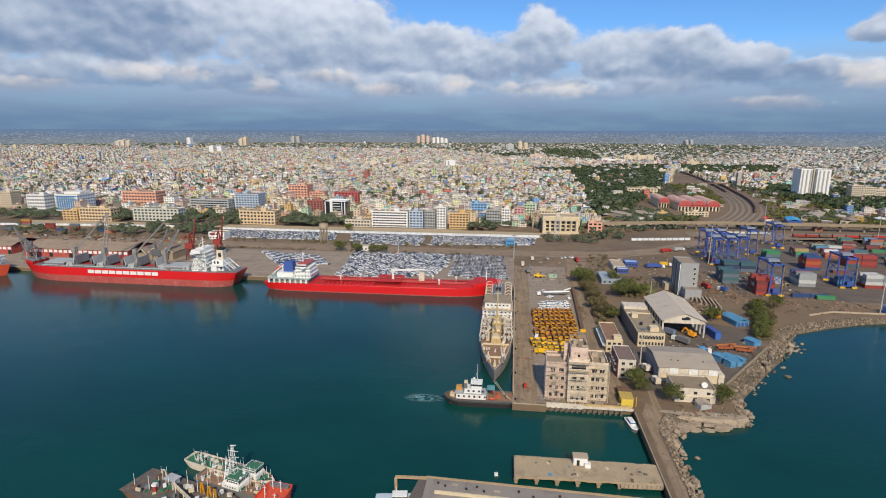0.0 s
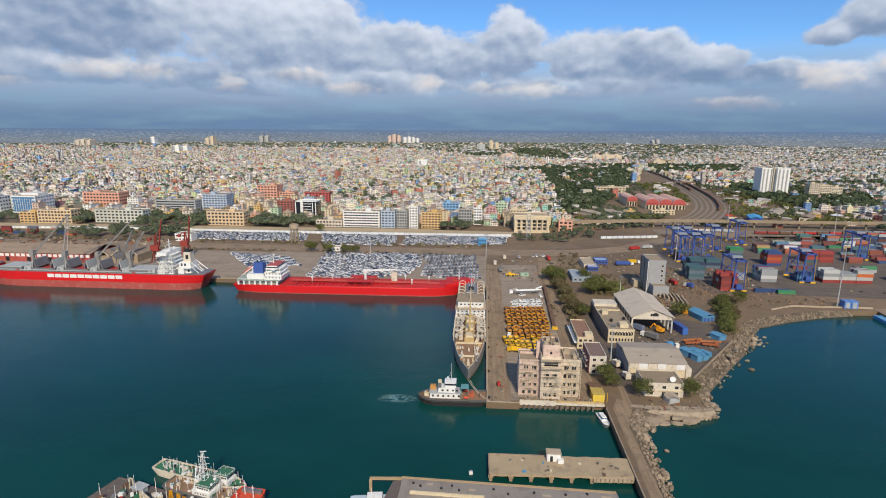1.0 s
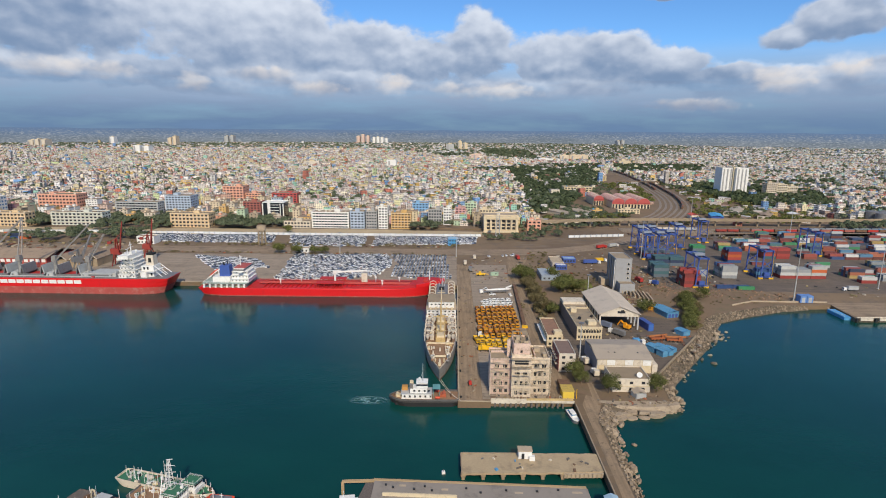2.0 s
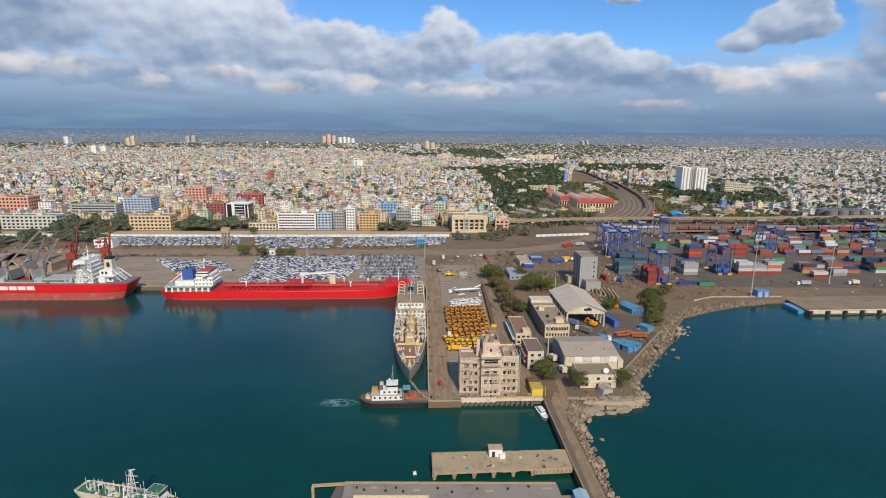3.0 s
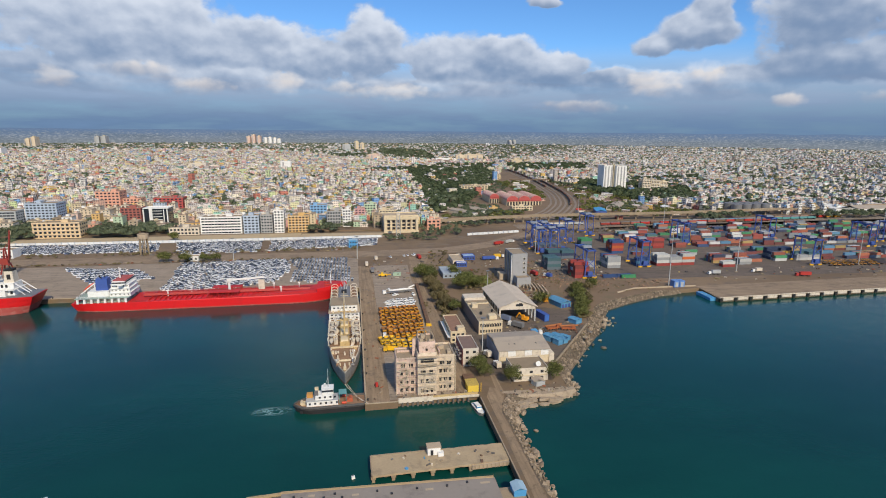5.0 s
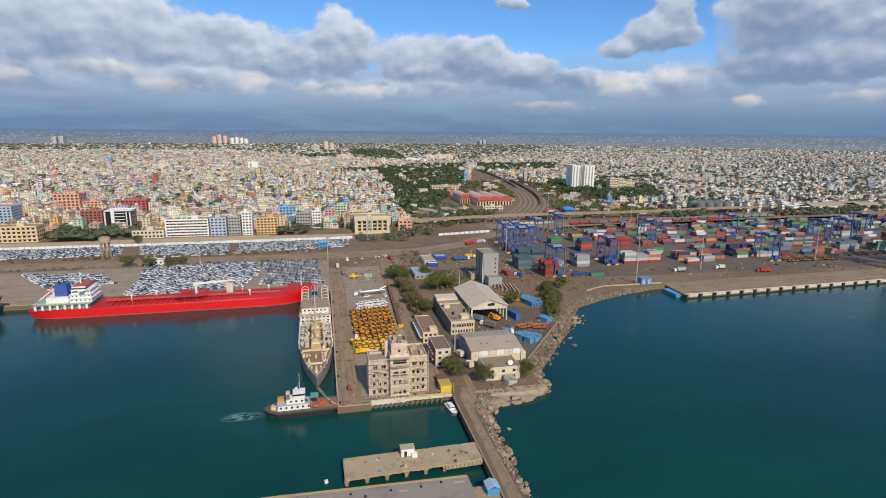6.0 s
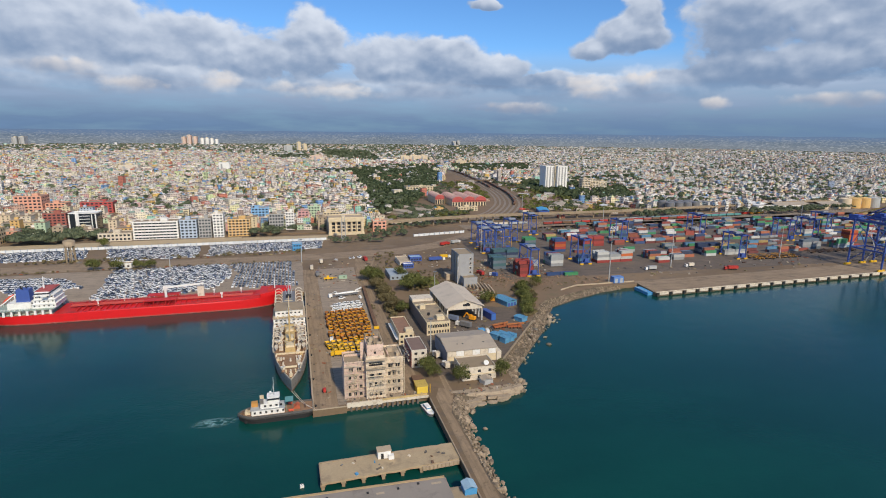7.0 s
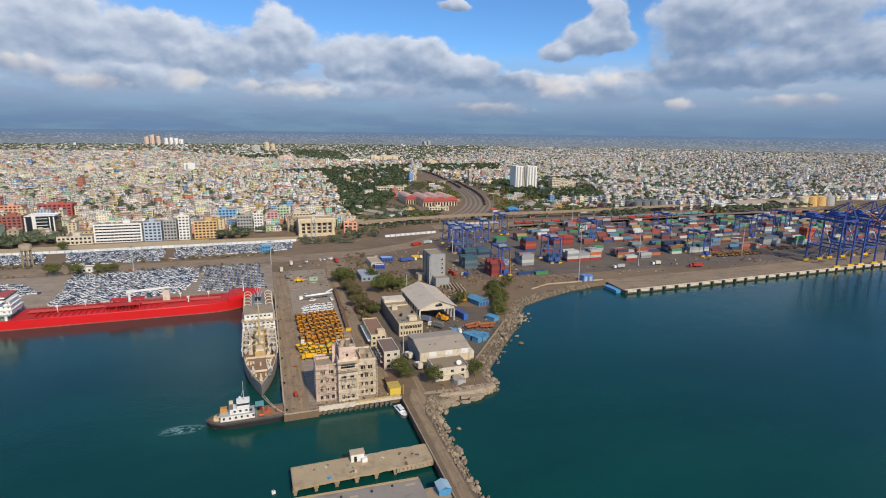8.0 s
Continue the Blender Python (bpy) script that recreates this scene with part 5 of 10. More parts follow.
part("crane_boom", Shape().beam((-4, -3, deck + 2.5), (-9, 4.5, deck + 8), 0.45).tube((-4, -3, deck), (-4, -3, deck + 2.8), 0.5), WHITE, green_boat)
for x, y in ((14, 1), (16, -2), (12, 3), (-13, 2), (-16, -1), (18, 1)):
    part("deck_locker", Shape().box(x, y, deck + 0.1, 1.6, 1.2, 1.1), WHITE if x % 4 else CREAM, green_boat)

second, deck = trawler(pose(-96.0, 160.6, -0.9, 0, 0, -14.5) @ Matrix.Scale(0.68, 4), OFFWHITE, GREEN_DECK, "long white and green trawler moored alongside", L=56, B=9, hx=14.5, house=7.0)
for x, y, c, r in ((-11, 1, OFFWHITE, 1.7), (-5, -2, CREAM, 1.5), (-12, -1, GREEN_DECK, 1.2), (-14, 2, OFFWHITE, 1.1), (-2, 2, STEEL, 1.4)):
    part("deck_bundle", Shape().ball(x, y, deck + 0.6, r, 0.8), c, second)
for i in range(9):
    part("deck_post", Shape().tube((-17 + i * 2.6, 3.2 - (i % 2) * 6.2, deck), (-17 + i * 2.6, 3.2 - (i % 2) * 6.2, deck + 2.0 + (i % 3)), 0.12, k=6), WHITE, second)

hulk = thing("work_barge", "rusty brown work barge with yellow gallows and pale boom", "barge", at=pose(-104.5, 145.0, -0.6, 0, 0, -16) @ Matrix.Scale(0.8, 4))
part("hull", hull_skin(54, 17, (-2, 1, 3.4), -3, 3.4, stern=0.95, fore=0.15), RUST, hulk)
part("deck", hull_skin(53.4, 16.4, (3.4, 3.5), -3, 3.4, stern=0.95, fore=0.15), paint("stained_deck", (0.12, 0.10, 0.085), 0.9, var=0.3, scale=0.6, stain=(0.25, 0.19, 0.13), amount=0.6), hulk)
part("boom", Shape().beam((-6, 1, 6.5), (13, -5.5, 7.5), 0.9).beam((-6, 1, 3.5), (-6, 1, 6.8), 0.8), CREAM, hulk)
for x, y in ((6, 4), (10.5, 3.5), (14, 3)):
    part("gallows", Shape().beam((x, y, 3.5), (x + 0.5, y, 8.2), 0.5).beam((x + 1.8, y, 3.5), (x + 1.3, y, 8.2), 0.5).beam((x + 0.3, y, 8.2), (x + 1.5, y, 8.2), 0.5), YELLOW_DARK, hulk)
part("gantry", Shape().beam((-16, 4, 3.5), (-15.2, 4, 8.5), 0.4).beam((-13, 4, 3.5), (-13.8, 4, 8.5), 0.4).beam((-15.2, 4, 8.5), (-13.8, 4, 8.5), 0.4), CREAM, hulk)
part("hatch_canopy", Shape().box(-10, 4, 6.0, 6, 4.5, 0.2).box(-12.4, 4, 3.5, 0.3, 3, 2.5).box(-7.6, 4, 3.5, 0.3, 3, 2.5), STEEL_PALE, hulk)
barge_rng = random.Random(4)
for i in range(26):
    x, y = barge_rng.uniform(-20, 18), barge_rng.uniform(-5.2, 5.0)
    m = barge_rng.choice([STEEL, RUST, OFFWHITE, CREAM, BLACK, GREEN_DECK, RED])
    part("deck_gear", Shape().box(x, y, 3.5, barge_rng.uniform(0.6, 2.4), barge_rng.uniform(0.6, 1.8), barge_rng.uniform(0.5, 1.9), barge_rng.uniform(0, 90)), m, hulk)

red_boat, deck = trawler(pose(-74.6, 136.0, 0, 0, 0, -97) @ Matrix.Scale(0.85, 4), ORANGE, ORANGE, "vessel with an orange-red deck and small pale masts", L=36, B=11, D=5.4, hx=9.0, house=5.0)
for x, y, h in ((-14, 2, 5), (-11, -3, 4), (-15, -2, 6), (-8, 3, 4)):
    part("deck_mast", Shape().tube((x, y, deck), (x, y, deck + h), 0.2, 0.12, 6).beam((x, y - 0.7, deck + h * 0.8), (x, y + 0.7, deck + h * 0.8), 0.14), WHITE, red_boat)
part("stern_plate", Shape().box(-16.6, 0, deck, 1.6, 8.0, 1.3), STEEL, red_boat)
small_boat = thing("work_boat", "grey work boat with white fittings", "boat", at=pose(-62, 138.5, 0, 0, 0, -75) @ Matrix.Scale(0.7, 4))
part("hull", hull_skin(20, 5.5, (-1, 1, 2.4), -2, 2.4), STEEL, small_boat)
part("wheelhouse", Shape().box(0, 0, 2.4, 5, 3.6, 2.4), WHITE, small_boat)
part("mast", Shape().tube((2, 0, 4.8), (2, 0, 9), 0.15, 0.08, 6).tube((-3, 1, 2.4), (-3, 1, 7.5), 0.15, 0.08, 6), WHITE, small_boat)
clutter = random.Random(9)
for ship, count, half, wide in ((green_boat, 60, 20, 4.2), (second, 100, 25, 3.6), (hulk, 50, 23, 6.8), (red_boat, 12, 15, 3.5)):
    for i in range(count):
        x, y = clutter.uniform(-half, half), clutter.uniform(-wide, wide)
        tall = clutter.random() < 0.4
        m = clutter.choice([WHITE, WHITE, WHITE, OFFWHITE, CREAM, GREEN_DECK, STEEL, RUST, BLACK, CONCRETE_DARK])
        if tall:
            part("deck_post", Shape().tube((x, y, 4.0), (x, y, 4.6 + clutter.uniform(2.0, 6.0)), 0.14, 0.08, 6), WHITE, ship)
        else:
            part("deck_gear", Shape().box(x, y, 4.3, clutter.uniform(0.5, 2.2), clutter.uniform(0.5, 1.6), clutter.uniform(0.5, 1.8), clutter.uniform(0, 90)), m, ship)
# ---------------------------------------------------------------- pier, jetties and shore


def sheet(name, outline, material, label, category="pavement", lift=0.03):
    return setting(name, Shape().prism(outline, Z - 0.1, Z + lift), material, label, category)


sheet("pavement_1", [(2.6, 219.8), (13.5, 220.1), (13.5, 400), (13.5, 470), (2.6, 470)], APRON, "worn dusty concrete apron along the pier edge")
sheet("road_1", [(-1200, 507), (40, 507), (100, 515), (150, 540), (200, 590), (260, 620), (900, 640), (900, 655), (255, 636), (190, 606), (140, 560), (90, 538), (20, 532), (-1200, 534)], DUST, "grey-brown port road behind the quay", "road")
sheet("pavement_2", [(-1200, 403), (-205, 403), (-205, 500), (-1200, 500)], LOT, "worn open quay apron", lift=0.025)
sheet("pavement_9", [(13.6, 222.0), (44.2, 222.8), (44.0, 420), (46, 470), (13.6, 470)], LOT, "pale dusty concrete of the lorry park")
sheet("pavement_3", [(166, 400), (600, 384), (1500, 420), (1500, 700), (560, 660), (300, 630), (215, 590), (160, 520)], ASPHALT, "dark stained asphalt of the container yard")
sheet("pavement_4", [(262, 342.2), (1500, 387.5), (1500, 418), (600, 382), (262, 372)], DUST, "pale worn container quay apron", lift=0.045)
sheet("pavement_5", [(64, 240), (98, 248), (139, 300), (140, 330), (112, 345), (66, 345), (64, 290)], ASPHALT, "dark dirty yard between the sheds", lift=0.05)
sheet("pavement_6", [(-205, 403), (2.4, 403), (2.4, 503), (-205, 503)], LOT, "grey asphalt of the car lots", lift=0.02)
sheet("road_2", [(44.8, 222.8), (53.0, 223), (53.0, 300), (51.0, 430), (70, 500), (50, 500), (44, 420)], APRON, "dusty service road along the pier", "road", 0.04)
sheet("road_3", [(54.2, 60), (59.8, 60), (60.0, 204), (66, 222), (66.5, 300), (63.5, 300), (63.6, 236), (57, 219)], APRON, "narrow grey-brown road on the mole", "road", 0.04)
sheet("pavement_7", [(55, 232), (63, 226), (64, 243), (57, 246)], EARTH, "patch of bare reddish earth", lift=0.05)
sheet("lawn", [(86, 395), (106, 388), (108, 425), (90, 428)], paint("dry_grass", (0.155, 0.165, 0.03), 0.95, var=0.3, scale=0.3, stain=(0.10, 0.12, 0.03)), "small dry yellow-green lawn", "grass", 0.06)
sheet("bare_ground_1", [(58, 340), (70, 350), (88, 352), (86, 392), (74, 402), (57, 400)], EARTH, "bare brown earth beside the trees", "ground", 0.03)
sheet("bare_ground_2", [(112, 346), (150, 320), (168, 341), (224, 365), (262, 368), (262, 372), (215, 396), (150, 402), (112, 392)], EARTH, "bare brown ground with scrub and rubble", "ground", 0.03)

# kerb beams and fenders of the quays
edge = Shape()
edge.box(2.9, 311, Z, 0.7, 182, 0.28).box(10, 220.0, Z, 14, 0.6, 0.28)
setting("kerb_1", edge, CONCRETE_PALE, "pale concrete kerb along the pier edge", "kerb")
setting("kerb_2", Shape().box(-300, 402.5, Z, 604, 0.8, 0.3), CONCRETE_PALE, "concrete kerb along the main quay", "kerb")
fascia = Shape().box(25.0, 221.1, 1.7, 15.5, 0.5, 2.3).box(35.5, 221.5, 2.1, 37, 0.6, 1.0)
setting("trim_2", Shape().beam((33, 221.9, Z + 0.35), (53.6, 222.5, Z + 0.35), 0.9, 0.7), paint("ochre_kerb", (0.50, 0.37, 0.17), 0.85, var=0.25, stain=(0.3, 0.22, 0.12)), "ochre painted kerb at the pier head", "kerb")
setting("quay_wall_1", fascia, OFFWHITE, "pale stained fascia over dark piles at the pier head", "wall")
for i in range(14):
    setting("pile", Shape().box(19 + i * 2.3, 221.0, -2.0, 0.8, 0.8, 4.0), CONCRETE_DARK, "dark concrete pile of the pier head", "pile")
for i in range(26):
    x = 262 + i * 12.4
    y = quay_y(x)
    f = thing("quay_fender", "white concrete quay face with a black rubber fender", "fender", "fenders along the container quay", pose(x, y - 0.35, 0))
    part("facing", Shape().box(5.2, -0.1, 1.2, 8.0, 0.7, 1.7), OFFWHITE, f)
    part("rubber", Shape().box(-1.0, -0.6, 0.5, 1.6, 0.9, 2.5), BLACK, f)
setting("kerb_3", Shape().beam((261, quay_y(261) + 0.4, Z + 0.15), (1500, quay_y(1500) + 0.4, Z + 0.15), 0.8, 0.4), OFFWHITE, "pale kerb along the container quay", "kerb")
for i in range(7):
    f = thing("wall_fender", "black tyre fender hanging on the pier face", "fender", "fenders on the pier", pose(2.2, 232 + i * 24, 0))
    part("tyre", Shape().tube((-0.3, 0, 1.8), (0.3, 0, 1.8), 0.9, k=10), BLACK, f)
bol = thing("bollard", "dark iron mooring bollard on the pier edge", "bollard", "bollards", pose(3.9, 223, Z))
part("post", Shape().tube((0, 0, 0), (0, 0, 0.7), 0.35, 0.3), BLACK, bol)
part("cap", Shape().tube((0, 0, 0.7), (0, 0, 0.95), 0.5, 0.45), BLACK, bol)
for x, y in ((3.9, 250), (3.9, 280), (3.9, 310), (3.9, 340), (3.9, 370), (-60, 404), (-110, 404), (-160, 404), (-210, 404), (-260, 404), (-310, 404), (-360, 404)):
    copy_thing(bol, pose(x, y, Z))

# slopes and boulders of the shore
INNER = [(60.5, 60), (60.5, 150), (60.6, 203), (62.5, 212), (67, 219.0), (97, 222.0), (99, 247), (120, 274), (141, 301), (150, 318), (166, 339), (192, 352), (222, 363), (245, 366)]
OUTER = [(65.0, 60), (65.5, 150), (67.4, 190), (68.6, 202), (74.5, 212.5), (101.5, 218.5), (108.5, 240), (126, 263), (148, 290), (160, 311), (174, 332), (198, 345), (226, 357), (245, 362)]
slope = Shape()
for (a, b), (c, d) in zip(zip(INNER, INNER[1:]), zip(OUTER, OUTER[1:])):
    n = len(slope.v)
    slope.v += [(*a, Z + 0.02), (*b, Z + 0.02), (*d, -1.2), (*c, -1.2)]
    slope.f.append((n + 3, n + 2, n + 1, n))
setting("shore", slope, paint("shore_rubble", (0.135, 0.105, 0.070), 0.95, var=0.35, scale=0.5, fine=2.0, bump=0.4, stain=(0.10, 0.08, 0.06)), "rubble slope down to the water", "shore")


def rock_mesh(seed):
    r = random.Random(seed)
    s = Shape().ball(0, 0, 0, 1.0, 0.75, 7)
    s.v = [(x * r.uniform(0.65, 1.15), y * r.uniform(0.65, 1.15), z * r.uniform(0.6, 1.1)) for x, y, z in s.v]
    me = s.mesh("rock")
    me.materials.append(STONE)
    return me


ROCKS = [rock_mesh(i) for i in range(7)]
armour = tagged(new("rock_armour"), "brown boulders heaped along the mole and shore", "rocks", kind="structure")
rock_rng = random.Random(21)


def along(lines, f):
    """A point at the share f of a row of points."""
    i = min(len(lines) - 2, int(f * (len(lines) - 1)))
    k = f * (len(lines) - 1) - i
    return Vector(lines[i]).lerp(Vector(lines[i + 1]), k)


for i in range(300):
    f = rock_rng.choice([rock_rng.uniform(0.9, 3.6), rock_rng.uniform(4.6, 9.4)]) / (len(INNER) - 1)
    a, b = along(INNER, f), along(OUTER, f)
    k = rock_rng.uniform(0.05, 0.95)
    p = a.lerp(b, k)
    r = rock_rng.choice([0.35, 0.45, 0.6, 0.7, 0.9, 1.2]) * rock_rng.uniform(0.8, 1.2) * (0.75 + 0.65 * k)
    ob = part("rock", ROCKS[i % 7], STONE, armour)
    ob.matrix_basis = pose(p.x, p.y, Z + 0.1 - 3.6 * k + 0.1 * r, rock_rng.uniform(0, 360), rock_rng.uniform(0, 60), rock_rng.uniform(0, 360)) @ Matrix.Diagonal((r * 1.3, r, r * 0.9, 1))
LEDGE = paint("pale_rock_ledge", (0.36, 0.285, 0.20), 0.93, var=0.28, scale=0.3, fine=1.6, bump=0.2, stain=(0.20, 0.145, 0.095), amount=0.6)
setting("rock_ledge", Shape().loft([[(x + dx * k, y + dy * k, z) for x, y, dx, dy in ((64.5, 221.4, -1, -1), (72, 218.6, 0, -1), (86.2, 217.6, 0, -1), (94, 218.6, 0, -1), (99.6, 220.4, 1, 0), (99.9, 222.6, 1, 0), (88, 223.4, 0, 0), (76, 222.6, 0, 0), (66, 223.0, 0, 0))] for z, k in ((-2.0, 1.6), (1.2, 1.0), (2.5, 0.5), (3.06, 0.0))]), LEDGE, "flat pale ledge of rock and concrete at the point", "rock")
SLABS = [Shape().prism([(math.cos(a) * rock_rng.uniform(0.75, 1.25), math.sin(a) * rock_rng.uniform(0.75, 1.2)) for a in (0.2, 1.0, 1.9, 2.8, 3.7, 4.5, 5.5)], -0.6, 0.9).mesh("rock_slab") for _ in range(4)]
for i in range(20):  # tilted slabs below the ledge
    x, y = rock_rng.uniform(67, 90), rock_rng.uniform(211.5, 217.0)
    y = max(y, 208.5 + (x - 66) * 0.28)
    r = rock_rng.uniform(1.2, 2.6)
    ob = part("rock_slab", SLABS[i % 4], LEDGE, armour)
    ob.matrix_basis = pose(x, y, -0.2 + (y - 211) * 0.24, rock_rng.uniform(-6, 4), rock_rng.uniform(-6, 6), 8 + rock_rng.uniform(-12, 12)) @ Matrix.Diagonal((r * 1.5, r * 0.7, r * 0.34, 1))
rubble_v, rubble_f = [], []
for i in range(2600):
    f = rock_rng.uniform(1.0, len(INNER) - 1.02) / (len(INNER) - 1)
    k = rock_rng.uniform(0.0, 0.68)
    p = along(INNER, f).lerp(along(OUTER, f), k)
    r = rock_rng.uniform(0.18, 0.6)
    n = len(rubble_v)
    q = [(rock_rng.uniform(0.6, 1.2) * a, rock_rng.uniform(0.6, 1.2) * b, rock_rng.uniform(0.6, 1.1) * c) for a, b, c in ((-1, -1, -1), (1, -1, -1), (1, 1, -1), (-1, 1, -1), (-0.7, -0.7, 1), (0.7, -0.7, 1), (0.7, 0.7, 1), (-0.7, 0.7, 1))]
    rubble_v += [(p.x + a * r, p.y + b * r, Z + 0.1 - 3.9 * k + c * r) for a, b, c in q]
    rubble_f += [tuple(n + j for j in w) for w in ((3, 2, 1, 0), (4, 5, 6, 7), (0, 1, 5, 4), (1, 2, 6, 5), (2, 3, 7, 6), (3, 0, 4, 7))]
rubble = Shape()
rubble.v, rubble.f = rubble_v, rubble_f
tagged(part("rubble", rubble, paint("rubble_stone", (0.225, 0.175, 0.122), 0.93, var=0.3, island=0.55)), "small stones between the boulders", "rubble", kind="stuff")
for x, y, r in ((71.3, 192.8, 1.1), (138, 271, 1.6), (141, 282, 1.2), (158, 306, 1.3), (161, 309, 0.9), (162, 313, 1.2), (164, 309, 0.8), (167, 318, 1.0), (160, 304, 0.7)):
    lone = tagged(part("boulder", ROCKS[int(x) % 7], STONE), "lone wet boulder standing in the water", "rock", "boulders in the water")
    lone.matrix_basis = pose(x, y, 0.1, 10, 20, x) @ Matrix.Diagonal((r * 1.3, r, r, 1))
sea_wall = Shape()
for a, b in zip([(99, 247), (120, 274), (141, 301)], [(120, 274), (141, 301)]):
    sea_wall.beam((*a, Z + 0.6), (*b, Z + 0.6), 0.6, 1.3)
setting("sea_wall", sea_wall, CONCRETE, "low concrete sea wall above the boulders", "wall")
setting("yard_wall", Shape().beam((210, 371, Z + 0.5), (262, 371, Z + 0.5), 0.5, 1.1).beam((192, 362, Z + 0.5), (210, 371, Z + 0.5), 0.5, 1.1), CONCRETE_PALE, "low pale wall at the end of the yard", "wall")
setting("parapet_1", Shape().box(53.9, 139, Z, 0.5, 158, 0.6), CONCRETE, "low concrete parapet of the mole", "parapet")


def jetty():
    j = thing("jetty", "flat weathered concrete jetty on stout piers", "jetty")
    rough = random.Random(3)
    far = [(3.5 + 50.2 * i / 24, 180.8 + 1.2 * i / 24 + rough.uniform(-0.35, 0.2)) for i in range(25)]
    near_edge = [(3.9 + 49.9 * i / 24, 168.3 + 2.5 * i / 24 + rough.uniform(-0.15, 0.35)) for i in range(25)]
    part("deck", Shape().prism(near_edge + far[::-1], 2.2, 3.0), paint("sandy_concrete", (0.41, 0.315, 0.195), 0.93, var=0.24, scale=0.12, fine=1.4, stain=(0.24, 0.185, 0.125), amount=0.6), j, "sandy stained concrete deck with broken edges")
    part("deck_kerb", Shape().beam((3.6, 180.5, 3.1), (30, 181.1, 3.1), 0.5, 0.3).beam((3.7, 168.6, 3.08), (3.5, 180.4, 3.08), 0.4, 0.3), CONCRETE, j)
    for i in range(6):
        x = 4.2 + i * 7.0
        for y in (169.6 + i * 0.3, 176.0 + i * 0.2):
            p = part("pier", Shape().box(x, y, -3, 1.1, 1.3, 4.4), CONCRETE if y < 173 else CONCRETE_DARK, j)
            part("pier_cap", Shape().box(x, y, 1.4, 1.7, 2.0, 0.8), CONCRETE, p)
    part("beam", Shape().beam((39.5, 169.9, 1.9), (53.6, 170.6, 1.9), 0.8, 1.5), CONCRETE_PALE, j)
    for i in range(9):
        part("beam_rib", Shape().box(40.5 + i * 1.5, 169.4 + i * 0.075, 1.2, 0.3, 0.3, 1.5), CONCRETE, j)
    return j


jetty()
hut = thing("jetty_hut", "small white concrete hut on the jetty", "hut", at=pose(26.8, 179.2, 3.0))
part("wall", Shape().box(0, 0, 0, 4.8, 3.0, 3.0), WHITE, hut)
part("roof", Shape().box(0, 0, 3.0, 5.3, 3.5, 0.25), CONCRETE_PALE, hut)
part("door", Shape().box(-0.8, -1.53, 0, 1.0, 0.08, 2.1), DARK, hut)
part("annex", Shape().box(2.4, -2.0, 0, 2.0, 1.5, 1.6), WHITE, hut)
jr = random.Random(8)
for i in range(16):
    x, y = jr.uniform(6, 51), jr.uniform(170.5, 179)
    m = jr.choice([CONCRETE, RUST, BLUE_PALE, STEEL, OFFWHITE, CONCRETE_DARK])
    d = tagged(part("debris", Shape().box(x, y, 3.0, jr.uniform(0.4, 2.0), jr.uniform(0.3, 1.1), jr.uniform(0.15, 0.6), jr.uniform(0, 180)), m), "scrap lying on the jetty deck", "scrap", "scrap on the jetty")

shed = thing("transit_shed", "long low harbour shed with a grey flat roof at the water", "shed", at=pose(0, 0, 0))
part("wall", Shape().box(9.5, 140.5, -3, 69, 40.0, 7.6), CONCRETE, shed)
part("roof", Shape().prism([(-25.6, 120), (44.8, 120), (44.8, 158.8), (-25.6, 161.0)], 4.6, 5.0), paint("grey_felt_roof", (0.27, 0.235, 0.20), 0.9, var=0.12, scale=0.08, fine=0.8, stain=(0.15, 0.13, 0.11), amount=0.5), shed)
part("eaves_beam", Shape().beam((-25.8, 161.2, 4.9), (44.5, 159.2, 4.9), 0.9, 0.6), paint("ochre_trim", (0.42, 0.30, 0.16), 0.8), shed, "ochre painted eaves")
part("landing", Shape().box(49.2, 138, -3, 8.6, 36, 5.8), CONCRETE, shed, "stained concrete landing between shed and mole")
part("roof_wall", Shape().beam((-22, 153.2, 5.5), (2, 152.6, 5.5), 0.5, 1.2), CREAM, shed)
part("end_beam", Shape().beam((-36.5, 160.4, 4.6), (-25.8, 161.2, 4.6), 0.9, 0.7).box(-36.2, 160.2, -3, 0.9, 0.9, 7.4), MATS["ochre_trim"], shed)
part("scrap_roof", Shape().prism([(-30, 150), (-25.7, 150), (-25.7, 160), (-28.4, 159.5)], 4.0, 4.8), paint("rusted_sheets", (0.13, 0.105, 0.09), 0.9, var=0.35, scale=1.5), shed)
for x, y in ((-19, 157.2), (-12, 156.5), (-8.6, 158), (-6.2, 156.0), (5, 157.4), (9.6, 155.4), (18, 156.8), (28, 156.6), (-21.5, 158.4), (35, 157.5)):
    part("roof_vent", Shape().box(x, y, 5.0, 0.7, 0.6, 0.45), DARK, shed)
for x, y, w in ((-2, 156.8, 2.2), (-16, 158.4, 2.2), (22, 155.9, 2.6), (41, 156.6, 3.4)):
    part("roof_patch", Shape().box(x, y, 5.0, w, 1.0, 0.02), CONCRETE_PALE, shed)
boat = thing("patrol_boat", "pale blue-grey patrol boat lying at the shed end", "boat", at=pose(-34, 153.5, 0, 0, 0, 8))
part("hull", hull_skin(15, 4.6, (-1, 0.6, 1.9), -1.5, 1.9, stern=0.9), paint("pale_blue_grey", (0.46, 0.54, 0.58), 0.5), boat)
part("cabin", Shape().box(0.5, 0, 1.9, 5.5, 3.2, 1.7, 0, 0.88), WHITE, boat)
part("cabin_window", Shape().box(0.5, 0, 2.6, 5.3, 3.16, 0.6, 0, 0.97), GLASS, boat)
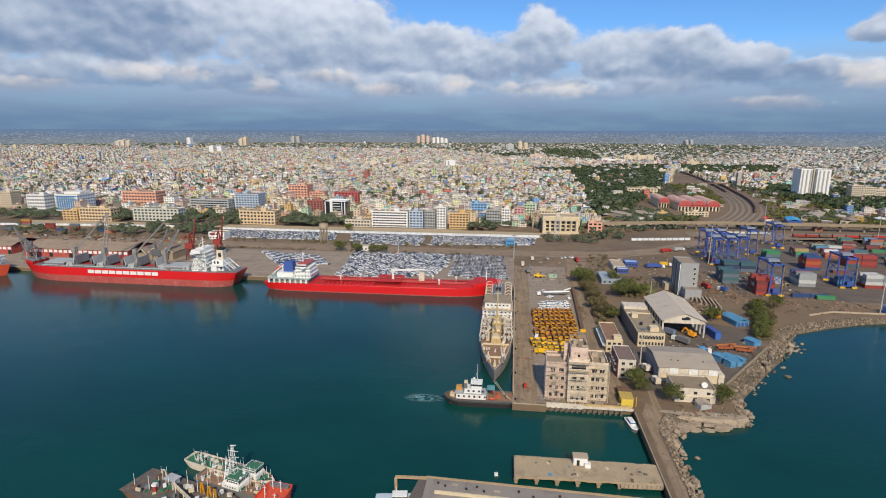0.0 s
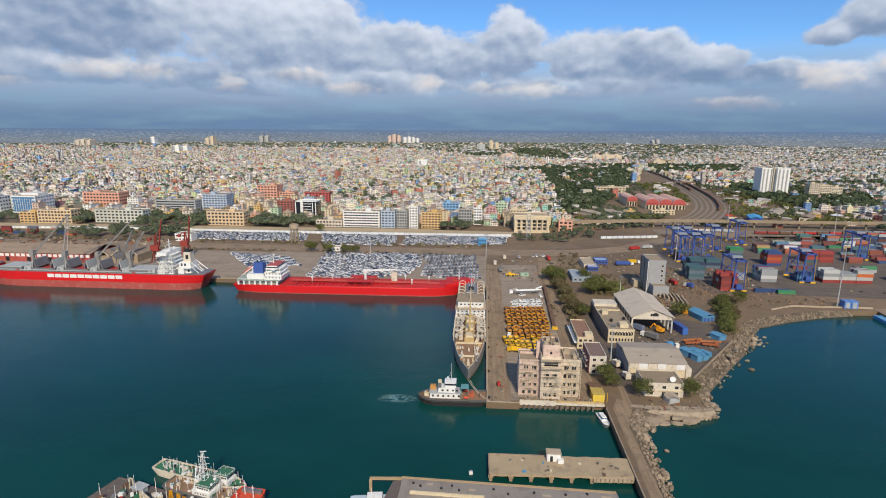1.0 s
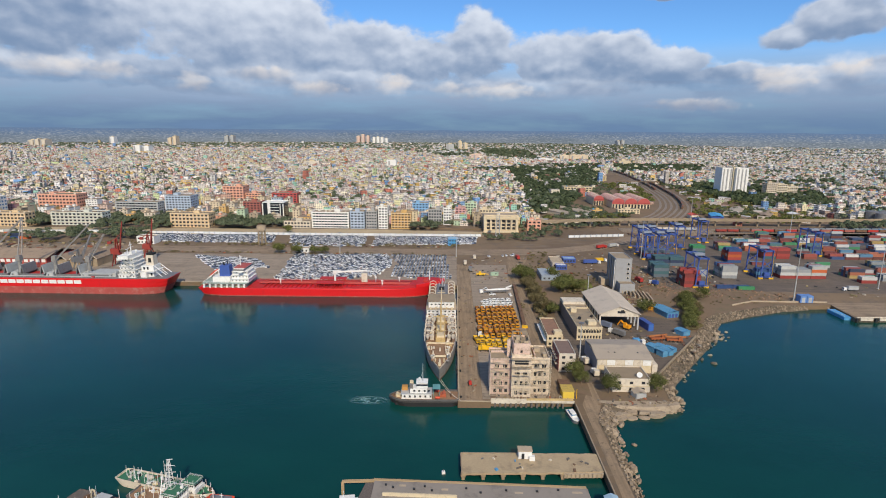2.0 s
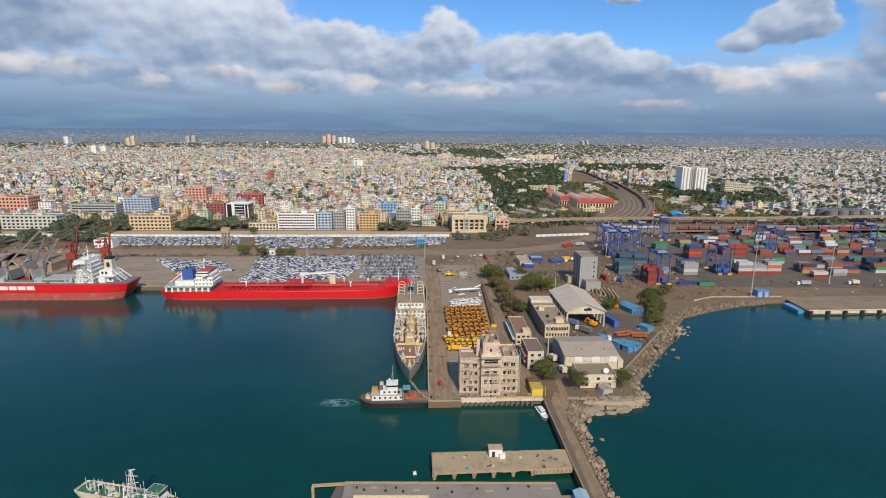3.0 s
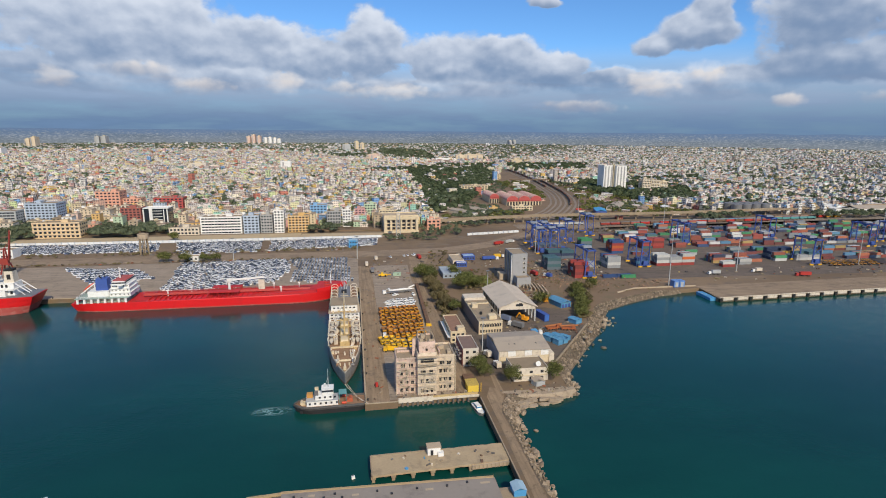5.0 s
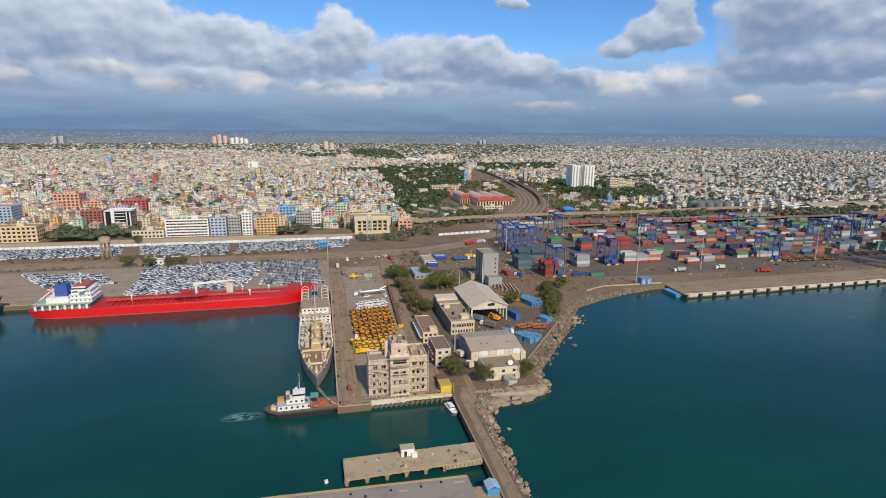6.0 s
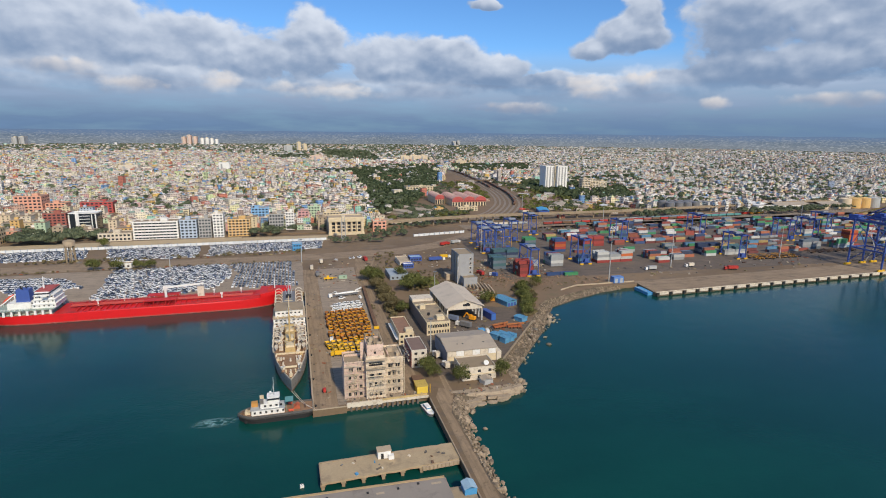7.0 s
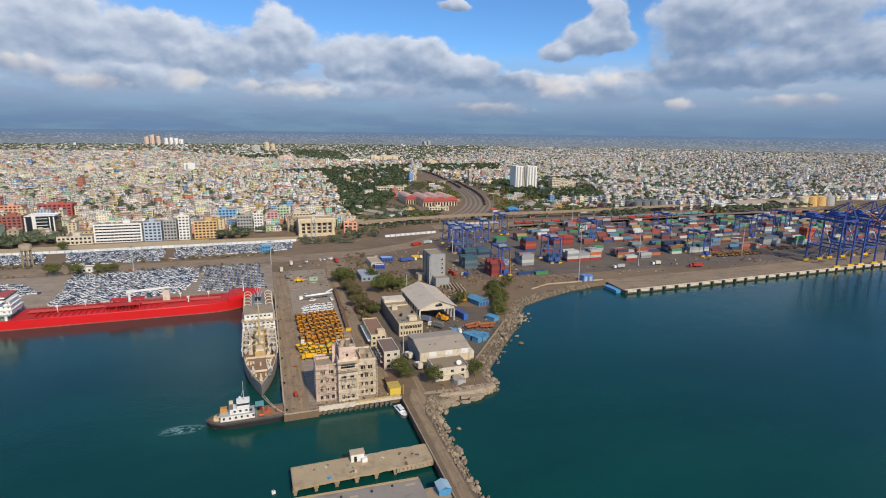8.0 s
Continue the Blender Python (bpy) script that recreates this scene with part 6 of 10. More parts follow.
part("mast", Shape().tube((-0.5, 0, 3.5), (-0.5, 0, 6.2), 0.12, 0.06, 6).beam((-0.5, -1, 5.2), (-0.5, 1, 5.2), 0.1), WHITE, boat)
launch = thing("motor_launch", "small white motor launch tied to the mole", "boat", at=pose(51.6, 212.5, 0, 0, 0, -80))
part("hull", hull_skin(10.5, 3.2, (-0.6, 0.5, 1.3), -1, 1.3, stern=0.9), STEEL, launch)
part("deck", hull_skin(10.2, 3.0, (1.3, 1.38), -1, 1.3, stern=0.9), WHITE, launch)
part("cabin", Shape().box(-1.0, 0, 1.38, 4.6, 2.2, 1.3, 0, 0.9), WHITE, launch)
part("cabin_window", Shape().box(-1.0, 0, 1.9, 4.5, 2.2, 0.45, 0, 0.97), GLASS_BLUE, launch)
buoy = thing("float", "white square float riding on the water", "buoy", at=pose(-2.8, 172.5, 0))
part("body", Shape().box(0, 0, -0.4, 1.3, 1.1, 1.3, 12, 0.9), WHITE, buoy)
part("lamp", Shape().tube((0, 0, 0.9), (0, 0, 1.6), 0.1, k=6), STEEL, buoy)
cab = thing("blue_shelter", "small blue sheet-metal shelter beside the mole road", "shelter", at=pose(51.4, 153.0, 2.8))
part("body", Shape().box(0, 0, 0, 4.2, 4.6, 2.2), BLUE_PALE, cab)
part("roof", Shape().gable(0, 0, 2.2, 4.2, 4.6, 0.9, 0.2, 0.12), paint("pale_blue_roof", (0.32, 0.46, 0.56), 0.6), cab)


# ---------------------------------------------------------------- the old building on the pier head
WINDOW = {}


def pane_mesh(w, h, material=None):
    key = (round(w, 2), round(h, 2), (material or GLASS).name)
    if key not in WINDOW:
        me = Shape().box(0, 0, 0, w, 0.12, h).mesh("window")
        me.materials.append(material or GLASS)
        WINDOW[key] = me
    return WINDOW[key]


def windows(parent, x0, x1, y, z, n, w, h, material=None, turn=0, skip=()):
    """A row of window openings on a wall that faces -y, or -x with turn 90."""
    for i in range(n):
        if i in skip:
            continue
        a = x0 + (x1 - x0) * (i + 0.5) / n
        ob = part("window", pane_mesh(w, h, material), None, parent)
        ob.matrix_basis = pose(a, y, z, 0, 0, 0) if not turn else pose(y, a, z, 0, 0, 90)


def flat_roof(parent, x0, x1, y0, y1, z, material, rim=0.8, edge_mat=None):
    part("roof", Shape().box((x0 + x1) / 2, (y0 + y1) / 2, z - 0.12, x1 - x0 - 0.5, y1 - y0 - 0.5, 0.2), material, parent)
    p = Shape()
    p.box((x0 + x1) / 2, y0 + 0.13, z - 0.1, x1 - x0 + 0.2, 0.3, rim).box((x0 + x1) / 2, y1 - 0.13, z - 0.1, x1 - x0 + 0.2, 0.3, rim)
    p.box(x0 + 0.07, (y0 + y1) / 2, z - 0.1, 0.3, y1 - y0 - 0.3, rim).box(x1 - 0.07, (y0 + y1) / 2, z - 0.1, 0.3, y1 - y0 - 0.3, rim)
    part("parapet", p, edge_mat or material, parent)


def pier_building():
    b = thing("harbour_building", "weathered pinkish four-storey building with bamboo scaffolding at the pier head", "building")
    for x0, x1, y0, y1, h in ((17, 26.3, 227.4, 240, 16.4), (26.3, 34.8, 224.8, 241, 19.5), (34.8, 43.4, 227.6, 242, 17.0)):
        plaster = PINKISH if x0 < 20 else paint("cream_plaster", (0.70, 0.58, 0.44), 0.88, var=0.26, scale=0.35, fine=1.5, stain=(0.36, 0.28, 0.20), amount=0.75)
        part("wall", Shape().box((x0 + x1) / 2, (y0 + y1) / 2, Z, x1 - x0, y1 - y0, h), plaster, b)
        flat_roof(b, x0, x1, y0, y1, Z + h, CONCRETE, 0.9, plaster)
        for k in range(1, 4):
            part("ledge", Shape().box((x0 + x1) / 2, y0 - 0.2, Z + k * h / 4 - 0.2, x1 - x0 + 0.1, 0.45, 0.25), plaster, b)
    for z, n in ((3 + 12.6, 2), (3 + 8.8, 3), (3 + 4.6, 3), (3 + 1.0, 3)):
        windows(b, 18, 25.4, 227.37, z, n, 1.9 if n == 2 else 1.25, 1.7 if n == 2 else 1.5, DARK)
        windows(b, 36, 42.6, 227.57, z + 0.3, n, 2.0 if n == 2 else 1.3, 1.7, DARK)
    for z in (4.2, 8.9, 13.2):
        windows(b, 27.2, 34, 224.77, z, 2 if z > 12 else 3, 2.0 if z > 12 else 1.2, 1.7, DARK)
    windows(b, 27.0, 34.2, 224.77, 18.6, 1, 6.0, 1.6, DARK)
    part("balcony_slab", Shape().box(30.5, 224.0, 17.6, 8.8, 1.9, 0.3).box(30.5, 223.2, 17.9, 8.8, 0.15, 0.9), CONCRETE_PALE, b)
    part("balcony_slab", Shape().box(30.5, 224.2, 21.4, 9.2, 2.2, 0.35), CONCRETE_PALE, b)
    part("tower", Shape().box(30.6, 231.5, Z + 19.5, 7.2, 10.5, 4.6), PINKISH, b)
    flat_roof(b, 27.0, 34.2, 226.3, 236.8, Z + 24.1, CONCRETE, 0.9, PINKISH)
    windows(b, 28, 33, 226.22, Z + 20.6, 1, 1.0, 1.1, DARK)
    for x in (27.4, 30.6, 33.8):
        part("roof_post", Shape().box(x, 235.5, Z + 24.1, 0.5, 0.5, 3.0), CONCRETE, b)
        part("roof_post", Shape().box(x, 228.5, Z + 24.1, 0.4, 0.4, 2.2), CONCRETE, b)
    part("roof_frame", Shape().beam((27.4, 235.5, Z + 27), (33.8, 235.5, Z + 27), 0.4).beam((30.6, 228.5, Z + 26.2), (30.6, 235.5, Z + 27), 0.35), CONCRETE, b)
    part("ruined_parapet", Shape().box(28.2, 227.0, Z + 24.9, 1.6, 0.6, 1.3).box(32.6, 227.2, Z + 24.9, 2.2, 0.6, 0.9).box(33.9, 231.0, Z + 24.9, 0.5, 3.5, 1.5).box(29.4, 232.0, Z + 24.4, 2.0, 2.4, 1.8), CONCRETE_PALE, b)
    part("roof_tank", Shape().box(38.5, 236.0, Z + 17.2, 2.6, 2.4, 2.0).box(41.4, 231.0, Z + 17.2, 1.6, 2.6, 1.5), CONCRETE_PALE, b)
    part("roof_ridge", Shape().box(37.0, 233.4, Z + 17.1, 0.5, 8.5, 1.1).box(21.5, 236.0, Z + 16.5, 7.5, 0.5, 0.9), PINKISH, b)
    part("chimney", Shape().box(25.3, 232, Z + 16, 1.5, 1.6, 8.2), PINKISH, b)
    part("back_wing", Shape().box(40, 246, Z, 7, 8, 13), CONCRETE, b)
    for x0, x1, y, h in ((16.8, 26.4, 226.0, 18), (26.6, 34.5, 222.4, 15), (34.6, 43.8, 226.2, 19.5)):
        bam = Shape()
        r = random.Random(int(x0))
        n = int((x1 - x0) / 1.5)
        for i in range(n + 1):
            x = x0 + (x1 - x0) * i / n
            bam.beam((x + r.uniform(-0.15, 0.15), y, Z), (x + r.uniform(-0.2, 0.2), y + 0.2, Z + h + r.uniform(-1.5, 1.2)), 0.13)
        for k in range(7):
            a = x0 + r.uniform(0, 0.6) * (x1 - x0)
            bam.beam((a, y + 0.5, Z + 3.5 + (k % 4) * 4.0), (min(x1, a + r.uniform(2.5, 4.5)), y + 0.5, Z + 3.5 + (k % 4) * 4.0), 0.9, 0.08)
            bam.beam((a, y - 0.1, Z + r.uniform(1, 5)), (min(x1, a + 3.0), y - 0.1, Z + r.uniform(9, h)), 0.12)
        for k in range(9):
            bam.beam((x0 - 0.4, y, Z + 1.6 + k * 2.0), (x1 + 0.4, y, Z + 1.6 + k * 2.0 + r.uniform(-0.2, 0.2)), 0.12)
        tagged(part("scaffolding", bam, paint("bamboo", (0.60, 0.50, 0.36), 0.8), b, "pale bamboo scaffolding poles"), kind="stuff")
    side = Shape()
    for i in range(6):
        side.beam((43.8, 226 + i * 3, Z), (43.8, 226 + i * 3, Z + 17 + (i % 2)), 0.14)
    for k in range(8):
        side.beam((43.8, 225, Z + 1.8 + k * 2), (43.8, 242, Z + 1.8 + k * 2), 0.12)
    tagged(part("scaffolding", side, MATS["bamboo"], b), kind="stuff")


pier_building()


def house(name, label, x0, x1, y0, y1, h, wall, roof, floors, nx, ny, left_wall=None, group=""):
    """A flat-roofed block with windows to the front and along its left side."""
    b = thing(name, label, "building", group)
    part("wall", Shape().box((x0 + x1) / 2, (y0 + y1) / 2, Z, x1 - x0, y1 - y0, h), wall, b)
    flat_roof(b, x0, x1, y0, y1, Z + h, roof, 0.7, wall)
    step = h / floors
    for f in range(floors):
        z = Z + f * step + step * 0.32
        windows(b, x0 + 0.4, x1 - 0.4, y0 - 0.03, z, nx, min(1.5, (x1 - x0) / nx * 0.55), step * 0.42, DARK)
        if ny:
            windows(b, y0 + 0.5, y1 - 0.5, x0 - 0.03, z, ny, 1.3, step * 0.42, DARK, turn=90)
    return b


ha = house("store_house", "cream two-storey store with a brown flat roof", 52.0, 60.6, 284, 312.5, 6.2, CREAM, paint("red_brown_terrace", (0.27, 0.15, 0.095), 0.9, var=0.2, stain=(0.18, 0.12, 0.09)), 2, 3, 7)
part("stair_head", Shape().box(58.2, 287.0, Z + 6.2, 4.2, 4, 2.2), CREAM, ha)
part("canopy", Shape().box(51.2, 298, Z + 3.0, 1.6, 27, 0.2), WHITE, ha, "white canopy along the side")
hb = house("quarters", "three-storey block with dark red side and balconies", 52.6, 60.6, 252, 270.5, 9.0, paint("pale_plaster", (0.60, 0.54, 0.45), 0.85, var=0.15, stain=(0.4, 0.33, 0.26)), paint("brown_terrace", (0.20, 0.135, 0.11), 0.9, var=0.2), 3, 2, 6)
part("side_wall", Shape().box(52.5, 261.2, Z, 0.3, 18.2, 8.9), paint("maroon_wall", (0.24, 0.09, 0.08), 0.85), hb, "maroon painted side wall")
for i in range(4):
    for f in range(2):
        part("balcony", Shape().box(51.8, 255 + i * 4.2, Z + 3.0 + f * 3.0, 1.3, 2.2, 0.18).box(51.2, 255 + i * 4.2, Z + 3.2 + f * 3.0, 0.12, 2.2, 0.9), OFFWHITE, hb)
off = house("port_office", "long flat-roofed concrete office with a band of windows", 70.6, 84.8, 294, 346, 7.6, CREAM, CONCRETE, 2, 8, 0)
# left face lies away from the sun; its shade is painted as darker brown
part("side_wall", Shape().box(70.5, 320, Z, 0.3, 51.8, 7.4), paint("brown_side_shade", (0.20, 0.155, 0.125), 0.9, var=0.2), off, "side wall with its shade painted on in brown")
part("window_band", Shape().box(77.7, 293.95, Z + 4.6, 12.0, 0.12, 1.5), DARK, off)
for i in range(8):
    part("mullion", Shape().box(72.2 + i * 1.55, 293.86, Z + 4.5, 0.3, 0.14, 1.7), CREAM, off)
part("stair_head", Shape().box(80, 300, Z + 7.6, 4.6, 4.5, 2.4), CREAM, off)
part("stair_head", Shape().box(74, 322, Z + 7.6, 3.4, 4.0, 2.6), CREAM, off)
part("upper_block", Shape().box(77.7, 341, Z + 7.6, 14, 9.5, 1.8), OFFWHITE, off)
part("roof_tank", Shape().tube((75, 308, Z + 7.6), (75, 308, Z + 9.2), 0.9).tube((83, 312, Z + 7.6), (83, 312, Z + 9.0), 0.8), BLACK, off)
part("roof_ridge", Shape().box(77.7, 328, Z + 7.6, 13.6, 0.3, 0.9), CREAM, off)


def open_shed():
    s = thing("open_shed", "large steel shed with a pale pitched roof and open front", "shed")
    x0, x1, y0, y1 = 87.8, 111.4, 312.0, 356.0
    sag = Shape().gable((x0 + x1) / 2, (y0 + y1) / 2, Z + 10.0, x1 - x0, y1 - y0, 4.6, 0.9, 0.3)
    part("roof", sag, paint("pale_sheet_roof", (0.56, 0.475, 0.375), 0.75, var=0.12, scale=0.12, stain=(0.38, 0.33, 0.27), amount=0.5), s)
    g = Shape()
    n = 0
    cx = (x0 + x1) / 2
    g.v = [(x0, y0, Z + 8.2), (x1, y0, Z + 8.2), (x1, y0, Z + 10.0), (cx, y0, Z + 14.5), (x0, y0, Z + 10.0), (x0, y0 + 0.25, Z + 8.2), (x1, y0 + 0.25, Z + 8.2), (x1, y0 + 0.25, Z + 10), (cx, y0 + 0.25, Z + 14.5), (x0, y0 + 0.25, Z + 10)]
    g.f = [(0, 1, 2, 3, 4), (9, 8, 7, 6, 5), (0, 5, 6, 1)]
    part("gable_wall", g, OFFWHITE, s)
    part("gable_vent", Shape().box(cx + 1.0, y0 - 0.05, Z + 10.3, 4.6, 0.12, 1.4).box(cx + 1.6, y0 - 0.05, Z + 11.7, 1.8, 0.12, 0.6), DARK, s)
    part("back_wall", Shape().box(cx, y1, Z, x1 - x0, 0.3, 10), STEEL, s)
    for i in range(8):
        y = y0 + 0.4 + i * (y1 - y0 - 0.8) / 7
        for x in (x0 + 0.4, x1 - 0.4):
            part("column", Shape().box(x, y, Z, 0.9, 0.7, 10.2), OFFWHITE if x < 100 else STEEL_PALE, s)
    part("side_rail", Shape().box(x0 + 0.3, (y0 + y1) / 2, Z + 8.6, 0.4, y1 - y0, 1.4).box(x1 - 0.3, (y0 + y1) / 2, Z + 7.5, 0.4, y1 - y0, 2.5), CONCRETE_PALE, s)
    for i in range(6):
        y = y0 + 4 + i * 7
        part("roof_truss", Shape().beam((x0, y, Z + 9.8), (x1, y, Z + 9.8), 0.3).beam((x0, y, Z + 9.8), (cx, y, Z + 14.0), 0.25).beam((x1, y, Z + 9.8), (cx, y, Z + 14.0), 0.25), STEEL, s)


open_shed()
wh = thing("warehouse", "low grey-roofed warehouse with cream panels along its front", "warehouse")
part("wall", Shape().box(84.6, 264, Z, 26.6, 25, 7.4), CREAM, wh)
roof = Shape().gable(84.6, 264, Z + 7.4, 26.6, 25, 2.2, 0.7, 0.25, along="x")
part("roof", roof, ROOF_GREY, wh)
for i in range(6):
    part("front_panel", Shape().box(73.6 + i * 4.4, 251.35, Z + 4.2, 4.1, 0.25, 2.8), WHITE if i % 2 else OFFWHITE, wh)
for x, y in ((78, 257.5), (81, 257.3), (92.5, 257.3)):
    part("skylight", Shape().box(x, y, Z + 8.35, 0.7, 1.6, 0.35), DARK, wh)
# shade of the unlit left wall, put into a blue-grey slab colour
part("side_wall", Shape().box(71.15, 264, Z, 0.3, 25, 7.2), paint("blue_grey_side_shade", (0.23, 0.25, 0.29), 0.8), wh, "side wall with its shade painted on in blue-grey")
part("side_annex", Shape().box(99.4, 253.5, Z, 2.6, 5.0, 5.0), OFFWHITE, wh)
an = house("annex", "white flat-roofed annex with a roof dish", 73.2, 90.3, 231.4, 245.4, 6.0, OFFWHITE, paint("brown_flat_roof", (0.27, 0.205, 0.13), 0.9, var=0.15), 2, 3, 0)
part("dish", Shape().tube((86.4, 234.5, Z + 6.0), (86.4, 234.5, Z + 7.0), 0.2).tube((86.4, 234.5, Z + 7.0), (86.0, 233.7, Z + 7.5), 0.4, 1.3, 12), WHITE, an, "white satellite dish")
part("lintel", Shape().box(81.8, 231.2, Z + 2.9, 17, 0.5, 0.25), CREAM, an)
sh = thing("tin_hut", "small grey tin hut with a pitched roof", "hut", at=pose(84.0, 227.6, Z))
part("wall", Shape().box(0, 0, 0, 5.2, 4.2, 2.3, 20), STEEL_PALE, sh)
part("roof", Shape().gable(0, 0, 2.3, 5.2, 4.2, 0.9, 0.25, 0.12), ROOF_GREY, sh)
yh = thing("kiosk", "small yellow-fronted kiosk with a rusty sheet roof", "hut", at=pose(51.8, 225.6, Z))
part("wall", Shape().box(0, 1.5, 0, 5.0, 6.0, 3.2), paint("bright_yellow_wall", (0.68, 0.48, 0.06), 0.7, var=0.1), yh)
part("roof", Shape().box(0, 2.0, 3.2, 5.6, 7.0, 0.2), paint("weathered_yellow", (0.5, 0.36, 0.08), 0.8, var=0.3, scale=0.8, stain=(0.22, 0.17, 0.1)), yh)
part("back_store", Shape().box(0.2, 9.0, 0, 5.0, 8.0, 2.4), RUST, yh)
part("post", Shape().box(3.6, -1.5, 0, 0.25, 0.25, 4.5), YELLOW, yh)

ctrl = thing("control_block", "tall grey windowless block with round openings", "building")
for x0, x1, y0, y1, h in ((120.8, 133.0, 397, 418, 23.5), (122.5, 133.5, 388, 397, 6.5)):
    part("wall", Shape().box((x0 + x1) / 2, (y0 + y1) / 2, Z, x1 - x0, y1 - y0, h), paint("grey_render", (0.33, 0.33, 0.33), 0.85, var=0.1, stain=(0.25, 0.24, 0.23), amount=0.4), ctrl)
    flat_roof(ctrl, x0, x1, y0, y1, Z + h, CONCRETE, 0.8, MATS["grey_render"])
for k in range(5):
    o = part("porthole", Shape().tube((130.4, 396.95, Z + 5.6 + k * 3.6), (130.4, 396.7, Z + 5.6 + k * 3.6), 1.05, k=14), OFFWHITE, ctrl)
    part("glass", Shape().tube((130.4, 396.75, Z + 5.6 + k * 3.6), (130.4, 396.6, Z + 5.6 + k * 3.6), 0.8, k=14), GLASS, o)
for i in range(5):
    part("side_rib", Shape().box(120.6, 399 + i * 4.4, Z, 0.5, 0.9, 23), CONCRETE_PALE if i % 2 else STEEL, ctrl)
part("side_pipe", Shape().tube((120.4, 397.6, Z), (120.4, 397.6, Z + 23), 0.3), WHITE, ctrl)
part("link_house", Shape().box(117.5, 414, Z, 6, 8, 5.0), CONCRETE_PALE, ctrl)


# ---------------------------------------------------------------- trees
def tree(x, y, h, r, leaf=None, seed=0, n=520, lean=0.0, clumps=7, label="broad green tree with a ragged crown"):
    rng = random.Random(seed * 31 + 7)
    t = thing("tree", label, "tree", at=pose(x, y, Z))
    wood = Shape()
    wood.tube((0, 0, -0.1), (lean * 0.5, 0, h * 0.45), 0.05 * h * 0.55, 0.03 * h * 0.5, 7)
    cores = []
    for i in range(clumps):
        a = 2 * math.pi * i / clumps + rng.uniform(-0.5, 0.5)
        d = rng.uniform(0.25, 0.8) * r
        c = Vector((lean + d * math.cos(a), d * math.sin(a), h * rng.uniform(0.55, 0.85)))
        wood.tube((lean * 0.45, 0, h * 0.38), tuple(c), 0.018 * h, 0.006 * h, 5)
        cores.append((c, r * rng.uniform(0.38, 0.58)))
    cores.append((Vector((lean, 0, h * 0.86)), r * 0.5))
    part("trunk", wood, BARK, t)
    crown = Shape()
    for i in range(n):
        c, q = cores[rng.randrange(len(cores))]
        d = Vector((rng.gauss(0, 1), rng.gauss(0, 1), rng.gauss(0.15, 0.8))).normalized()
        p = c + d * q * rng.uniform(0.45, 1.2)
        u = d.cross(Vector((rng.gauss(0, 1), rng.gauss(0, 1), rng.gauss(0, 1)))).normalized()
        w = d.cross(u)
        s = r * rng.uniform(0.035, 0.085)
        k = len(crown.v)
        crown.v += [tuple(p - u * s), tuple(p + w * s * 0.8 - d * s * 0.35), tuple(p + u * s), tuple(p - w * s * 0.8 - d * s * 0.35)]
        crown.f.append((k, k + 1, k + 2, k + 3))
    part("crown", crown, leaf or LEAF, t)
    return t


for i, (x, y, h, r, leaf) in enumerate((
        (60.2, 245.0, 8.5, 5.2, LEAF), (60.8, 238.5, 6.5, 4.2, LEAF), (71.2, 230.0, 8.0, 4.6, LEAF), (93.6, 232.0, 8.0, 4.8, LEAF),
        (52.5, 424, 10, 7.5, LEAF), (58, 418, 9, 6.5, LEAF), (57, 432, 8, 6.0, LEAF), (54.8, 396, 9, 5.6, LEAF_DRY), (58, 376, 8.5, 5.2, LEAF_DRY), (56, 358, 8, 5.0, LEAF_DRY), (60, 344, 8.5, 5.4, LEAF_DRY),
        (63.5, 338, 7, 4.8, LEAF), (79, 386, 10, 7.0, LEAF), (86, 392, 10, 7.0, LEAF), (83, 402, 9, 7.0, LEAF), (93, 390, 7.5, 5.0, LEAF), (80, 428, 8, 5.2, LEAF),
        (143, 315, 5.5, 4.6, LEAF), (147, 322, 6, 5.0, LEAF), (151, 331, 6, 5.4, LEAF), (154, 341, 6, 5.4, LEAF), (157, 351, 6, 5.6, LEAF), (161, 362, 6, 5.6, LEAF), (164, 372, 6, 5.4, LEAF), (180, 379, 6.5, 5.0, LEAF), (174, 374, 5, 4.4, LEAF_DRY),
        (125.5, 343, 8.5, 5.6, LEAF), (100, 372, 6, 4.5, LEAF),
        (-168, 505, 9, 6.5, LEAF), (-150, 503, 8, 6.0, LEAF), (-134, 506, 6, 5.0, LEAF), (-125, 505, 6, 5.0, LEAF), (-190, 606, 9, 6.0, LEAF))):
    tree(x, y, h, r, leaf, seed=i, n=1700, lean=(i % 3 - 1) * 0.6, label="broad green tree with a ragged crown" if leaf is LEAF else "thin dusty tree with sparse dry leaves")
rng = np.random.default_rng(3)
scrub = []
for outline, space, a, b in (([(54, 326), (60, 330), (66, 345), (62, 440), (54, 440)], 2.9, 1.4, 3.2), ([(66, 342), (76, 346), (72, 356), (62, 350)], 3.0, 1.2, 2.6), ([(140, 310), (154, 318), (166, 350), (172, 378), (158, 380), (148, 340)], 3.2, 0.9, 2.4), ([(150, 360), (262, 370), (215, 394), (150, 400)], 7.0, 0.4, 0.9),
                             ([(76, 380), (98, 384), (90, 410), (78, 410)], 4.0, 1.2, 2.6)):
    q = scatter(outline, space, rng, a, b)
    q[:, 2] = Z
    scrub.append(q)
canopies("scrub", np.concatenate(scrub), "low dusty scrub and weeds on bare ground", LEAF_DRY, 60, 0.12, 0.3)
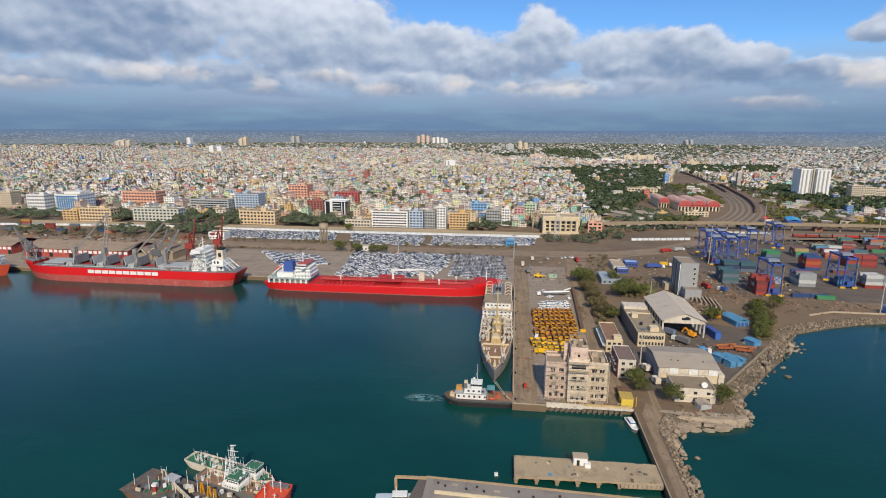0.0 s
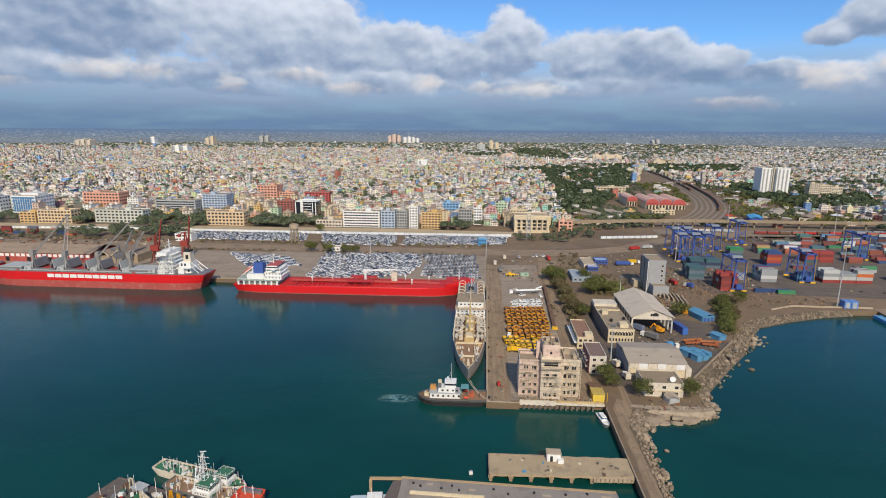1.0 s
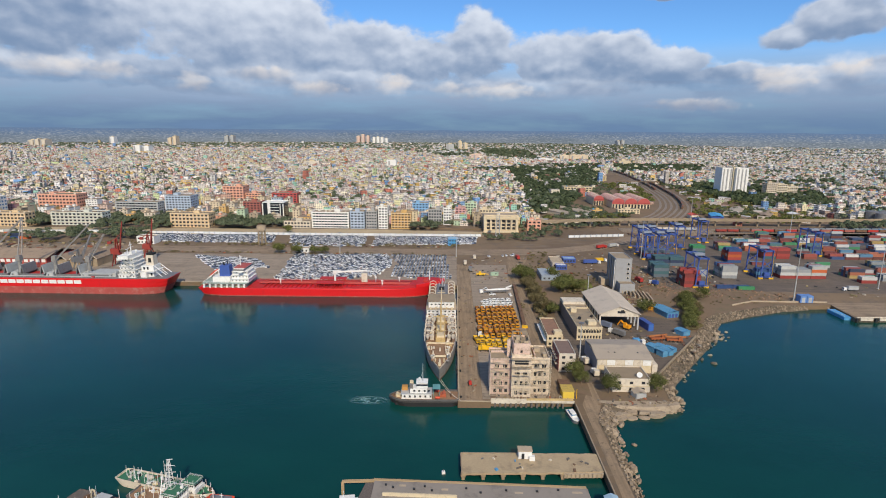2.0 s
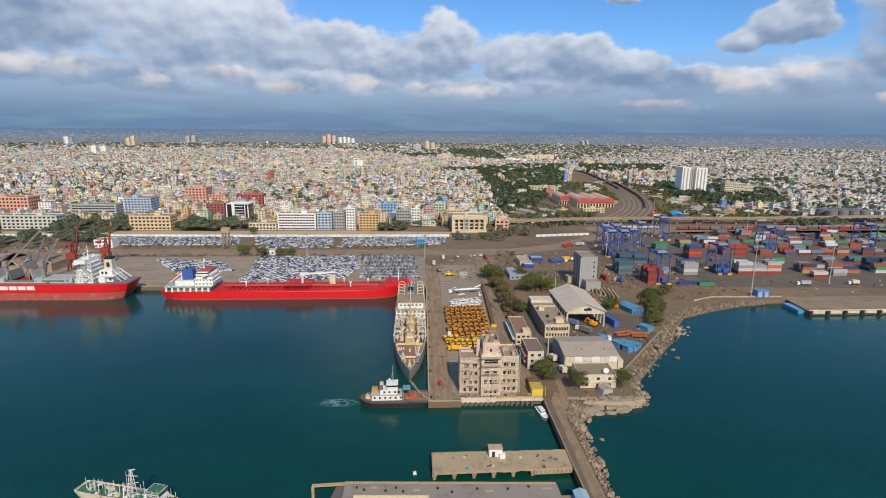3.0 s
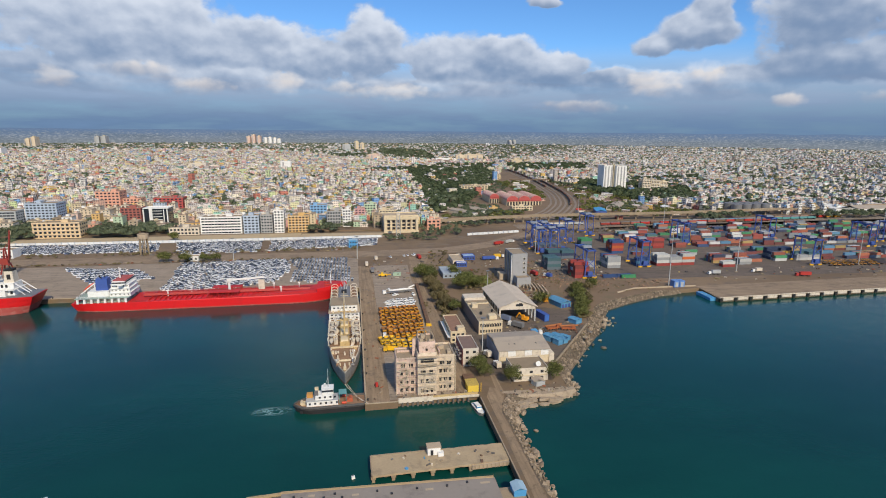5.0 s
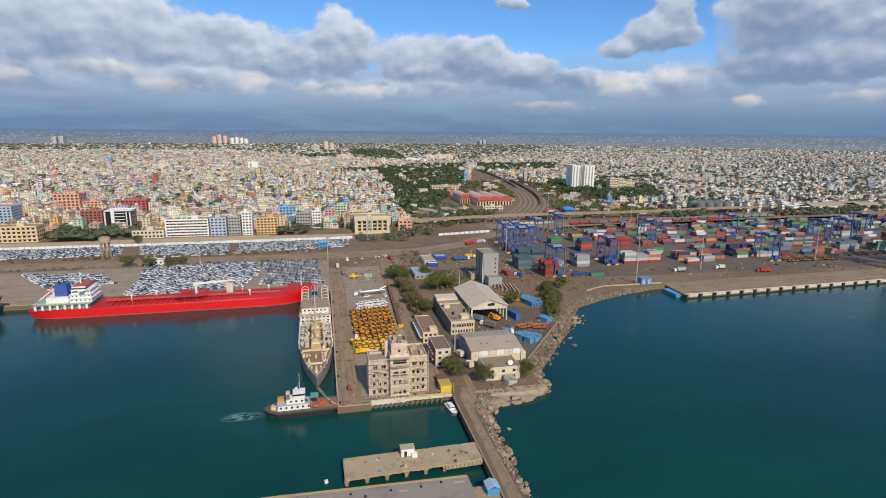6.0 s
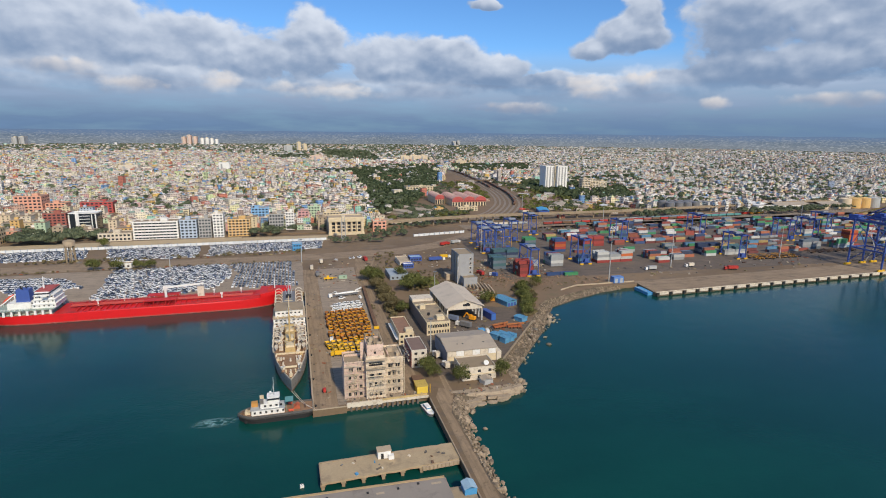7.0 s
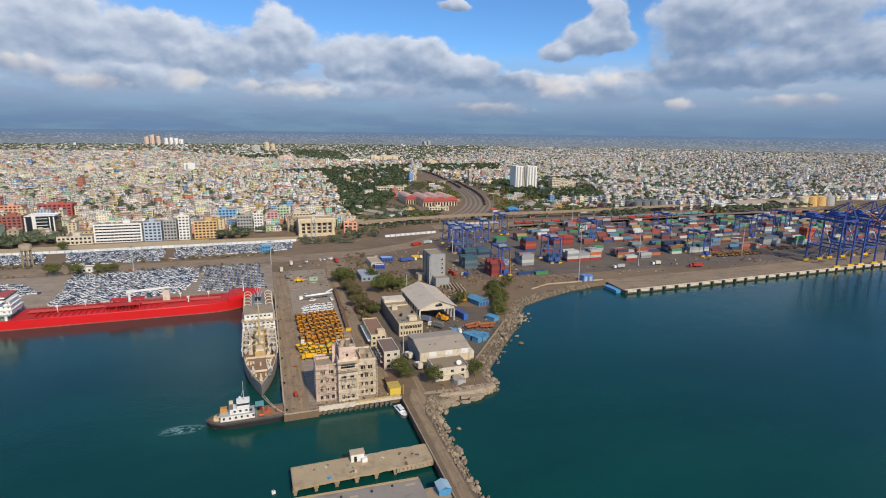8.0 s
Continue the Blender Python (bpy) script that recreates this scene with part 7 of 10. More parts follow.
# ---------------------------------------------------------------- cars and lorries
CAR_PAINT = palette("car_paint", [(0.78, 0.78, 0.78), (0.80, 0.80, 0.79), (0.62, 0.64, 0.66), (0.05, 0.07, 0.12), (0.76, 0.77, 0.78), (0.58, 0.61, 0.65), (0.12, 0.17, 0.29), (0.80, 0.80, 0.80), (0.25, 0.27, 0.30), (0.70, 0.72, 0.74), (0.70, 0.72, 0.75), (0.74, 0.76, 0.80)], rough=0.3, var=0.03, uneven=0.05)
CAR_ONE = palette("car_paint_single", [(0.20, 0.24, 0.30), (0.62, 0.66, 0.70), (0.35, 0.39, 0.44), (0.10, 0.13, 0.19), (0.45, 0.49, 0.54), (0.74, 0.75, 0.76), (0.07, 0.09, 0.13), (0.28, 0.32, 0.38)], rough=0.3, per="object", var=0.03, uneven=0.05)
CAR_V = np.array([(x, y, 0.03) for x, y in ((-2.1, -0.85), (2.1, -0.85), (2.1, 0.85), (-2.1, 0.85))] + [(x, y, 0.92) for x, y in ((-2.05, -0.82), (1.95, -0.82), (1.95, 0.82), (-2.05, 0.82))]
                 + [(x, y, 0.97) for x, y in ((-1.6, -0.76), (0.95, -0.76), (0.95, 0.76), (-1.6, 0.76))] + [(x, y, 1.46) for x, y in ((-1.1, -0.62), (0.3, -0.62), (0.3, 0.62), (-1.1, 0.62))])
CAR_F = np.array([(0, 1, 5, 4), (1, 2, 6, 5), (2, 3, 7, 6), (3, 0, 4, 7), (4, 5, 9, 8), (5, 6, 10, 9), (6, 7, 11, 10), (7, 4, 8, 11), (8, 9, 13, 12), (9, 10, 14, 13), (10, 11, 15, 14), (11, 8, 12, 15), (12, 13, 14, 15)])
CAR_S = [0] * 8 + [1] * 4 + [0]


def parked(outline, rng, along_gap, row_gap, turn, jitter, fill=0.95):
    """Places and headings of cars in rows inside an outline."""
    xs, ys = [p[0] for p in outline], [p[1] for p in outline]
    cx, cy = sum(xs) / len(xs), sum(ys) / len(ys)
    r = max(max(xs) - min(xs), max(ys) - min(ys))
    i, j = np.meshgrid(np.arange(-r, r, along_gap), np.arange(-r, r, row_gap))
    i, j = i.ravel() + rng.normal(0, jitter * 0.8, i.size), j.ravel() + rng.normal(0, jitter, i.size)
    c, s = math.cos(turn), math.sin(turn)
    x, y = cx + i * c - j * s, cy + i * s + j * c
    ok = inside(x, y, outline) & (rng.random(x.size) < fill)
    return np.stack([x[ok], y[ok], turn + math.pi / 2 + rng.normal(0, jitter * 0.32, ok.sum())], 1)


def car_field(name, places, label):
    n = len(places)
    c, s = np.cos(places[:, 2])[:, None], np.sin(places[:, 2])[:, None]
    v = np.stack([places[:, 0][:, None] + CAR_V[None, :, 0] * c - CAR_V[None, :, 1] * s, places[:, 1][:, None] + CAR_V[None, :, 0] * s + CAR_V[None, :, 1] * c, np.repeat(CAR_V[None, :, 2] + Z, n, 0)], 2).reshape(-1, 3)
    f = ((np.arange(n) * 16)[:, None, None] + CAR_F[None]).reshape(-1, 4)
    tagged(new(name, big_mesh(name, v, f, [CAR_PAINT, GLASS], np.tile(CAR_S, n))), label, "cars", kind="stuff")


lot_rng = np.random.default_rng(17)
car_field("car_lot", np.concatenate([parked([(-343, 594), (-200, 594), (-190, 553), (-313, 553)], lot_rng, 2.3, 4.6, 0.05, 0.7, 1.0)]), "rows of new white, silver and blue cars behind the road")
car_field("car_lot", np.concatenate([parked([(-182, 593), (-98, 594), (-92, 542), (-166, 538)], lot_rng, 2.3, 4.6, -0.2, 0.6, 1.0), parked([(-88, 594), (26, 596), (22, 560), (-84, 543)], lot_rng, 2.3, 4.6, 0.2, 0.6, 1.0)]), "rows of new white and silver cars along the white wall")
car_field("car_lot", parked([(-152, 500), (-64, 504), (-54, 470), (-60, 432), (-88, 414), (-142, 411)], lot_rng, 2.3, 4.5, 0.5, 0.8, 1.0), "closely parked white and blue new cars on the quay")
car_field("car_lot", parked([(-244, 494), (-180, 478), (-158, 448), (-200, 438), (-226, 470)], lot_rng, 2.35, 4.9, -0.3, 0.6), "angled rows of new cars beside the trees")
car_field("car_lot", parked([(30, 500), (60, 512), (62, 500), (40, 488)], lot_rng, 4.5, 7.5, 0.3, 0.9, 0.4), "a few cars waiting by the road")

car_body = big_mesh("car", CAR_V, CAR_F, [CAR_ONE, GLASS], CAR_S)
tidy = parked([(-61, 504), (-8, 503), (-2, 422), (-52, 424), (-50, 470)], lot_rng, 2.65, 5.1, 0.0, 0.12, 1.0)[:300]
for x, y, a in tidy:
    car = tagged(part("car", car_body, None), "new blue-grey or silver car parked in a straight row", "car", "cars in the straight rows")
    car.matrix_basis = pose(x, y, Z, 0, 0, math.degrees(a))


def tipper(at, cab=None, body=None):
    t = thing("tipper_lorry", "new yellow tipper lorry parked in close rows", "lorry", "yellow tipper lorries", at)
    part("chassis", Shape().box(0, 0, 0.7, 7.6, 0.9, 0.35), BLACK, t)
    c = part("cab", Shape().box(2.9, 0, 0.75, 1.9, 2.35, 2.05, 0, 0.93), cab or YELLOW, t)
    part("windscreen", Shape().box(3.82, 0, 1.7, 0.08, 1.9, 0.75), GLASS, c)
    bed = Shape().loft([[(-3.8, -1.2, 1.15), (1.7, -1.2, 1.15), (1.7, 1.2, 1.15), (-3.8, 1.2, 1.15)], [(-4.0, -1.25, 2.5), (1.8, -1.25, 2.7), (1.8, 1.25, 2.7), (-4.0, 1.25, 2.5)], [(-3.8, -1.1, 2.5), (1.65, -1.1, 2.7), (1.65, 1.1, 2.7), (-3.8, 1.1, 2.5)], [(-3.5, -1.0, 1.35), (1.5, -1.0, 1.35), (1.5, 1.0, 1.35), (-3.5, 1.0, 1.35)]])
    part("tipping_body", bed, body or YELLOW_DARK, t)
    part("tipping_floor", Shape().box(-1.0, 0, 1.36, 4.9, 1.96, 0.06), CONCRETE_DARK, t)
    for x in (2.5, -1.6, -2.9):
        part("axle", Shape().tube((x, -1.18, 0.5), (x, -0.82, 0.5), 0.5, k=10).tube((x, 0.82, 0.5), (x, 1.18, 0.5), 0.5, k=10).tube((x, -1.0, 0.5), (x, 1.0, 0.5), 0.12, k=6), BLACK, t)
    return t


first = tipper(pose(17.6, 276.5, Z, 0, 0, 176), body=YELLOW)
ochre = tipper(pose(19.5, 301.0, Z, 0, 0, 86), cab=YELLOW_DARK, body=paint("brown_ochre_tipper", (0.33, 0.115, 0.006), 0.6, var=0.3, rand=0.3, stain=(0.15, 0.07, 0.02)))
tip_rng = random.Random(12)
for row in range(10):
    y = 275 + row * 7.4
    x0, x1 = {0: (20, 24), 1: (13, 30), 2: (13.5, 30)}.get(row, (16.0, 41.5))
    n = int((x1 - x0) / 3.2)
    for i in range(n + 1):
        if row == 0 and i == 0 or (row == 3 and i < 2) or tip_rng.random() < (0.05 if row != 2 else 0.3):
            continue
        copy_thing(first if row < 3 else ochre, pose(x0 + i * 3.2 + tip_rng.uniform(-0.3, 0.3), y + 0.12 * (x0 - 16 + i * 3) + tip_rng.uniform(-0.4, 0.4), Z, 0, 0, -82 + tip_rng.uniform(-5, 5)))
grey_tip = thing("flatbed_lorry", "white-cabbed lorry among the yellow tippers", "lorry", at=pose(18.5, 297, Z, 0, 0, 172))
part("cab", Shape().box(2.9, 0, 0.75, 1.9, 2.35, 2.0, 0, 0.93), WHITE, grey_tip)
part("flatbed", Shape().box(-1, 0, 0.9, 6, 2.4, 0.4), STEEL, grey_tip)
for x in (2.5, -2.4):
    for y in (-1.0, 1.0):
        part("wheel", Shape().tube((x, y - 0.18, 0.5), (x, y + 0.18, 0.5), 0.5, k=10), BLACK, grey_tip)


def van(at):
    v = thing("pickup", "new white pickup parked at an angle", "van", "white pickups on the pier", at)
    part("body", Shape().box(0, 0, 0.4, 4.8, 1.8, 0.75).box(0.5, 0, 1.15, 1.9, 1.65, 0.75, 0, 0.82), WHITE, v)
    part("cab_glazing", Shape().box(0.5, 0, 1.3, 1.88, 1.66, 0.42, 0, 0.88), GLASS, v)
    for x in (1.5, -1.5):
        for y in (-0.8, 0.8):
            part("wheel", Shape().tube((x, y - 0.12, 0.36), (x, y + 0.12, 0.36), 0.36, k=8), BLACK, v)
    return v


v0 = van(pose(21, 352, Z, 0, 0, 40))
for i in range(30):
    copy_thing(v0, pose(21.5 + (i % 10) * 1.95 + tip_rng.uniform(-0.4, 0.4), 352 + (i // 10) * 5.2 + tip_rng.uniform(-1, 1) + (i % 10) * 0.35, Z, 0, 0, 70 + tip_rng.uniform(-35, 35)))

hauler = thing("low_loader", "low-loader with white cabs and a long pale load", "lorry", at=pose(31.5, 385, Z, 0, 0, 12))
part("deck", Shape().box(-0.5, 0, 0.9, 19, 2.5, 0.4), STEEL, hauler)
part("cab", Shape().box(-11.5, 0, 0.6, 2.6, 2.4, 2.4, 0, 0.9), WHITE, hauler)
part("load", Shape().loft([[(x, r * c, 2.4 + r * s * 0.7) for c, s in ((1, 0), (0.5, 0.87), (-0.5, 0.87), (-1, 0), (-0.5, -0.87), (0.5, -0.87))] for x, r in ((-8, 0.7), (-3, 1.1), (4, 1.2), (9, 0.8), (11.5, 0.2))]).beam((7, 0, 3.4), (11.8, 0, 5.0), 0.4, 0.9), WHITE, hauler, "long white shrouded load")
for x in (-11, -7, -5.5, 4, 5.4, 6.8):
    for y in (-1.0, 1.0):
        part("wheel", Shape().tube((x, y - 0.2, 0.5), (x, y + 0.2, 0.5), 0.5, k=8), BLACK, hauler)
for x, y, m in ((24.5, 391, WHITE), (28, 378, WHITE), (41, 377.5, WHITE)):
    o = copy_thing(v0, pose(x, y, Z, 0, 0, 20 * x))

mach = thing("wheel_loader", "yellow loader with a grey cab parked on the pier", "loader", at=pose(22, 432, Z))
part("body", Shape().box(0, 0, 0.9, 7, 2.4, 1.3).box(-0.5, 0, 2.2, 1.8, 1.8, 1.4), YELLOW, mach)
part("boom", Shape().beam((2, 0, 2), (6.5, 0, 1.4), 0.5), YELLOW, mach)
for x in (2, -2):
    for y in (-1.2, 1.2):
        part("wheel", Shape().tube((x, y - 0.3, 0.8), (x, y + 0.3, 0.8), 0.8, k=10), BLACK, mach)
tank = thing("site_cabin", "pale green site cabin on the pier", "cabin", at=pose(33.5, 434, Z))
part("body", Shape().box(0, 0, 0.0, 6.5, 2.5, 2.7), paint("pale_green", (0.33, 0.45, 0.32), 0.7), tank)
part("window", Shape().box(1, -1.27, 1.2, 1.2, 0.06, 0.8), DARK, tank)

for i in range(7):  # flat wagons standing in a line beside the service road
    w = thing("flat_wagon", "empty dark brown flat railway wagon", "wagon", "flat wagons on the pier", pose(43.6 + i * 0.42, 321 + i * 12.8, Z, 0, 0, 88))
    part("bed", Shape().box(0, 0, 1.0, 12.2, 2.3, 0.5).box(0, 1.1, 1.5, 12.2, 0.15, 0.5), RUST, w)
    for x in (-4.2, 4.2):
        part("bogie", Shape().box(x, 0, 0.04, 2.4, 2.0, 0.96), BLACK, w)
buf = thing("buffer_stop", "yellow buffer block at the line's end", "buffer", at=pose(43.5, 313, Z))
part("block", Shape().box(0, 0, 0, 3.2, 2.0, 1.3), YELLOW, buf)
lor = thing("tractor", "small red tractor parked on the apron", "tractor", at=pose(8.2, 236, Z, 0, 0, 100))
part("body", Shape().box(0, 0, 0.5, 2.6, 1.2, 0.9).box(-0.5, 0, 1.4, 1.2, 1.2, 0.9), RED, lor)
for x in (0.8, -0.9):
    for y in (-0.7, 0.7):
        part("wheel", Shape().tube((x, y - 0.15, 0.45), (x, y + 0.15, 0.45), 0.45, k=8), BLACK, lor)


def lorry(x, y, turn, colour, label, length=12.0):
    l = thing("lorry", label, "lorry", at=pose(x, y, Z, 0, 0, turn))
    part("trailer", Shape().box(-1.5, 0, 1.2, length - 2.6, 2.5, 2.6), colour, l)
    part("cab", Shape().box(length / 2 - 0.6, 0, 0.6, 2.1, 2.4, 2.3, 0, 0.93), WHITE if colour is not RED else RED, l)
    part("windscreen", Shape().box(length / 2 + 0.45, 0, 1.8, 0.08, 2.0, 0.8), GLASS, l)
    for xx in (length / 2 - 0.8, -length / 2 + 1.2, -length / 2 + 2.6, 0.5):
        for yy in (-1.0, 1.0):
            part("wheel", Shape().tube((xx, yy - 0.2, 0.5), (xx, yy + 0.2, 0.5), 0.5, k=8), BLACK, l)


lorry(372, 387, 172, RED, "red lorry driving along the container quay")
lorry(59, 493, 95, RED, "red lorry turning on the port road", 10)
lorry(10, 470, 90, OFFWHITE, "pale lorry waiting at the pier root", 9)
lorry(14, 448, 92, STEEL, "grey lorry waiting at the pier root", 9)
lorry(19, 492, 92, OFFWHITE, "white lorry on the port road", 8)
lorry(124, 478, 4, BLUE, "blue container lorry beside the yard road", 15)
lorry(134, 486, 8, YELLOW, "yellow lorry beside the yard road", 10)
lorry(150, 545, 30, RED, "red lorry on the yard road", 12)
lorry(164, 552, 30, STEEL_PALE, "grey lorry on the yard road", 12)
lorry(156, 412, 120, BLUE, "blue tractor unit on the rubble ground", 7)
lorry(147, 420, 100, RED, "red lorry on the rubble ground", 9)
lorry(300, 402, 178, STEEL_PALE, "grey lorry on the quay apron", 10)
lorry(342, 404, 178, OFFWHITE, "white lorry on the quay apron", 8)
lorry(96, 303, 130, STEEL, "grey lorry in front of the open shed", 10)
lorry(92, 316, 130, paint("slate_blue", (0.16, 0.2, 0.3), 0.6), "slate-blue lorry in the open shed", 9)
lorry(68, 262, 100, OFFWHITE, "small white lorry in the lane by the warehouse", 5.2)
lorry(69.5, 248, 96, OFFWHITE, "small white lorry in the lane near the annex", 5.2)

dig = thing("excavator", "bright orange-yellow excavator at the open shed", "excavator", at=pose(105.0, 313, Z, 0, 0, 130))
part("body", Shape().box(0, 0, 1.0, 3.8, 3.0, 1.8).box(0.8, 0.8, 2.8, 1.6, 1.3, 1.3), paint("excavator_yellow", (0.85, 0.36, 0.02), 0.5), dig)
part("boom", Shape().beam((1.6, 0, 2.2), (4.6, 0, 4.4), 0.6, 0.8).beam((4.6, 0, 4.4), (6.6, 0, 1.0), 0.45, 0.6), MATS["excavator_yellow"], dig)
for y in (-1.2, 1.2):
    part("track", Shape().box(0, y, 0, 4.2, 0.7, 1.0), BLACK, dig)
RUST_ORANGE = paint("rusted_orange_paint", (0.34, 0.10, 0.035), 0.8, var=0.3, scale=0.8, stain=(0.16, 0.07, 0.035), amount=0.6)
for x, y, tn in ((117, 296, 10), (126, 294, -8)):
    mc = thing("mobile_crane", "orange mobile crane with its jib laid flat", "crane", "orange cranes", pose(x, y, Z, 0, 0, tn))
    part("carrier", Shape().box(0, 0, 0.8, 8.5, 2.6, 1.0), RUST_ORANGE, mc)
    part("jib", Shape().beam((-5, 0.3, 2.6), (6, 0.3, 3.0), 0.8, 0.8), paint("faded_orange", (0.40, 0.15, 0.05), 0.8, var=0.3), mc)
    part("cab", Shape().box(3, -0.6, 1.8, 1.8, 1.3, 1.3), RUST_ORANGE, mc)
    for xx in (-3, -1, 1.5, 3.2):
        for yy in (-1.1, 1.1):
            part("wheel", Shape().tube((xx, yy - 0.25, 0.55), (xx, yy + 0.25, 0.55), 0.55, k=8), BLACK, mc)

TARP = paint("blue_sheeting", (0.075, 0.25, 0.42), 0.7, var=0.35, scale=0.8, stain=(0.26, 0.34, 0.38), amount=0.6)
for x, y, sx, sy, h, tn in ((109.0, 280.5, 4.6, 5.5, 3.2, 30), (114.5, 281.5, 4.0, 6.5, 2.6, 34), (111.6, 274.0, 3.6, 4.6, 3.4, 26), (115.6, 275.6, 3.2, 4.0, 2.6, 20), (118.6, 280.0, 3.0, 5.0, 2.4, 36), (135.2, 306, 5.5, 6.5, 2.8, 28)):
    b = thing("sheeted_store", "shack roofed with bright blue sheeting", "shack", "blue sheeted shacks", pose(x, y, Z, 0, 0, tn))
    part("wall", Shape().box(0, 0, 0, sx, sy, h), TARP, b)
    part("roof", Shape().gable(0, 0, h, sx, sy, 0.5, 0.3, 0.08), TARP, b)
bh = thing("blue_store", "long blue sheet-metal store", "store", at=pose(138.6, 342, Z, 0, 0, 18))
part("wall", Shape().box(0, 0, 0, 8.5, 15, 3.6), TARP, bh)
part("roof", Shape().gable(0, 0, 3.6, 8.5, 15, 1.0, 0.4, 0.12), TARP, bh)
for i in range(3):
    part("door", Shape().box(-2.6 + i * 2.6, -7.53, 0, 1.8, 0.08, 2.6), BLUE, bh)
bx = thing("blue_container", "dark blue container beside the shed", "container", at=pose(117, 316, Z, 0, 0, 12))
part("body", Shape().box(0, 0, 0, 3.4, 12.2, 4.4), BLUE, bx)
part("door", Shape().box(0, -6.14, 0.2, 3.0, 0.08, 4.0), paint("mid_blue", (0.05, 0.14, 0.42), 0.5), bx)
lorry(104, 288.5, 5, BLUE_PALE, "small blue lorry by the warehouse", 6)
for i in range(9):
    p = thing("beam_stack", "stack of long pale concrete beams", "beams", "stacks of concrete beams", pose(123.5 + i * 2.1, 401 - i * 3.2, Z, 0, 0, -6))
    for k in range(3):
        part("beam", Shape().box(0, 0, k * 0.7, 0.9, 20, 0.62), CONCRETE_PALE if i % 3 else CONCRETE, p)
gen = thing("old_crane_house", "yellow and rust-brown machine house", "machine", at=pose(131, 349, Z))
part("body", Shape().box(0, 0, 1, 4, 5, 3.6), YELLOW_DARK, gen)
part("frame", Shape().box(0, 0, 0, 5, 6.5, 1.0).beam((0, -2, 4), (2.5, -5, 6.5), 0.4), RUST, gen)
for x0, x1, y0, y1, h, wall, roof_m, label in ((86, 96, 462, 486, 4.0, OFFWHITE, CONCRETE_PALE, "low store with a pale flat roof"), (70, 86, 420, 444, 3.4, paint("slate_wall", (0.28, 0.33, 0.38), 0.8), paint("slate_roof", (0.33, 0.38, 0.43), 0.7, var=0.2, stain=(0.2, 0.2, 0.22)), "low slate-grey yard building"), (99, 110, 480, 490, 3.5, BLUE, paint("light_blue_roof", (0.30, 0.42, 0.58), 0.6), "small blue-roofed yard office"), (88, 97, 455, 461, 3.5, BLUE, WHITE, "small blue and white gate office")):
    house("yard_building", label, x0, x1, y0, y1, h, wall, roof_m, 1, 4, 4)

rr_ = random.Random(33)
chips = Shape()
for i in range(520):
    x, y = rr_.uniform(140, 262), rr_.uniform(374, 432)
    if y < 366 + (262 - x) * 0.15 or y > 440 - (x - 140) * 0.45:
        continue
    chips.box(x, y, Z, rr_.uniform(0.4, 1.8), rr_.uniform(0.4, 1.2), rr_.uniform(0.2, 0.8), rr_.uniform(0, 180), 0.7)
tagged(part("rubble", chips, paint("brick_rubble", (0.26, 0.16, 0.10), 0.95, var=0.3, island=0.4)), "scattered rubble and scrap on bare ground", "rubble", kind="stuff")

# ---------------------------------------------------------------- container yard
COLOURS = {
    "red": (0.30, 0.05, 0.04), "maroon": (0.18, 0.04, 0.035), "blue": (0.035, 0.075, 0.19), "navy": (0.03, 0.045, 0.09), "grey": (0.30, 0.31, 0.31), "white": (0.48, 0.48, 0.45),
    "green": (0.05, 0.22, 0.09), "teal": (0.055, 0.12, 0.135), "orange": (0.50, 0.12, 0.035), "yellow": (0.42, 0.26, 0.05), "slate": (0.12, 0.15, 0.18), "sky": (0.09, 0.24, 0.38)}


def container_mesh(key):
    """A forty-foot container with fluted long sides, corner posts and doors at the end."""
    s = Shape()
    n = 22
    line = []
    for i in range(n + 1):
        x = -5.9 + 11.8 * i / n
        line.append((x, -1.19 if i % 2 else -1.12))
    s.prism(line + [(-x, -y) for x, y in line], 0.12, 2.52)
    for a in (-6.02, 6.02):
        for b in (-1.15, 1.15):
            s.box(a, b, 0, 0.16, 0.14, 2.59)
    for b in (-1.16, 1.16):
        s.box(0, b, 2.45, 12.0, 0.12, 0.14).box(0, b, 0, 12.0, 0.12, 0.14)
    s.box(0, 0, 2.5, 12.1, 2.3, 0.07)
    s.box(6.03, 0.58, 0.1, 0.08, 1.1, 2.4).box(6.03, -0.58, 0.1, 0.08, 1.1, 2.4).tube((6.1, 0.25, 0.1), (6.1, 0.25, 2.5), 0.04, k=4).tube((6.1, -0.25, 0.1), (6.1, -0.25, 2.5), 0.04, k=4)
    me = s.mesh("shipping_container")
    me.materials.append(paint("container_" + key, COLOURS[key], 0.55, var=0.1, scale=0.3, rand=0.15, stain=tuple(c * 0.6 + 0.03 for c in COLOURS[key]), amount=0.3))
    return me


BOXES = {k: container_mesh(k) for k in COLOURS}
TONE = {"navy": "dark blue", "slate": "slate-grey", "sky": "sky-blue"}


def stack(x, y, cols, deep, high, keys, seed=0, step=12.5):
    """A block of containers with its long sides to the quay; keys names the colours by layer."""
    r = random.Random(seed)
    for i in range(cols):
        for j in range(deep):
            top = high - (r.random() < 0.2) - (r.random() < 0.1)
            for k in range(max(1, top)):
                key = keys[k % len(keys)] if r.random() < 0.9 else r.choice(list(COLOURS))
                tone = TONE.get(key, key)
                ob = tagged(part("shipping_container", BOXES[key], None), tone + " forty-foot steel container stacked in the yard", "container", "yard containers")
                ob.matrix_basis = pose(x + i * step, y + j * 2.62, Z + k * 2.6)


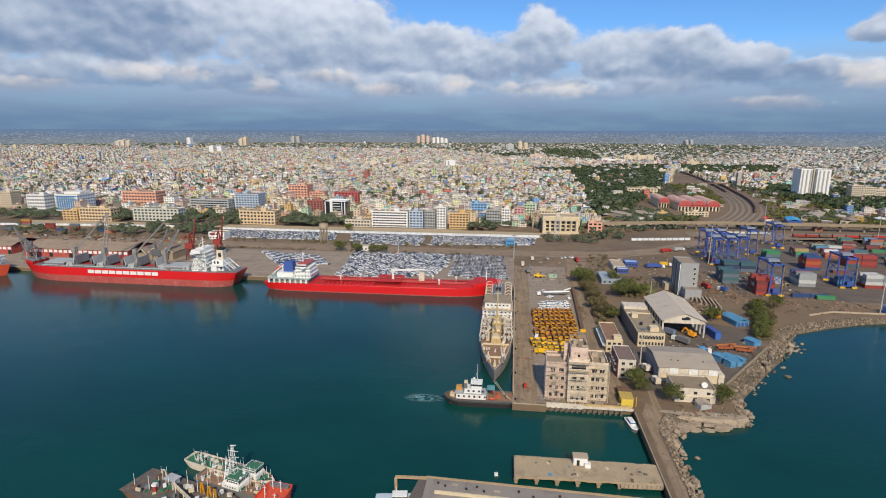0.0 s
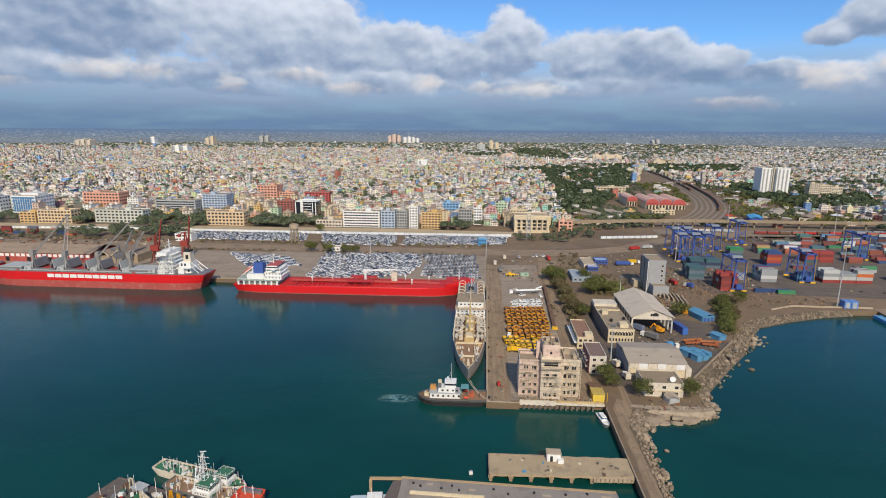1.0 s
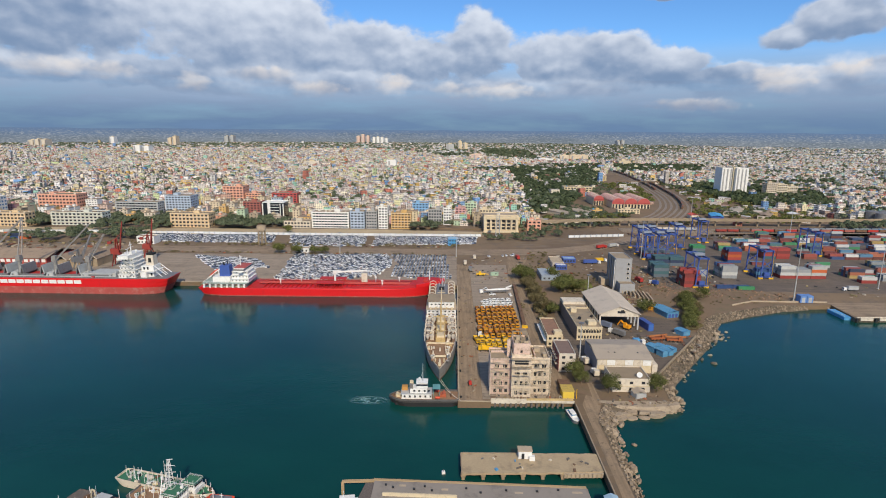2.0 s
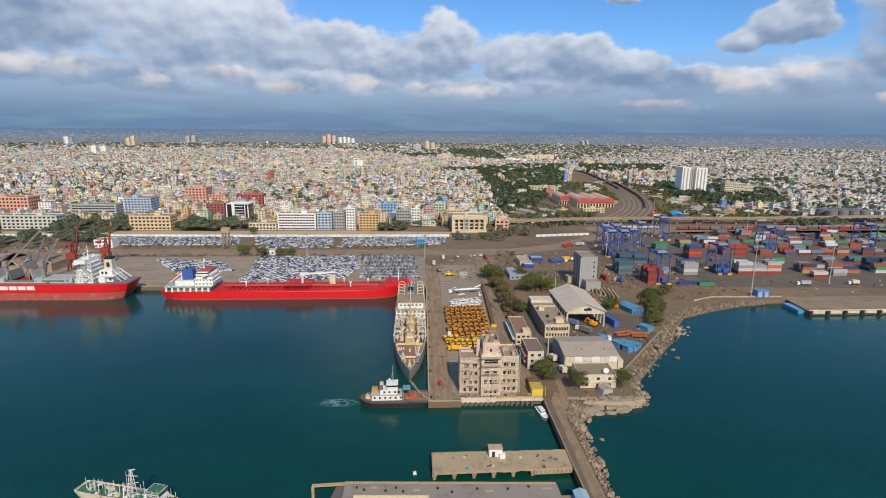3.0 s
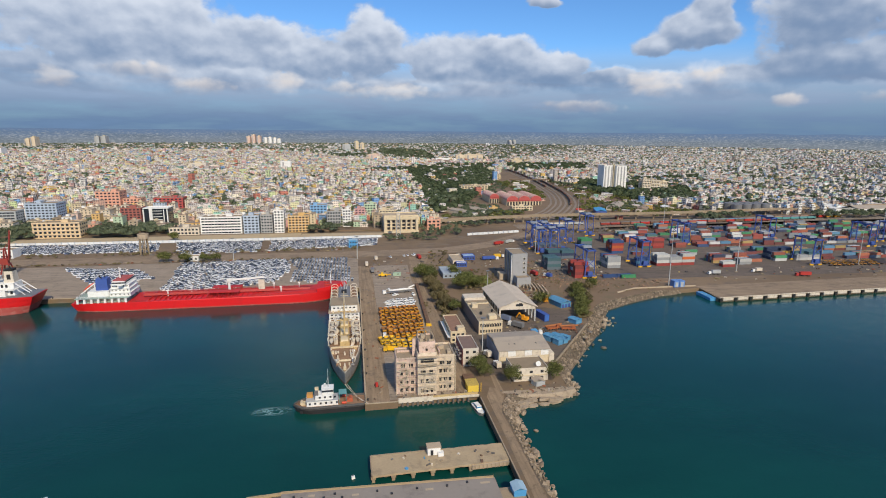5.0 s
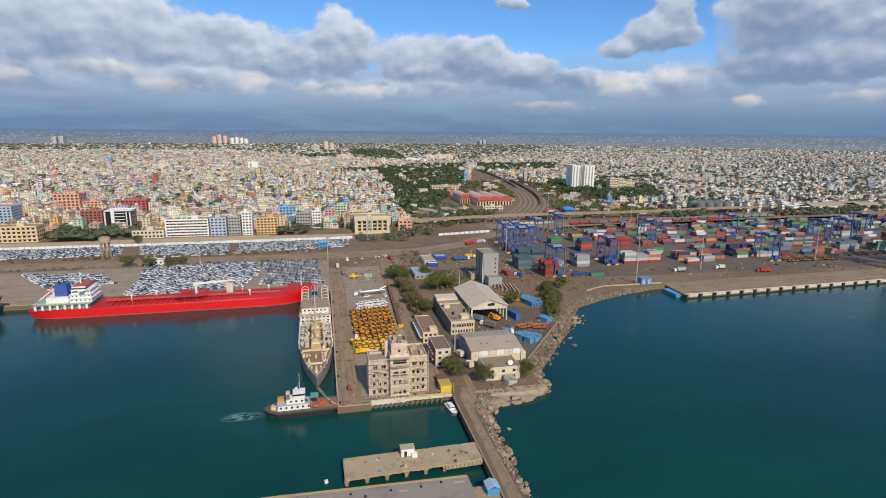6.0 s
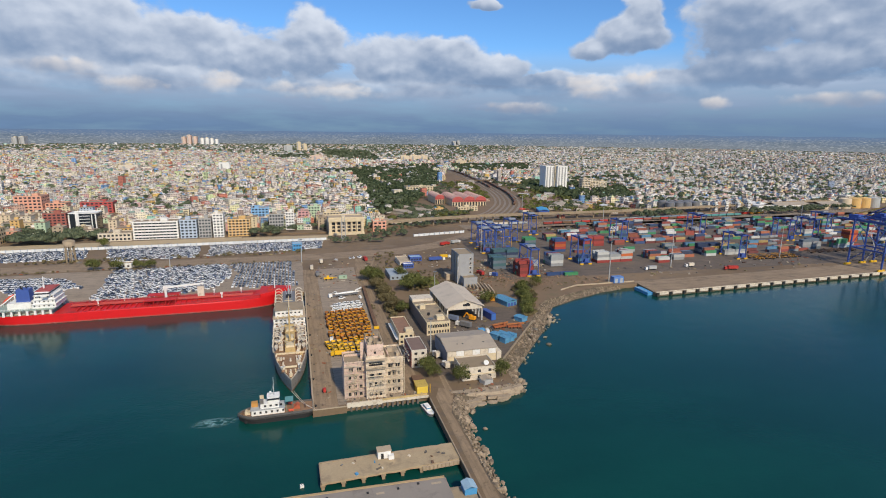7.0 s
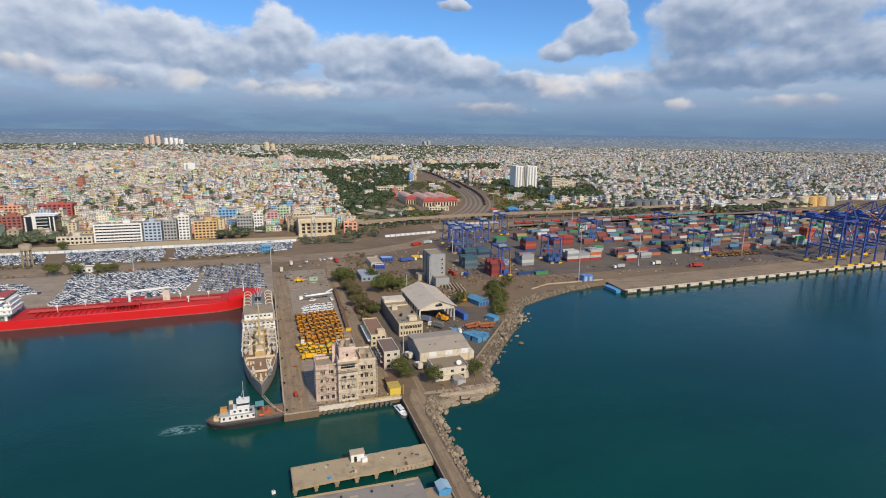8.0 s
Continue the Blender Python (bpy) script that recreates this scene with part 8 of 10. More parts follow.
stack(183, 407, 1, 6, 5, ["red", "maroon", "red", "maroon", "red"], 1)
stack(170, 436, 1, 6, 4, ["slate", "teal", "slate", "teal"], 2)
stack(225, 435, 1, 6, 4, ["grey", "white", "grey", "grey"], 3)
stack(273, 437, 3, 4, 4, ["red", "white", "grey", "white"], 4)
stack(254, 438, 1, 4, 3, ["blue", "slate", "blue"], 5)
stack(207, 405, 2, 1, 1, ["blue"], 6)
stack(222, 402, 1, 1, 1, ["green"], 8)
stack(240, 527, 1, 4, 3, ["teal", "slate", "green"], 9)
stack(256, 490, 1, 5, 5, ["blue", "red", "orange", "red", "blue"], 10)
stack(298, 508, 2, 4, 4, ["red", "red", "maroon", "red"], 11)
stack(520, 444, 2, 4, 4, ["slate", "grey", "grey", "slate"], 12)
stack(611, 466, 1, 4, 5, ["orange", "orange", "orange", "red"], 13)
stack(395, 446, 2, 4, 4, ["navy", "slate", "navy", "navy"], 14)
stack(418, 440, 2, 3, 3, ["white", "grey", "teal"], 15)
stack(330, 425, 1, 2, 2, ["red", "white"], 16)
stack(352, 432, 1, 3, 2, ["grey", "white"], 17)
stack(186, 476, 2, 5, 3, ["slate", "navy", "teal"], 18)
stack(184, 503, 2, 5, 3, ["navy", "maroon", "slate"], 19)
stack(203, 440, 1, 5, 2, ["grey", "slate"], 20)

FIELD = palette("yard_containers", [(0.260, 0.069, 0.060), (0.165, 0.054, 0.049), (0.046, 0.077, 0.166), (0.358, 0.367, 0.367), (0.545, 0.545, 0.527), (0.289, 0.075, 0.057), (0.065, 0.235, 0.110), (0.074, 0.154, 0.172), (0.387, 0.137, 0.075), (0.377, 0.270, 0.109), (0.122, 0.158, 0.193), (0.106, 0.231, 0.356), (0.251, 0.082, 0.055), (0.234, 0.251, 0.260), (0.045, 0.054, 0.090), (0.146, 0.057, 0.048)], rough=0.6, var=0.08, uneven=0.12)
yard_rng = np.random.default_rng(41)
rows = []
for row, (y, xa, xb) in enumerate(((440, 312, 900), (474, 268, 900), (508, 330, 900), (541, 266, 900), (574, 300, 900), (602, 340, 900))):
    for bay, x in enumerate(np.arange(xa, xb, 12.9)):
        if (438 < y < 460 and (390 < x < 440 or 508 < x < 545)) or (y == 470 and 600 < x < 625) or (bay + 2 * row) % 6 == 5 or (bay * 7 + row * 3) % 11 == 0:
            continue
        level = (1.1 if row < 2 else 1.7) + 2.6 * noise.noise(Vector((x * 0.03, y * 0.05, 2.0))) + yard_rng.uniform(-1.2, 1.2)
        for j in range(5):
            top = int(np.clip(round(level + yard_rng.uniform(-1, 1)), 0, 5))
            for k in range(top):
                rows.append((x + 6.1, y + j * 2.62, 12.15, 2.42, 0.0, 2.55, Z + k * 2.6))
rows = np.array(rows)
v, f, s, uv = blocks(rows[:, :6], 0.0)
v[:, 2] += np.repeat(rows[:, 6], 8)
tagged(new("container_field", big_mesh("container_field", v, f, [FIELD], None)), "rows of stacked steel containers in many colours", "containers", kind="stuff")
for x, y, high, keys in ((-590, 559, 3, ["slate", "red", "grey"]), (-580, 575, 4, ["yellow", "green", "red", "yellow"]), (-556, 566, 3, ["white", "yellow", "grey"]), (-540, 566, 3, ["red", "red", "maroon"]),
                         (-522, 562, 2, ["blue", "white"]), (-508, 566, 3, ["maroon", "red", "slate"]), (-484, 572, 3, ["yellow", "orange", "white"]), (-470, 562, 3, ["blue", "navy", "blue"]), (-459, 560, 1, ["orange"])):
    stack(x, y, 1, 1, high, keys, int(-x))


def gantry(at, label="blue rubber-tyred gantry crane straddling container stacks"):
    """A yard gantry: its span runs along y, its wheels along x."""
    c = thing("yard_gantry", label, "gantry crane", "yard gantry cranes", at)
    for y in (0.0, 23.0):
        for x in (-4.2, 4.2):
            part("leg", Shape().beam((x, y, 1.4), (x * 0.82, y, 22.5), 0.85, 0.8), BLUE, c)
            part("bogie", Shape().box(x, y, 0, 3.6, 1.2, 1.4), YELLOW, c)
            part("wheel", Shape().tube((x - 1, y - 0.4, 0.6), (x - 1, y + 0.4, 0.6), 0.6, k=8).tube((x + 1, y - 0.4, 0.6), (x + 1, y + 0.4, 0.6), 0.6, k=8), BLACK, c)
        part("sill_beam", Shape().beam((-5.4, y, 1.9), (5.4, y, 1.9), 0.9, 1.0), BLUE, c)
        part("brace", Shape().beam((-4, y, 9), (3.6, y, 15.5), 0.45).beam((4, y, 9), (-3.6, y, 15.5), 0.45), BLUE, c)
    for x in (-3.4, 3.4):
        part("girder", Shape().beam((x, -1.5, 23.2), (x, 24.5, 23.2), 0.8, 1.3), BLUE, c)
    for y in (0, 23):
        part("end_beam", Shape().beam((-4, y, 23.2), (4, y, 23.2), 0.8, 1.2), BLUE, c)
    t = part("trolley", Shape().box(0, 9, 24.0, 7.4, 4.5, 1.6), paint("trolley_grey", (0.25, 0.28, 0.33), 0.6), c)
    part("cab", Shape().box(1.5, 12, 20.4, 2.2, 2.2, 2.2), GLASS_BLUE, t)
    part("machine_house", Shape().box(0, -0.2, 2.6, 4.2, 2.6, 3.0), BLUE, c)
    part("ladder", Shape().beam((4.4, -0.6, 2), (3.7, -0.6, 22.5), 0.5, 0.15), YELLOW, c)
    return c


g0 = gantry(pose(189, 404.5, Z))
for x, y in ((254, 433.5), (181, 497), (193, 497), (205, 505), (185, 527), (197, 530), (229, 545), (268, 580), (415, 420), (545, 486), (580, 486), (350, 520), (470, 540), (640, 520)):
    copy_thing(g0, pose(x, y, Z))


def quay_crane(at, boom_up=False):
    c = thing("quay_crane", "tall blue ship-to-shore container crane", "quay crane", "quay cranes", at)
    for x in (-9.5, 9.5):
        for y in (0.0, 30.0):
            part("leg", Shape().beam((x, y, 2.0), (x * 0.95, y, 44), 1.15, 1.2), BLUE, c)
            b = part("bogie", Shape().box(x, y, 0.0, 8.0, 1.4, 2.0), YELLOW, c)
            for i in range(4):
                part("wheel", Shape().tube((x - 3 + i * 2, y - 0.5, 0.45), (x - 3 + i * 2, y + 0.5, 0.45), 0.45, k=8), BLACK, b)
        for h in (17, 43):
            part("side_beam", Shape().beam((x, 0, h), (x, 30, h), 1.0, 1.2), BLUE, c)
        part("brace", Shape().beam((x, 0, 18), (x, 30, 42), 0.5).beam((x, 30, 4), (x, 15, 17), 0.5), BLUE, c)
    for y in (0.0, 30.0):
        for h in (17, 43):
            part("portal_beam", Shape().beam((-9.5, y, h), (9.5, y, h), 0.9, 1.2), BLUE, c)
        part("cross_brace", Shape().beam((-9, y, 18), (0, y, 30), 0.5).beam((9, y, 18), (0, y, 30), 0.5), BLUE, c)
    for x in (-3.2, 3.2):
        part("girder", Shape().beam((x, -2, 41), (x, 52, 41), 0.7, 1.2), BLUE, c)
        tip = (x, -18, 76) if boom_up else (x, -42, 41)
        part("boom", Shape().beam((x, -3, 41.4), tip, 0.75, 1.3), BLUE, c)
        part("apex_leg", Shape().beam((x * 2.6, 0, 43), (x * 0.5, 3, 60), 0.9).beam((x * 2.4, 30, 43), (x * 0.5, 3.5, 60), 0.7), BLUE, c)
        part("stay", Shape().beam((x * 0.5, 3, 60), (x, -13, 63) if boom_up else (x, -34, 42), 0.3).beam((x * 0.5, 3, 60), (x, 48, 42), 0.3), YELLOW, c)
    for i in range(8):
        part("girder_tie", Shape().beam((-3.2, 2 + i * 6.5, 41), (3.2, 2 + i * 6.5, 41), 0.5), BLUE, c)
    part("machine_house", Shape().box(0, 36, 42, 6.5, 9, 4.0), paint("house_blue", (0.05, 0.11, 0.40), 0.6), c)
    part("operator_cab", Shape().box(0, 8, 36.5, 2.6, 2.6, 2.8), GLASS_BLUE, c)
    part("trolley", Shape().box(0, 12, 39.2, 7, 5, 1.6), STEEL, c)
    part("stairs", Shape().beam((10.4, 28, 2), (10.4, 22, 17), 0.7, 0.3).beam((10.4, 22, 17), (10.4, 28, 30), 0.7, 0.3).beam((10.4, 28, 30), (10.4, 22, 43), 0.7, 0.3), STEEL_PALE, c)
    return c


quay_crane(pose(508, 350.2, Z, 0, 0, 2.1))
q2 = quay_crane(pose(541, 351.4, Z, 0, 0, 2.1), True)
copy_thing(q2, pose(575, 352.6, Z, 0, 0, 2.1))


def high_mast(x, y, h):
    m = thing("lamp_mast", "tall thin grey floodlight mast", "lamp mast", "floodlight masts", pose(x, y, Z))
    part("pole", Shape().tube((0, 0, 0), (0, 0, h), 0.42, 0.18, 8), STEEL_PALE, m)
    part("lamp_ring", Shape().tube((0, 0, h - 0.6), (0, 0, h), 1.3, 1.5, 10), STEEL, m)
    part("base", Shape().box(0, 0, 0, 1.8, 1.8, 0.8), CONCRETE, m)


for x, y, h in ((240.5, 373.5, 44), (175, 500, 36), (324, 406.4, 36), (455, 415, 34), (99.9, 391, 13), (390, 630, 36), (640, 560, 36), (300, 690, 34), (2, 496, 22), (-108, 500, 22), (66.5, 268, 20)):
    high_mast(x, y, h)
tr = thing("blue_plant_unit", "twin blue plant containers by the shore", "container", at=pose(247, 372, Z))
for k in (-1, 1):
    part("body", Shape().box(k * 2.3, 0, 0.3, 4.2, 5.5, 5.0), paint("mid_blue_paint", (0.12, 0.24, 0.52), 0.6, var=0.15), tr)
    part("door", Shape().box(k * 2.3, -2.8, 0.6, 2.2, 0.08, 3.6), STEEL_PALE, tr)
gate = thing("pontoon", "small blue pontoon at the quay corner", "pontoon", at=pose(258.2, 352, 0))
part("body", Shape().box(0, 0, -0.5, 5, 17, 2.6), BLUE_PALE, gate)
part("rail", rails(Shape(), [(-2.3, -8, 2.1), (-2.3, 8, 2.1)], 1.0, 3.0), WHITE, gate)
for i in range(26):
    y = 419 + (i % 2) * 7
    q = thing("container_trailer", "rusty orange container trailer parked in a row", "trailer", "parked trailers", pose(426 + (i // 2) * 4.5, y, Z, 0, 0, 90))
    part("frame", Shape().box(0, 0, 1.0, 11.5, 0.9, 0.35).box(-4, 0, 1.0, 0.3, 2.4, 0.35).box(4, 0, 1.0, 0.3, 2.4, 0.35), YELLOW_DARK if i % 3 else RUST, q)
    for xx in (-4.4, -3.2):
        part("wheel", Shape().tube((xx, -1.1, 0.5), (xx, 1.1, 0.5), 0.5, k=8), BLACK, q)
for i in range(18):
    q = thing("container_trailer", "rust-brown container trailer parked in a row", "trailer", "rusty trailers", pose(508 + i * 3.6, 430 + (i % 3) * 1.5, Z, 0, 0, 84))
    part("frame", Shape().box(0, 0, 1.0, 11.5, 0.9, 0.35).box(-4, 0, 1.0, 0.3, 2.4, 0.35).box(4, 0, 1.0, 0.3, 2.4, 0.35), RUST, q)
    part("wheel", Shape().tube((-4, -1.1, 0.5), (-4, 1.1, 0.5), 0.5, k=8), BLACK, q)

# loose gear, pallets and scrap that lie about the port
litter_rng = np.random.default_rng(44)
LITTER = palette("port_clutter", [(0.20, 0.13, 0.08), (0.10, 0.085, 0.07), (0.34, 0.28, 0.2), (0.40, 0.35, 0.28), (0.13, 0.07, 0.045), (0.06, 0.06, 0.06), (0.28, 0.10, 0.05), (0.17, 0.15, 0.13), (0.30, 0.24, 0.12), (0.16, 0.14, 0.12)], uneven=0.25)
spread = []
for x0, x1, y0, y1, n, big in ((-760, -330, 505, 545, 260, 3.2), (-330, 0, 503, 508, 60, 2.0), (14, 44, 398, 500, 50, 1.4), (56, 160, 430, 520, 120, 1.7), (112, 136, 346, 395, 120, 1.8), (86, 140, 276, 310, 60, 1.4), (15, 52, 223, 225.5, 30, 1.0), (64, 96, 218, 228, 40, 0.9), (140, 215, 405, 470, 160, 1.8), (262, 760, 380, 416, 130, 1.8), (200, 800, 600, 626, 320, 3.0), (4, 14, 220, 400, 40, 0.9), (-205, -10, 536, 548, 60, 2.2), (102, 112, 290, 300, 24, 1.6)):
    a = litter_rng.uniform(0.4, 1.0, (n, 3)) * big
    spread.append(np.stack([litter_rng.uniform(x0, x1, n), litter_rng.uniform(y0, y1, n), a[:, 0] * litter_rng.choice([1, 1, 2.5], n), a[:, 1], litter_rng.uniform(0, 3, n), a[:, 2] * 0.55], 1))
v, f, sl, uv = blocks(np.concatenate(spread), Z)
tagged(new("port_clutter", big_mesh("port_clutter", v, f, [LITTER])), "pallets, scrap and loose gear lying about the port", "clutter", kind="stuff")
weeds = []
for outline, space, a, b in (([(-330, 503), (-4, 503), (-4, 508), (-330, 508)], 4.5, 0.5, 1.6), ([(-760, 536), (10, 536), (10, 548), (-760, 546)], 6.0, 0.8, 2.4), ([(62, 440), (90, 440), (90, 520), (72, 520)], 6.0, 0.6, 1.8), ([(200, 597), (800, 628), (800, 634), (200, 606)], 5.0, 0.6, 1.9), ([(86, 392), (112, 386), (114, 440), (90, 444)], 3.5, 0.5, 1.4), ([(46.5, 330), (50, 330), (49, 430), (45.5, 430)], 5.0, 0.4, 0.9), ([(136, 395), (160, 395), (170, 470), (140, 470)], 6.0, 0.4, 1.2)):
    q = scatter(outline, space, litter_rng, a, b)
    q[:, 2] = Z
    weeds.append(q)
canopies("weeds", np.concatenate(weeds), "dusty weeds and bushes along the port roads", LEAF_DRY, 50, 0.14, 0.32)

# ---------------------------------------------------------------- main quay
def quay_shed(x0, x1, y0, y1, eave, ridge, label):
    s = thing("quay_shed", label, "shed", "quay sheds")
    part("wall", Shape().box((x0 + x1) / 2, (y0 + y1) / 2, Z, x1 - x0, y1 - y0, eave), RED_WORN, s, "brick-red wall")
    part("roof", Shape().gable((x0 + x1) / 2, (y0 + y1) / 2, Z + eave, x1 - x0, y1 - y0, ridge - eave, 0.8, 0.25, along="x"), ROOF_BROWN, s)
    n = int((x1 - x0) / 5)
    for i in range(n):
        x = x0 + (i + 0.5) * (x1 - x0) / n
        part("white_panel", Shape().box(x, y0 - 0.06, Z + eave * 0.55, 3.4, 0.12, eave * 0.32), WHITE, s)
        if i % 4 == 1:
            part("door", Shape().box(x, y0 - 0.05, Z, 3.6, 0.12, eave * 0.5), DARK, s)
    return s


quay_shed(-452, -346, 441, 476, 8.0, 12.5, "long brown-roofed quay shed with red and white walls")
quay_shed(-640, -470, 446, 480, 8.0, 12.5, "long brown-roofed quay shed further along")
gs = thing("gabled_sheds", "row of three steep-gabled brown sheds", "shed")
for i in range(3):
    part("wall", Shape().box(-333 + i * 11, 456 + i * 3, Z, 10.6, 32, 6.5), CONCRETE, gs)
    part("roof", Shape().gable(-333 + i * 11, 456 + i * 3, Z + 6.5, 10.6, 32, 4.6, 0.2, 0.25), ROOF_BROWN, gs)
    part("barge_board", Shape().beam((-338.5 + i * 11, 439.6 + i * 3, Z + 6.6), (-333 + i * 11, 439.6 + i * 3, Z + 11.3), 0.3, 0.6).beam((-327.5 + i * 11, 439.6 + i * 3, Z + 6.6), (-333 + i * 11, 439.6 + i * 3, Z + 11.3), 0.3, 0.6), OFFWHITE, gs)
house("quay_office", "small white two-storey office on the quay", -326, -308, 540, 552, 7.5, WHITE, CONCRETE, 2, 5, 2)
house("lot_office", "small white office between the trees", -152, -140, 508, 516, 4.0, WHITE, CONCRETE_PALE, 1, 3, 1)
house("gate_house", "pale blue gate house at the white wall", -6, 3, 549, 558, 7.0, BLUE_PALE, paint("pale_blue_flat", (0.4, 0.5, 0.56), 0.7), 2, 3, 2)


def shore_crane(x, y, h, lean, colour, label, reach=0.35):
    """A level-luffing jib crane on a portal."""
    c = thing("jib_crane", label, "crane", "dockside cranes", pose(x, y, Z, 0, 0, lean))
    for a in (-4, 4):
        for b in (-4, 4):
            part("portal_leg", Shape().beam((a, b, 0), (a * 0.5, b * 0.5, h * 0.26), 0.8), colour, c)
    part("platform", Shape().box(0, 0, h * 0.26, 5.6, 5.6, 0.8), colour, c)
    part("machine_house", Shape().box(-1.5, 0, h * 0.26 + 0.8, 6.5, 4.2, 4.2), colour, c)
    m = Shape()
    for a in (-1.4, 1.4):
        for b in (-1.4, 1.4):
            m.beam((a, b, h * 0.3), (a * 0.3, b * 0.3, h * 0.62), 0.5)
    for i in range(4):
        z = h * (0.34 + 0.07 * i)
        m.beam((-1.2, -1.2, z), (1.2, 1.2, z + 1.5), 0.22).beam((1.2, -1.2, z), (-1.2, 1.2, z + 1.5), 0.22)
    part("tower", m, colour, c)
    j = Shape()
    tip = Vector((h * reach, 0, h))
    for b in (-1.1, 1.1):
        j.beam((2.2, b * 1.4, h * 0.36), tip, 0.75)
        j.beam((0, b * 0.4, h * 0.62), (h * reach * 0.55, b * 0.4, h * 0.72), 0.3)
    for i in range(7):
        p = Vector((2.2, 0, h * 0.36)).lerp(tip, i / 7)
        j.beam((p.x, -1.0 + i * 0.14, p.z), (p.x, 1.0 - i * 0.14, p.z), 0.3)
        q = Vector((2.2, 0, h * 0.36)).lerp(tip, (i + 1) / 7)
        j.beam((p.x, -1.0 + i * 0.14, p.z), (q.x, 0.9 - i * 0.14, q.z), 0.22)
    part("jib", j, colour, c)
    part("counterweight", Shape().box(-5.2, 0, h * 0.5, 2.6, 3.0, 2.2).beam((-5, 0, h * 0.55), (0, 0, h * 0.62), 0.5), colour, c)


CRANE_RED = paint("crane_red_paint", (0.29, 0.038, 0.026), 0.65, var=0.2, stain=(0.2, 0.05, 0.04))
shore_crane(-291, 452, 38, 15, CRANE_RED, "red luffing dockside crane", 0.16)
shore_crane(-276, 474, 37, 10, CRANE_RED, "red luffing dockside crane", 0.14)
shore_crane(-437, 430, 30, 165, STEEL, "dark grey luffing dockside crane", 0.5)
shore_crane(-310, 430, 30, 60, STEEL, "dark grey luffing dockside crane", 0.4)


def boundary_wall(points, label, h=2.8, step=6.0):
    w = tagged(new("boundary_wall"), label, "wall", kind="structure")
    for a, b in zip(points, points[1:]):
        a, b = Vector(a), Vector(b)
        n = max(1, int((b - a).length / step))
        turn = math.degrees(math.atan2(b.y - a.y, b.x - a.x))
        for i in range(n):
            p = a.lerp(b, (i + 0.5) / n)
            o = part("wall_panel", PANEL, None, w)
            o.matrix_basis = pose(p.x, p.y, Z, 0, 0, turn)
            q = part("wall_post", POST, None, w)
            q.matrix_basis = pose(*a.lerp(b, i / n), Z, 0, 0, turn)


PANEL = Shape().box(0, 0, 0, 5.6, 0.25, 2.7).mesh("wall_panel")
PANEL.materials.append(paint("white_wall_panel", (0.68, 0.70, 0.70), 0.8, var=0.1, rand=0.1))
POST = Shape().box(0, 0, 0, 0.5, 0.5, 3.2).mesh("wall_post")
POST.materials.append(paint("blue_grey_post", (0.30, 0.36, 0.42), 0.8, rand=0.1))
boundary_wall([(-420, 601), (-337, 598), (-192, 597), (-60, 599), (30, 601)], "long white panelled boundary wall with grey posts")
boundary_wall([(128, 600), (160, 606), (193, 612)], "short white panelled wall beside the yard road")
boundary_wall([(-900, 560), (-560, 592), (-420, 601)], "grey-white boundary wall behind the sheds")
wt = thing("water_tower", "old concrete water tower on six legs", "water tower", at=pose(-198, 545, Z))
for i in range(6):
    a = i * math.pi / 3
    part("leg", Shape().beam((4.2 * math.cos(a), 4.2 * math.sin(a), 0), (3.4 * math.cos(a), 3.4 * math.sin(a), 15), 0.9), CONCRETE, wt)
for z in (5, 10):
    ringb = Shape()
    for i in range(6):
        a, b = i * math.pi / 3, (i + 1) * math.pi / 3
        ringb.beam((4 * math.cos(a), 4 * math.sin(a), z), (4 * math.cos(b), 4 * math.sin(b), z), 0.5)
    part("ring_beam", ringb, CONCRETE, wt)
part("tank", Shape().tube((0, 0, 15), (0, 0, 19.5), 4.6, 4.8, 16), CONCRETE_PALE, wt)
part("tank_roof", Shape().tube((0, 0, 19.5), (0, 0, 20.6), 4.9, 1.0, 16), CONCRETE, wt)
py = thing("lattice_mast", "pale steel lattice mast beside the road", "mast", at=pose(48, 592, Z))
lm = Shape()
for a in (-2.4, 2.4):
    for b in (-2.4, 2.4):
        lm.beam((a, b, 0), (a * 0.6, b * 0.6, 26), 0.35)
for i in range(8):
    z, r = i * 3.2, 2.4 - i * 0.12
    lm.beam((-r, -r, z), (r, -r, z + 3.2), 0.2).beam((r, -r, z), (-r, -r, z + 3.2), 0.2).beam((-r, -r, z), (r, -r, z), 0.22)
part("lattice", lm, STEEL_PALE, py)
part("top_tank", Shape().box(0, 0, 26, 3.6, 3.6, 2.0), OFFWHITE, py)
# ---------------------------------------------------------------- town front along the port
def wall_colour(name, c, **more):
    return paint(name, c, 0.85, var=0.13, scale=0.2, stain=tuple(k * 0.65 for k in c), amount=0.4, **more)


SALMON = wall_colour("salmon_wall", (0.70, 0.36, 0.25))
BRICK = wall_colour("brick_red_wall", (0.34, 0.11, 0.085))
CRIMSON = wall_colour("crimson_wall", (0.46, 0.09, 0.08))
SAND = wall_colour("sand_wall", (0.72, 0.53, 0.31))
OCHRE = wall_colour("ochre_wall", (0.68, 0.43, 0.16))
MINT = wall_colour("pale_mint_wall", (0.60, 0.62, 0.54))
PALE_BLUE = wall_colour("pale_blue_wall", (0.42, 0.50, 0.60))
GREY_WALL = wall_colour("grey_wall", (0.36, 0.36, 0.35))
TAN = wall_colour("tan_wall", (0.66, 0.54, 0.38))
LIME = wall_colour("lime_green_wall", (0.46, 0.58, 0.40))
SKY_WALL = wall_colour("sky_blue_wall", (0.22, 0.42, 0.66))
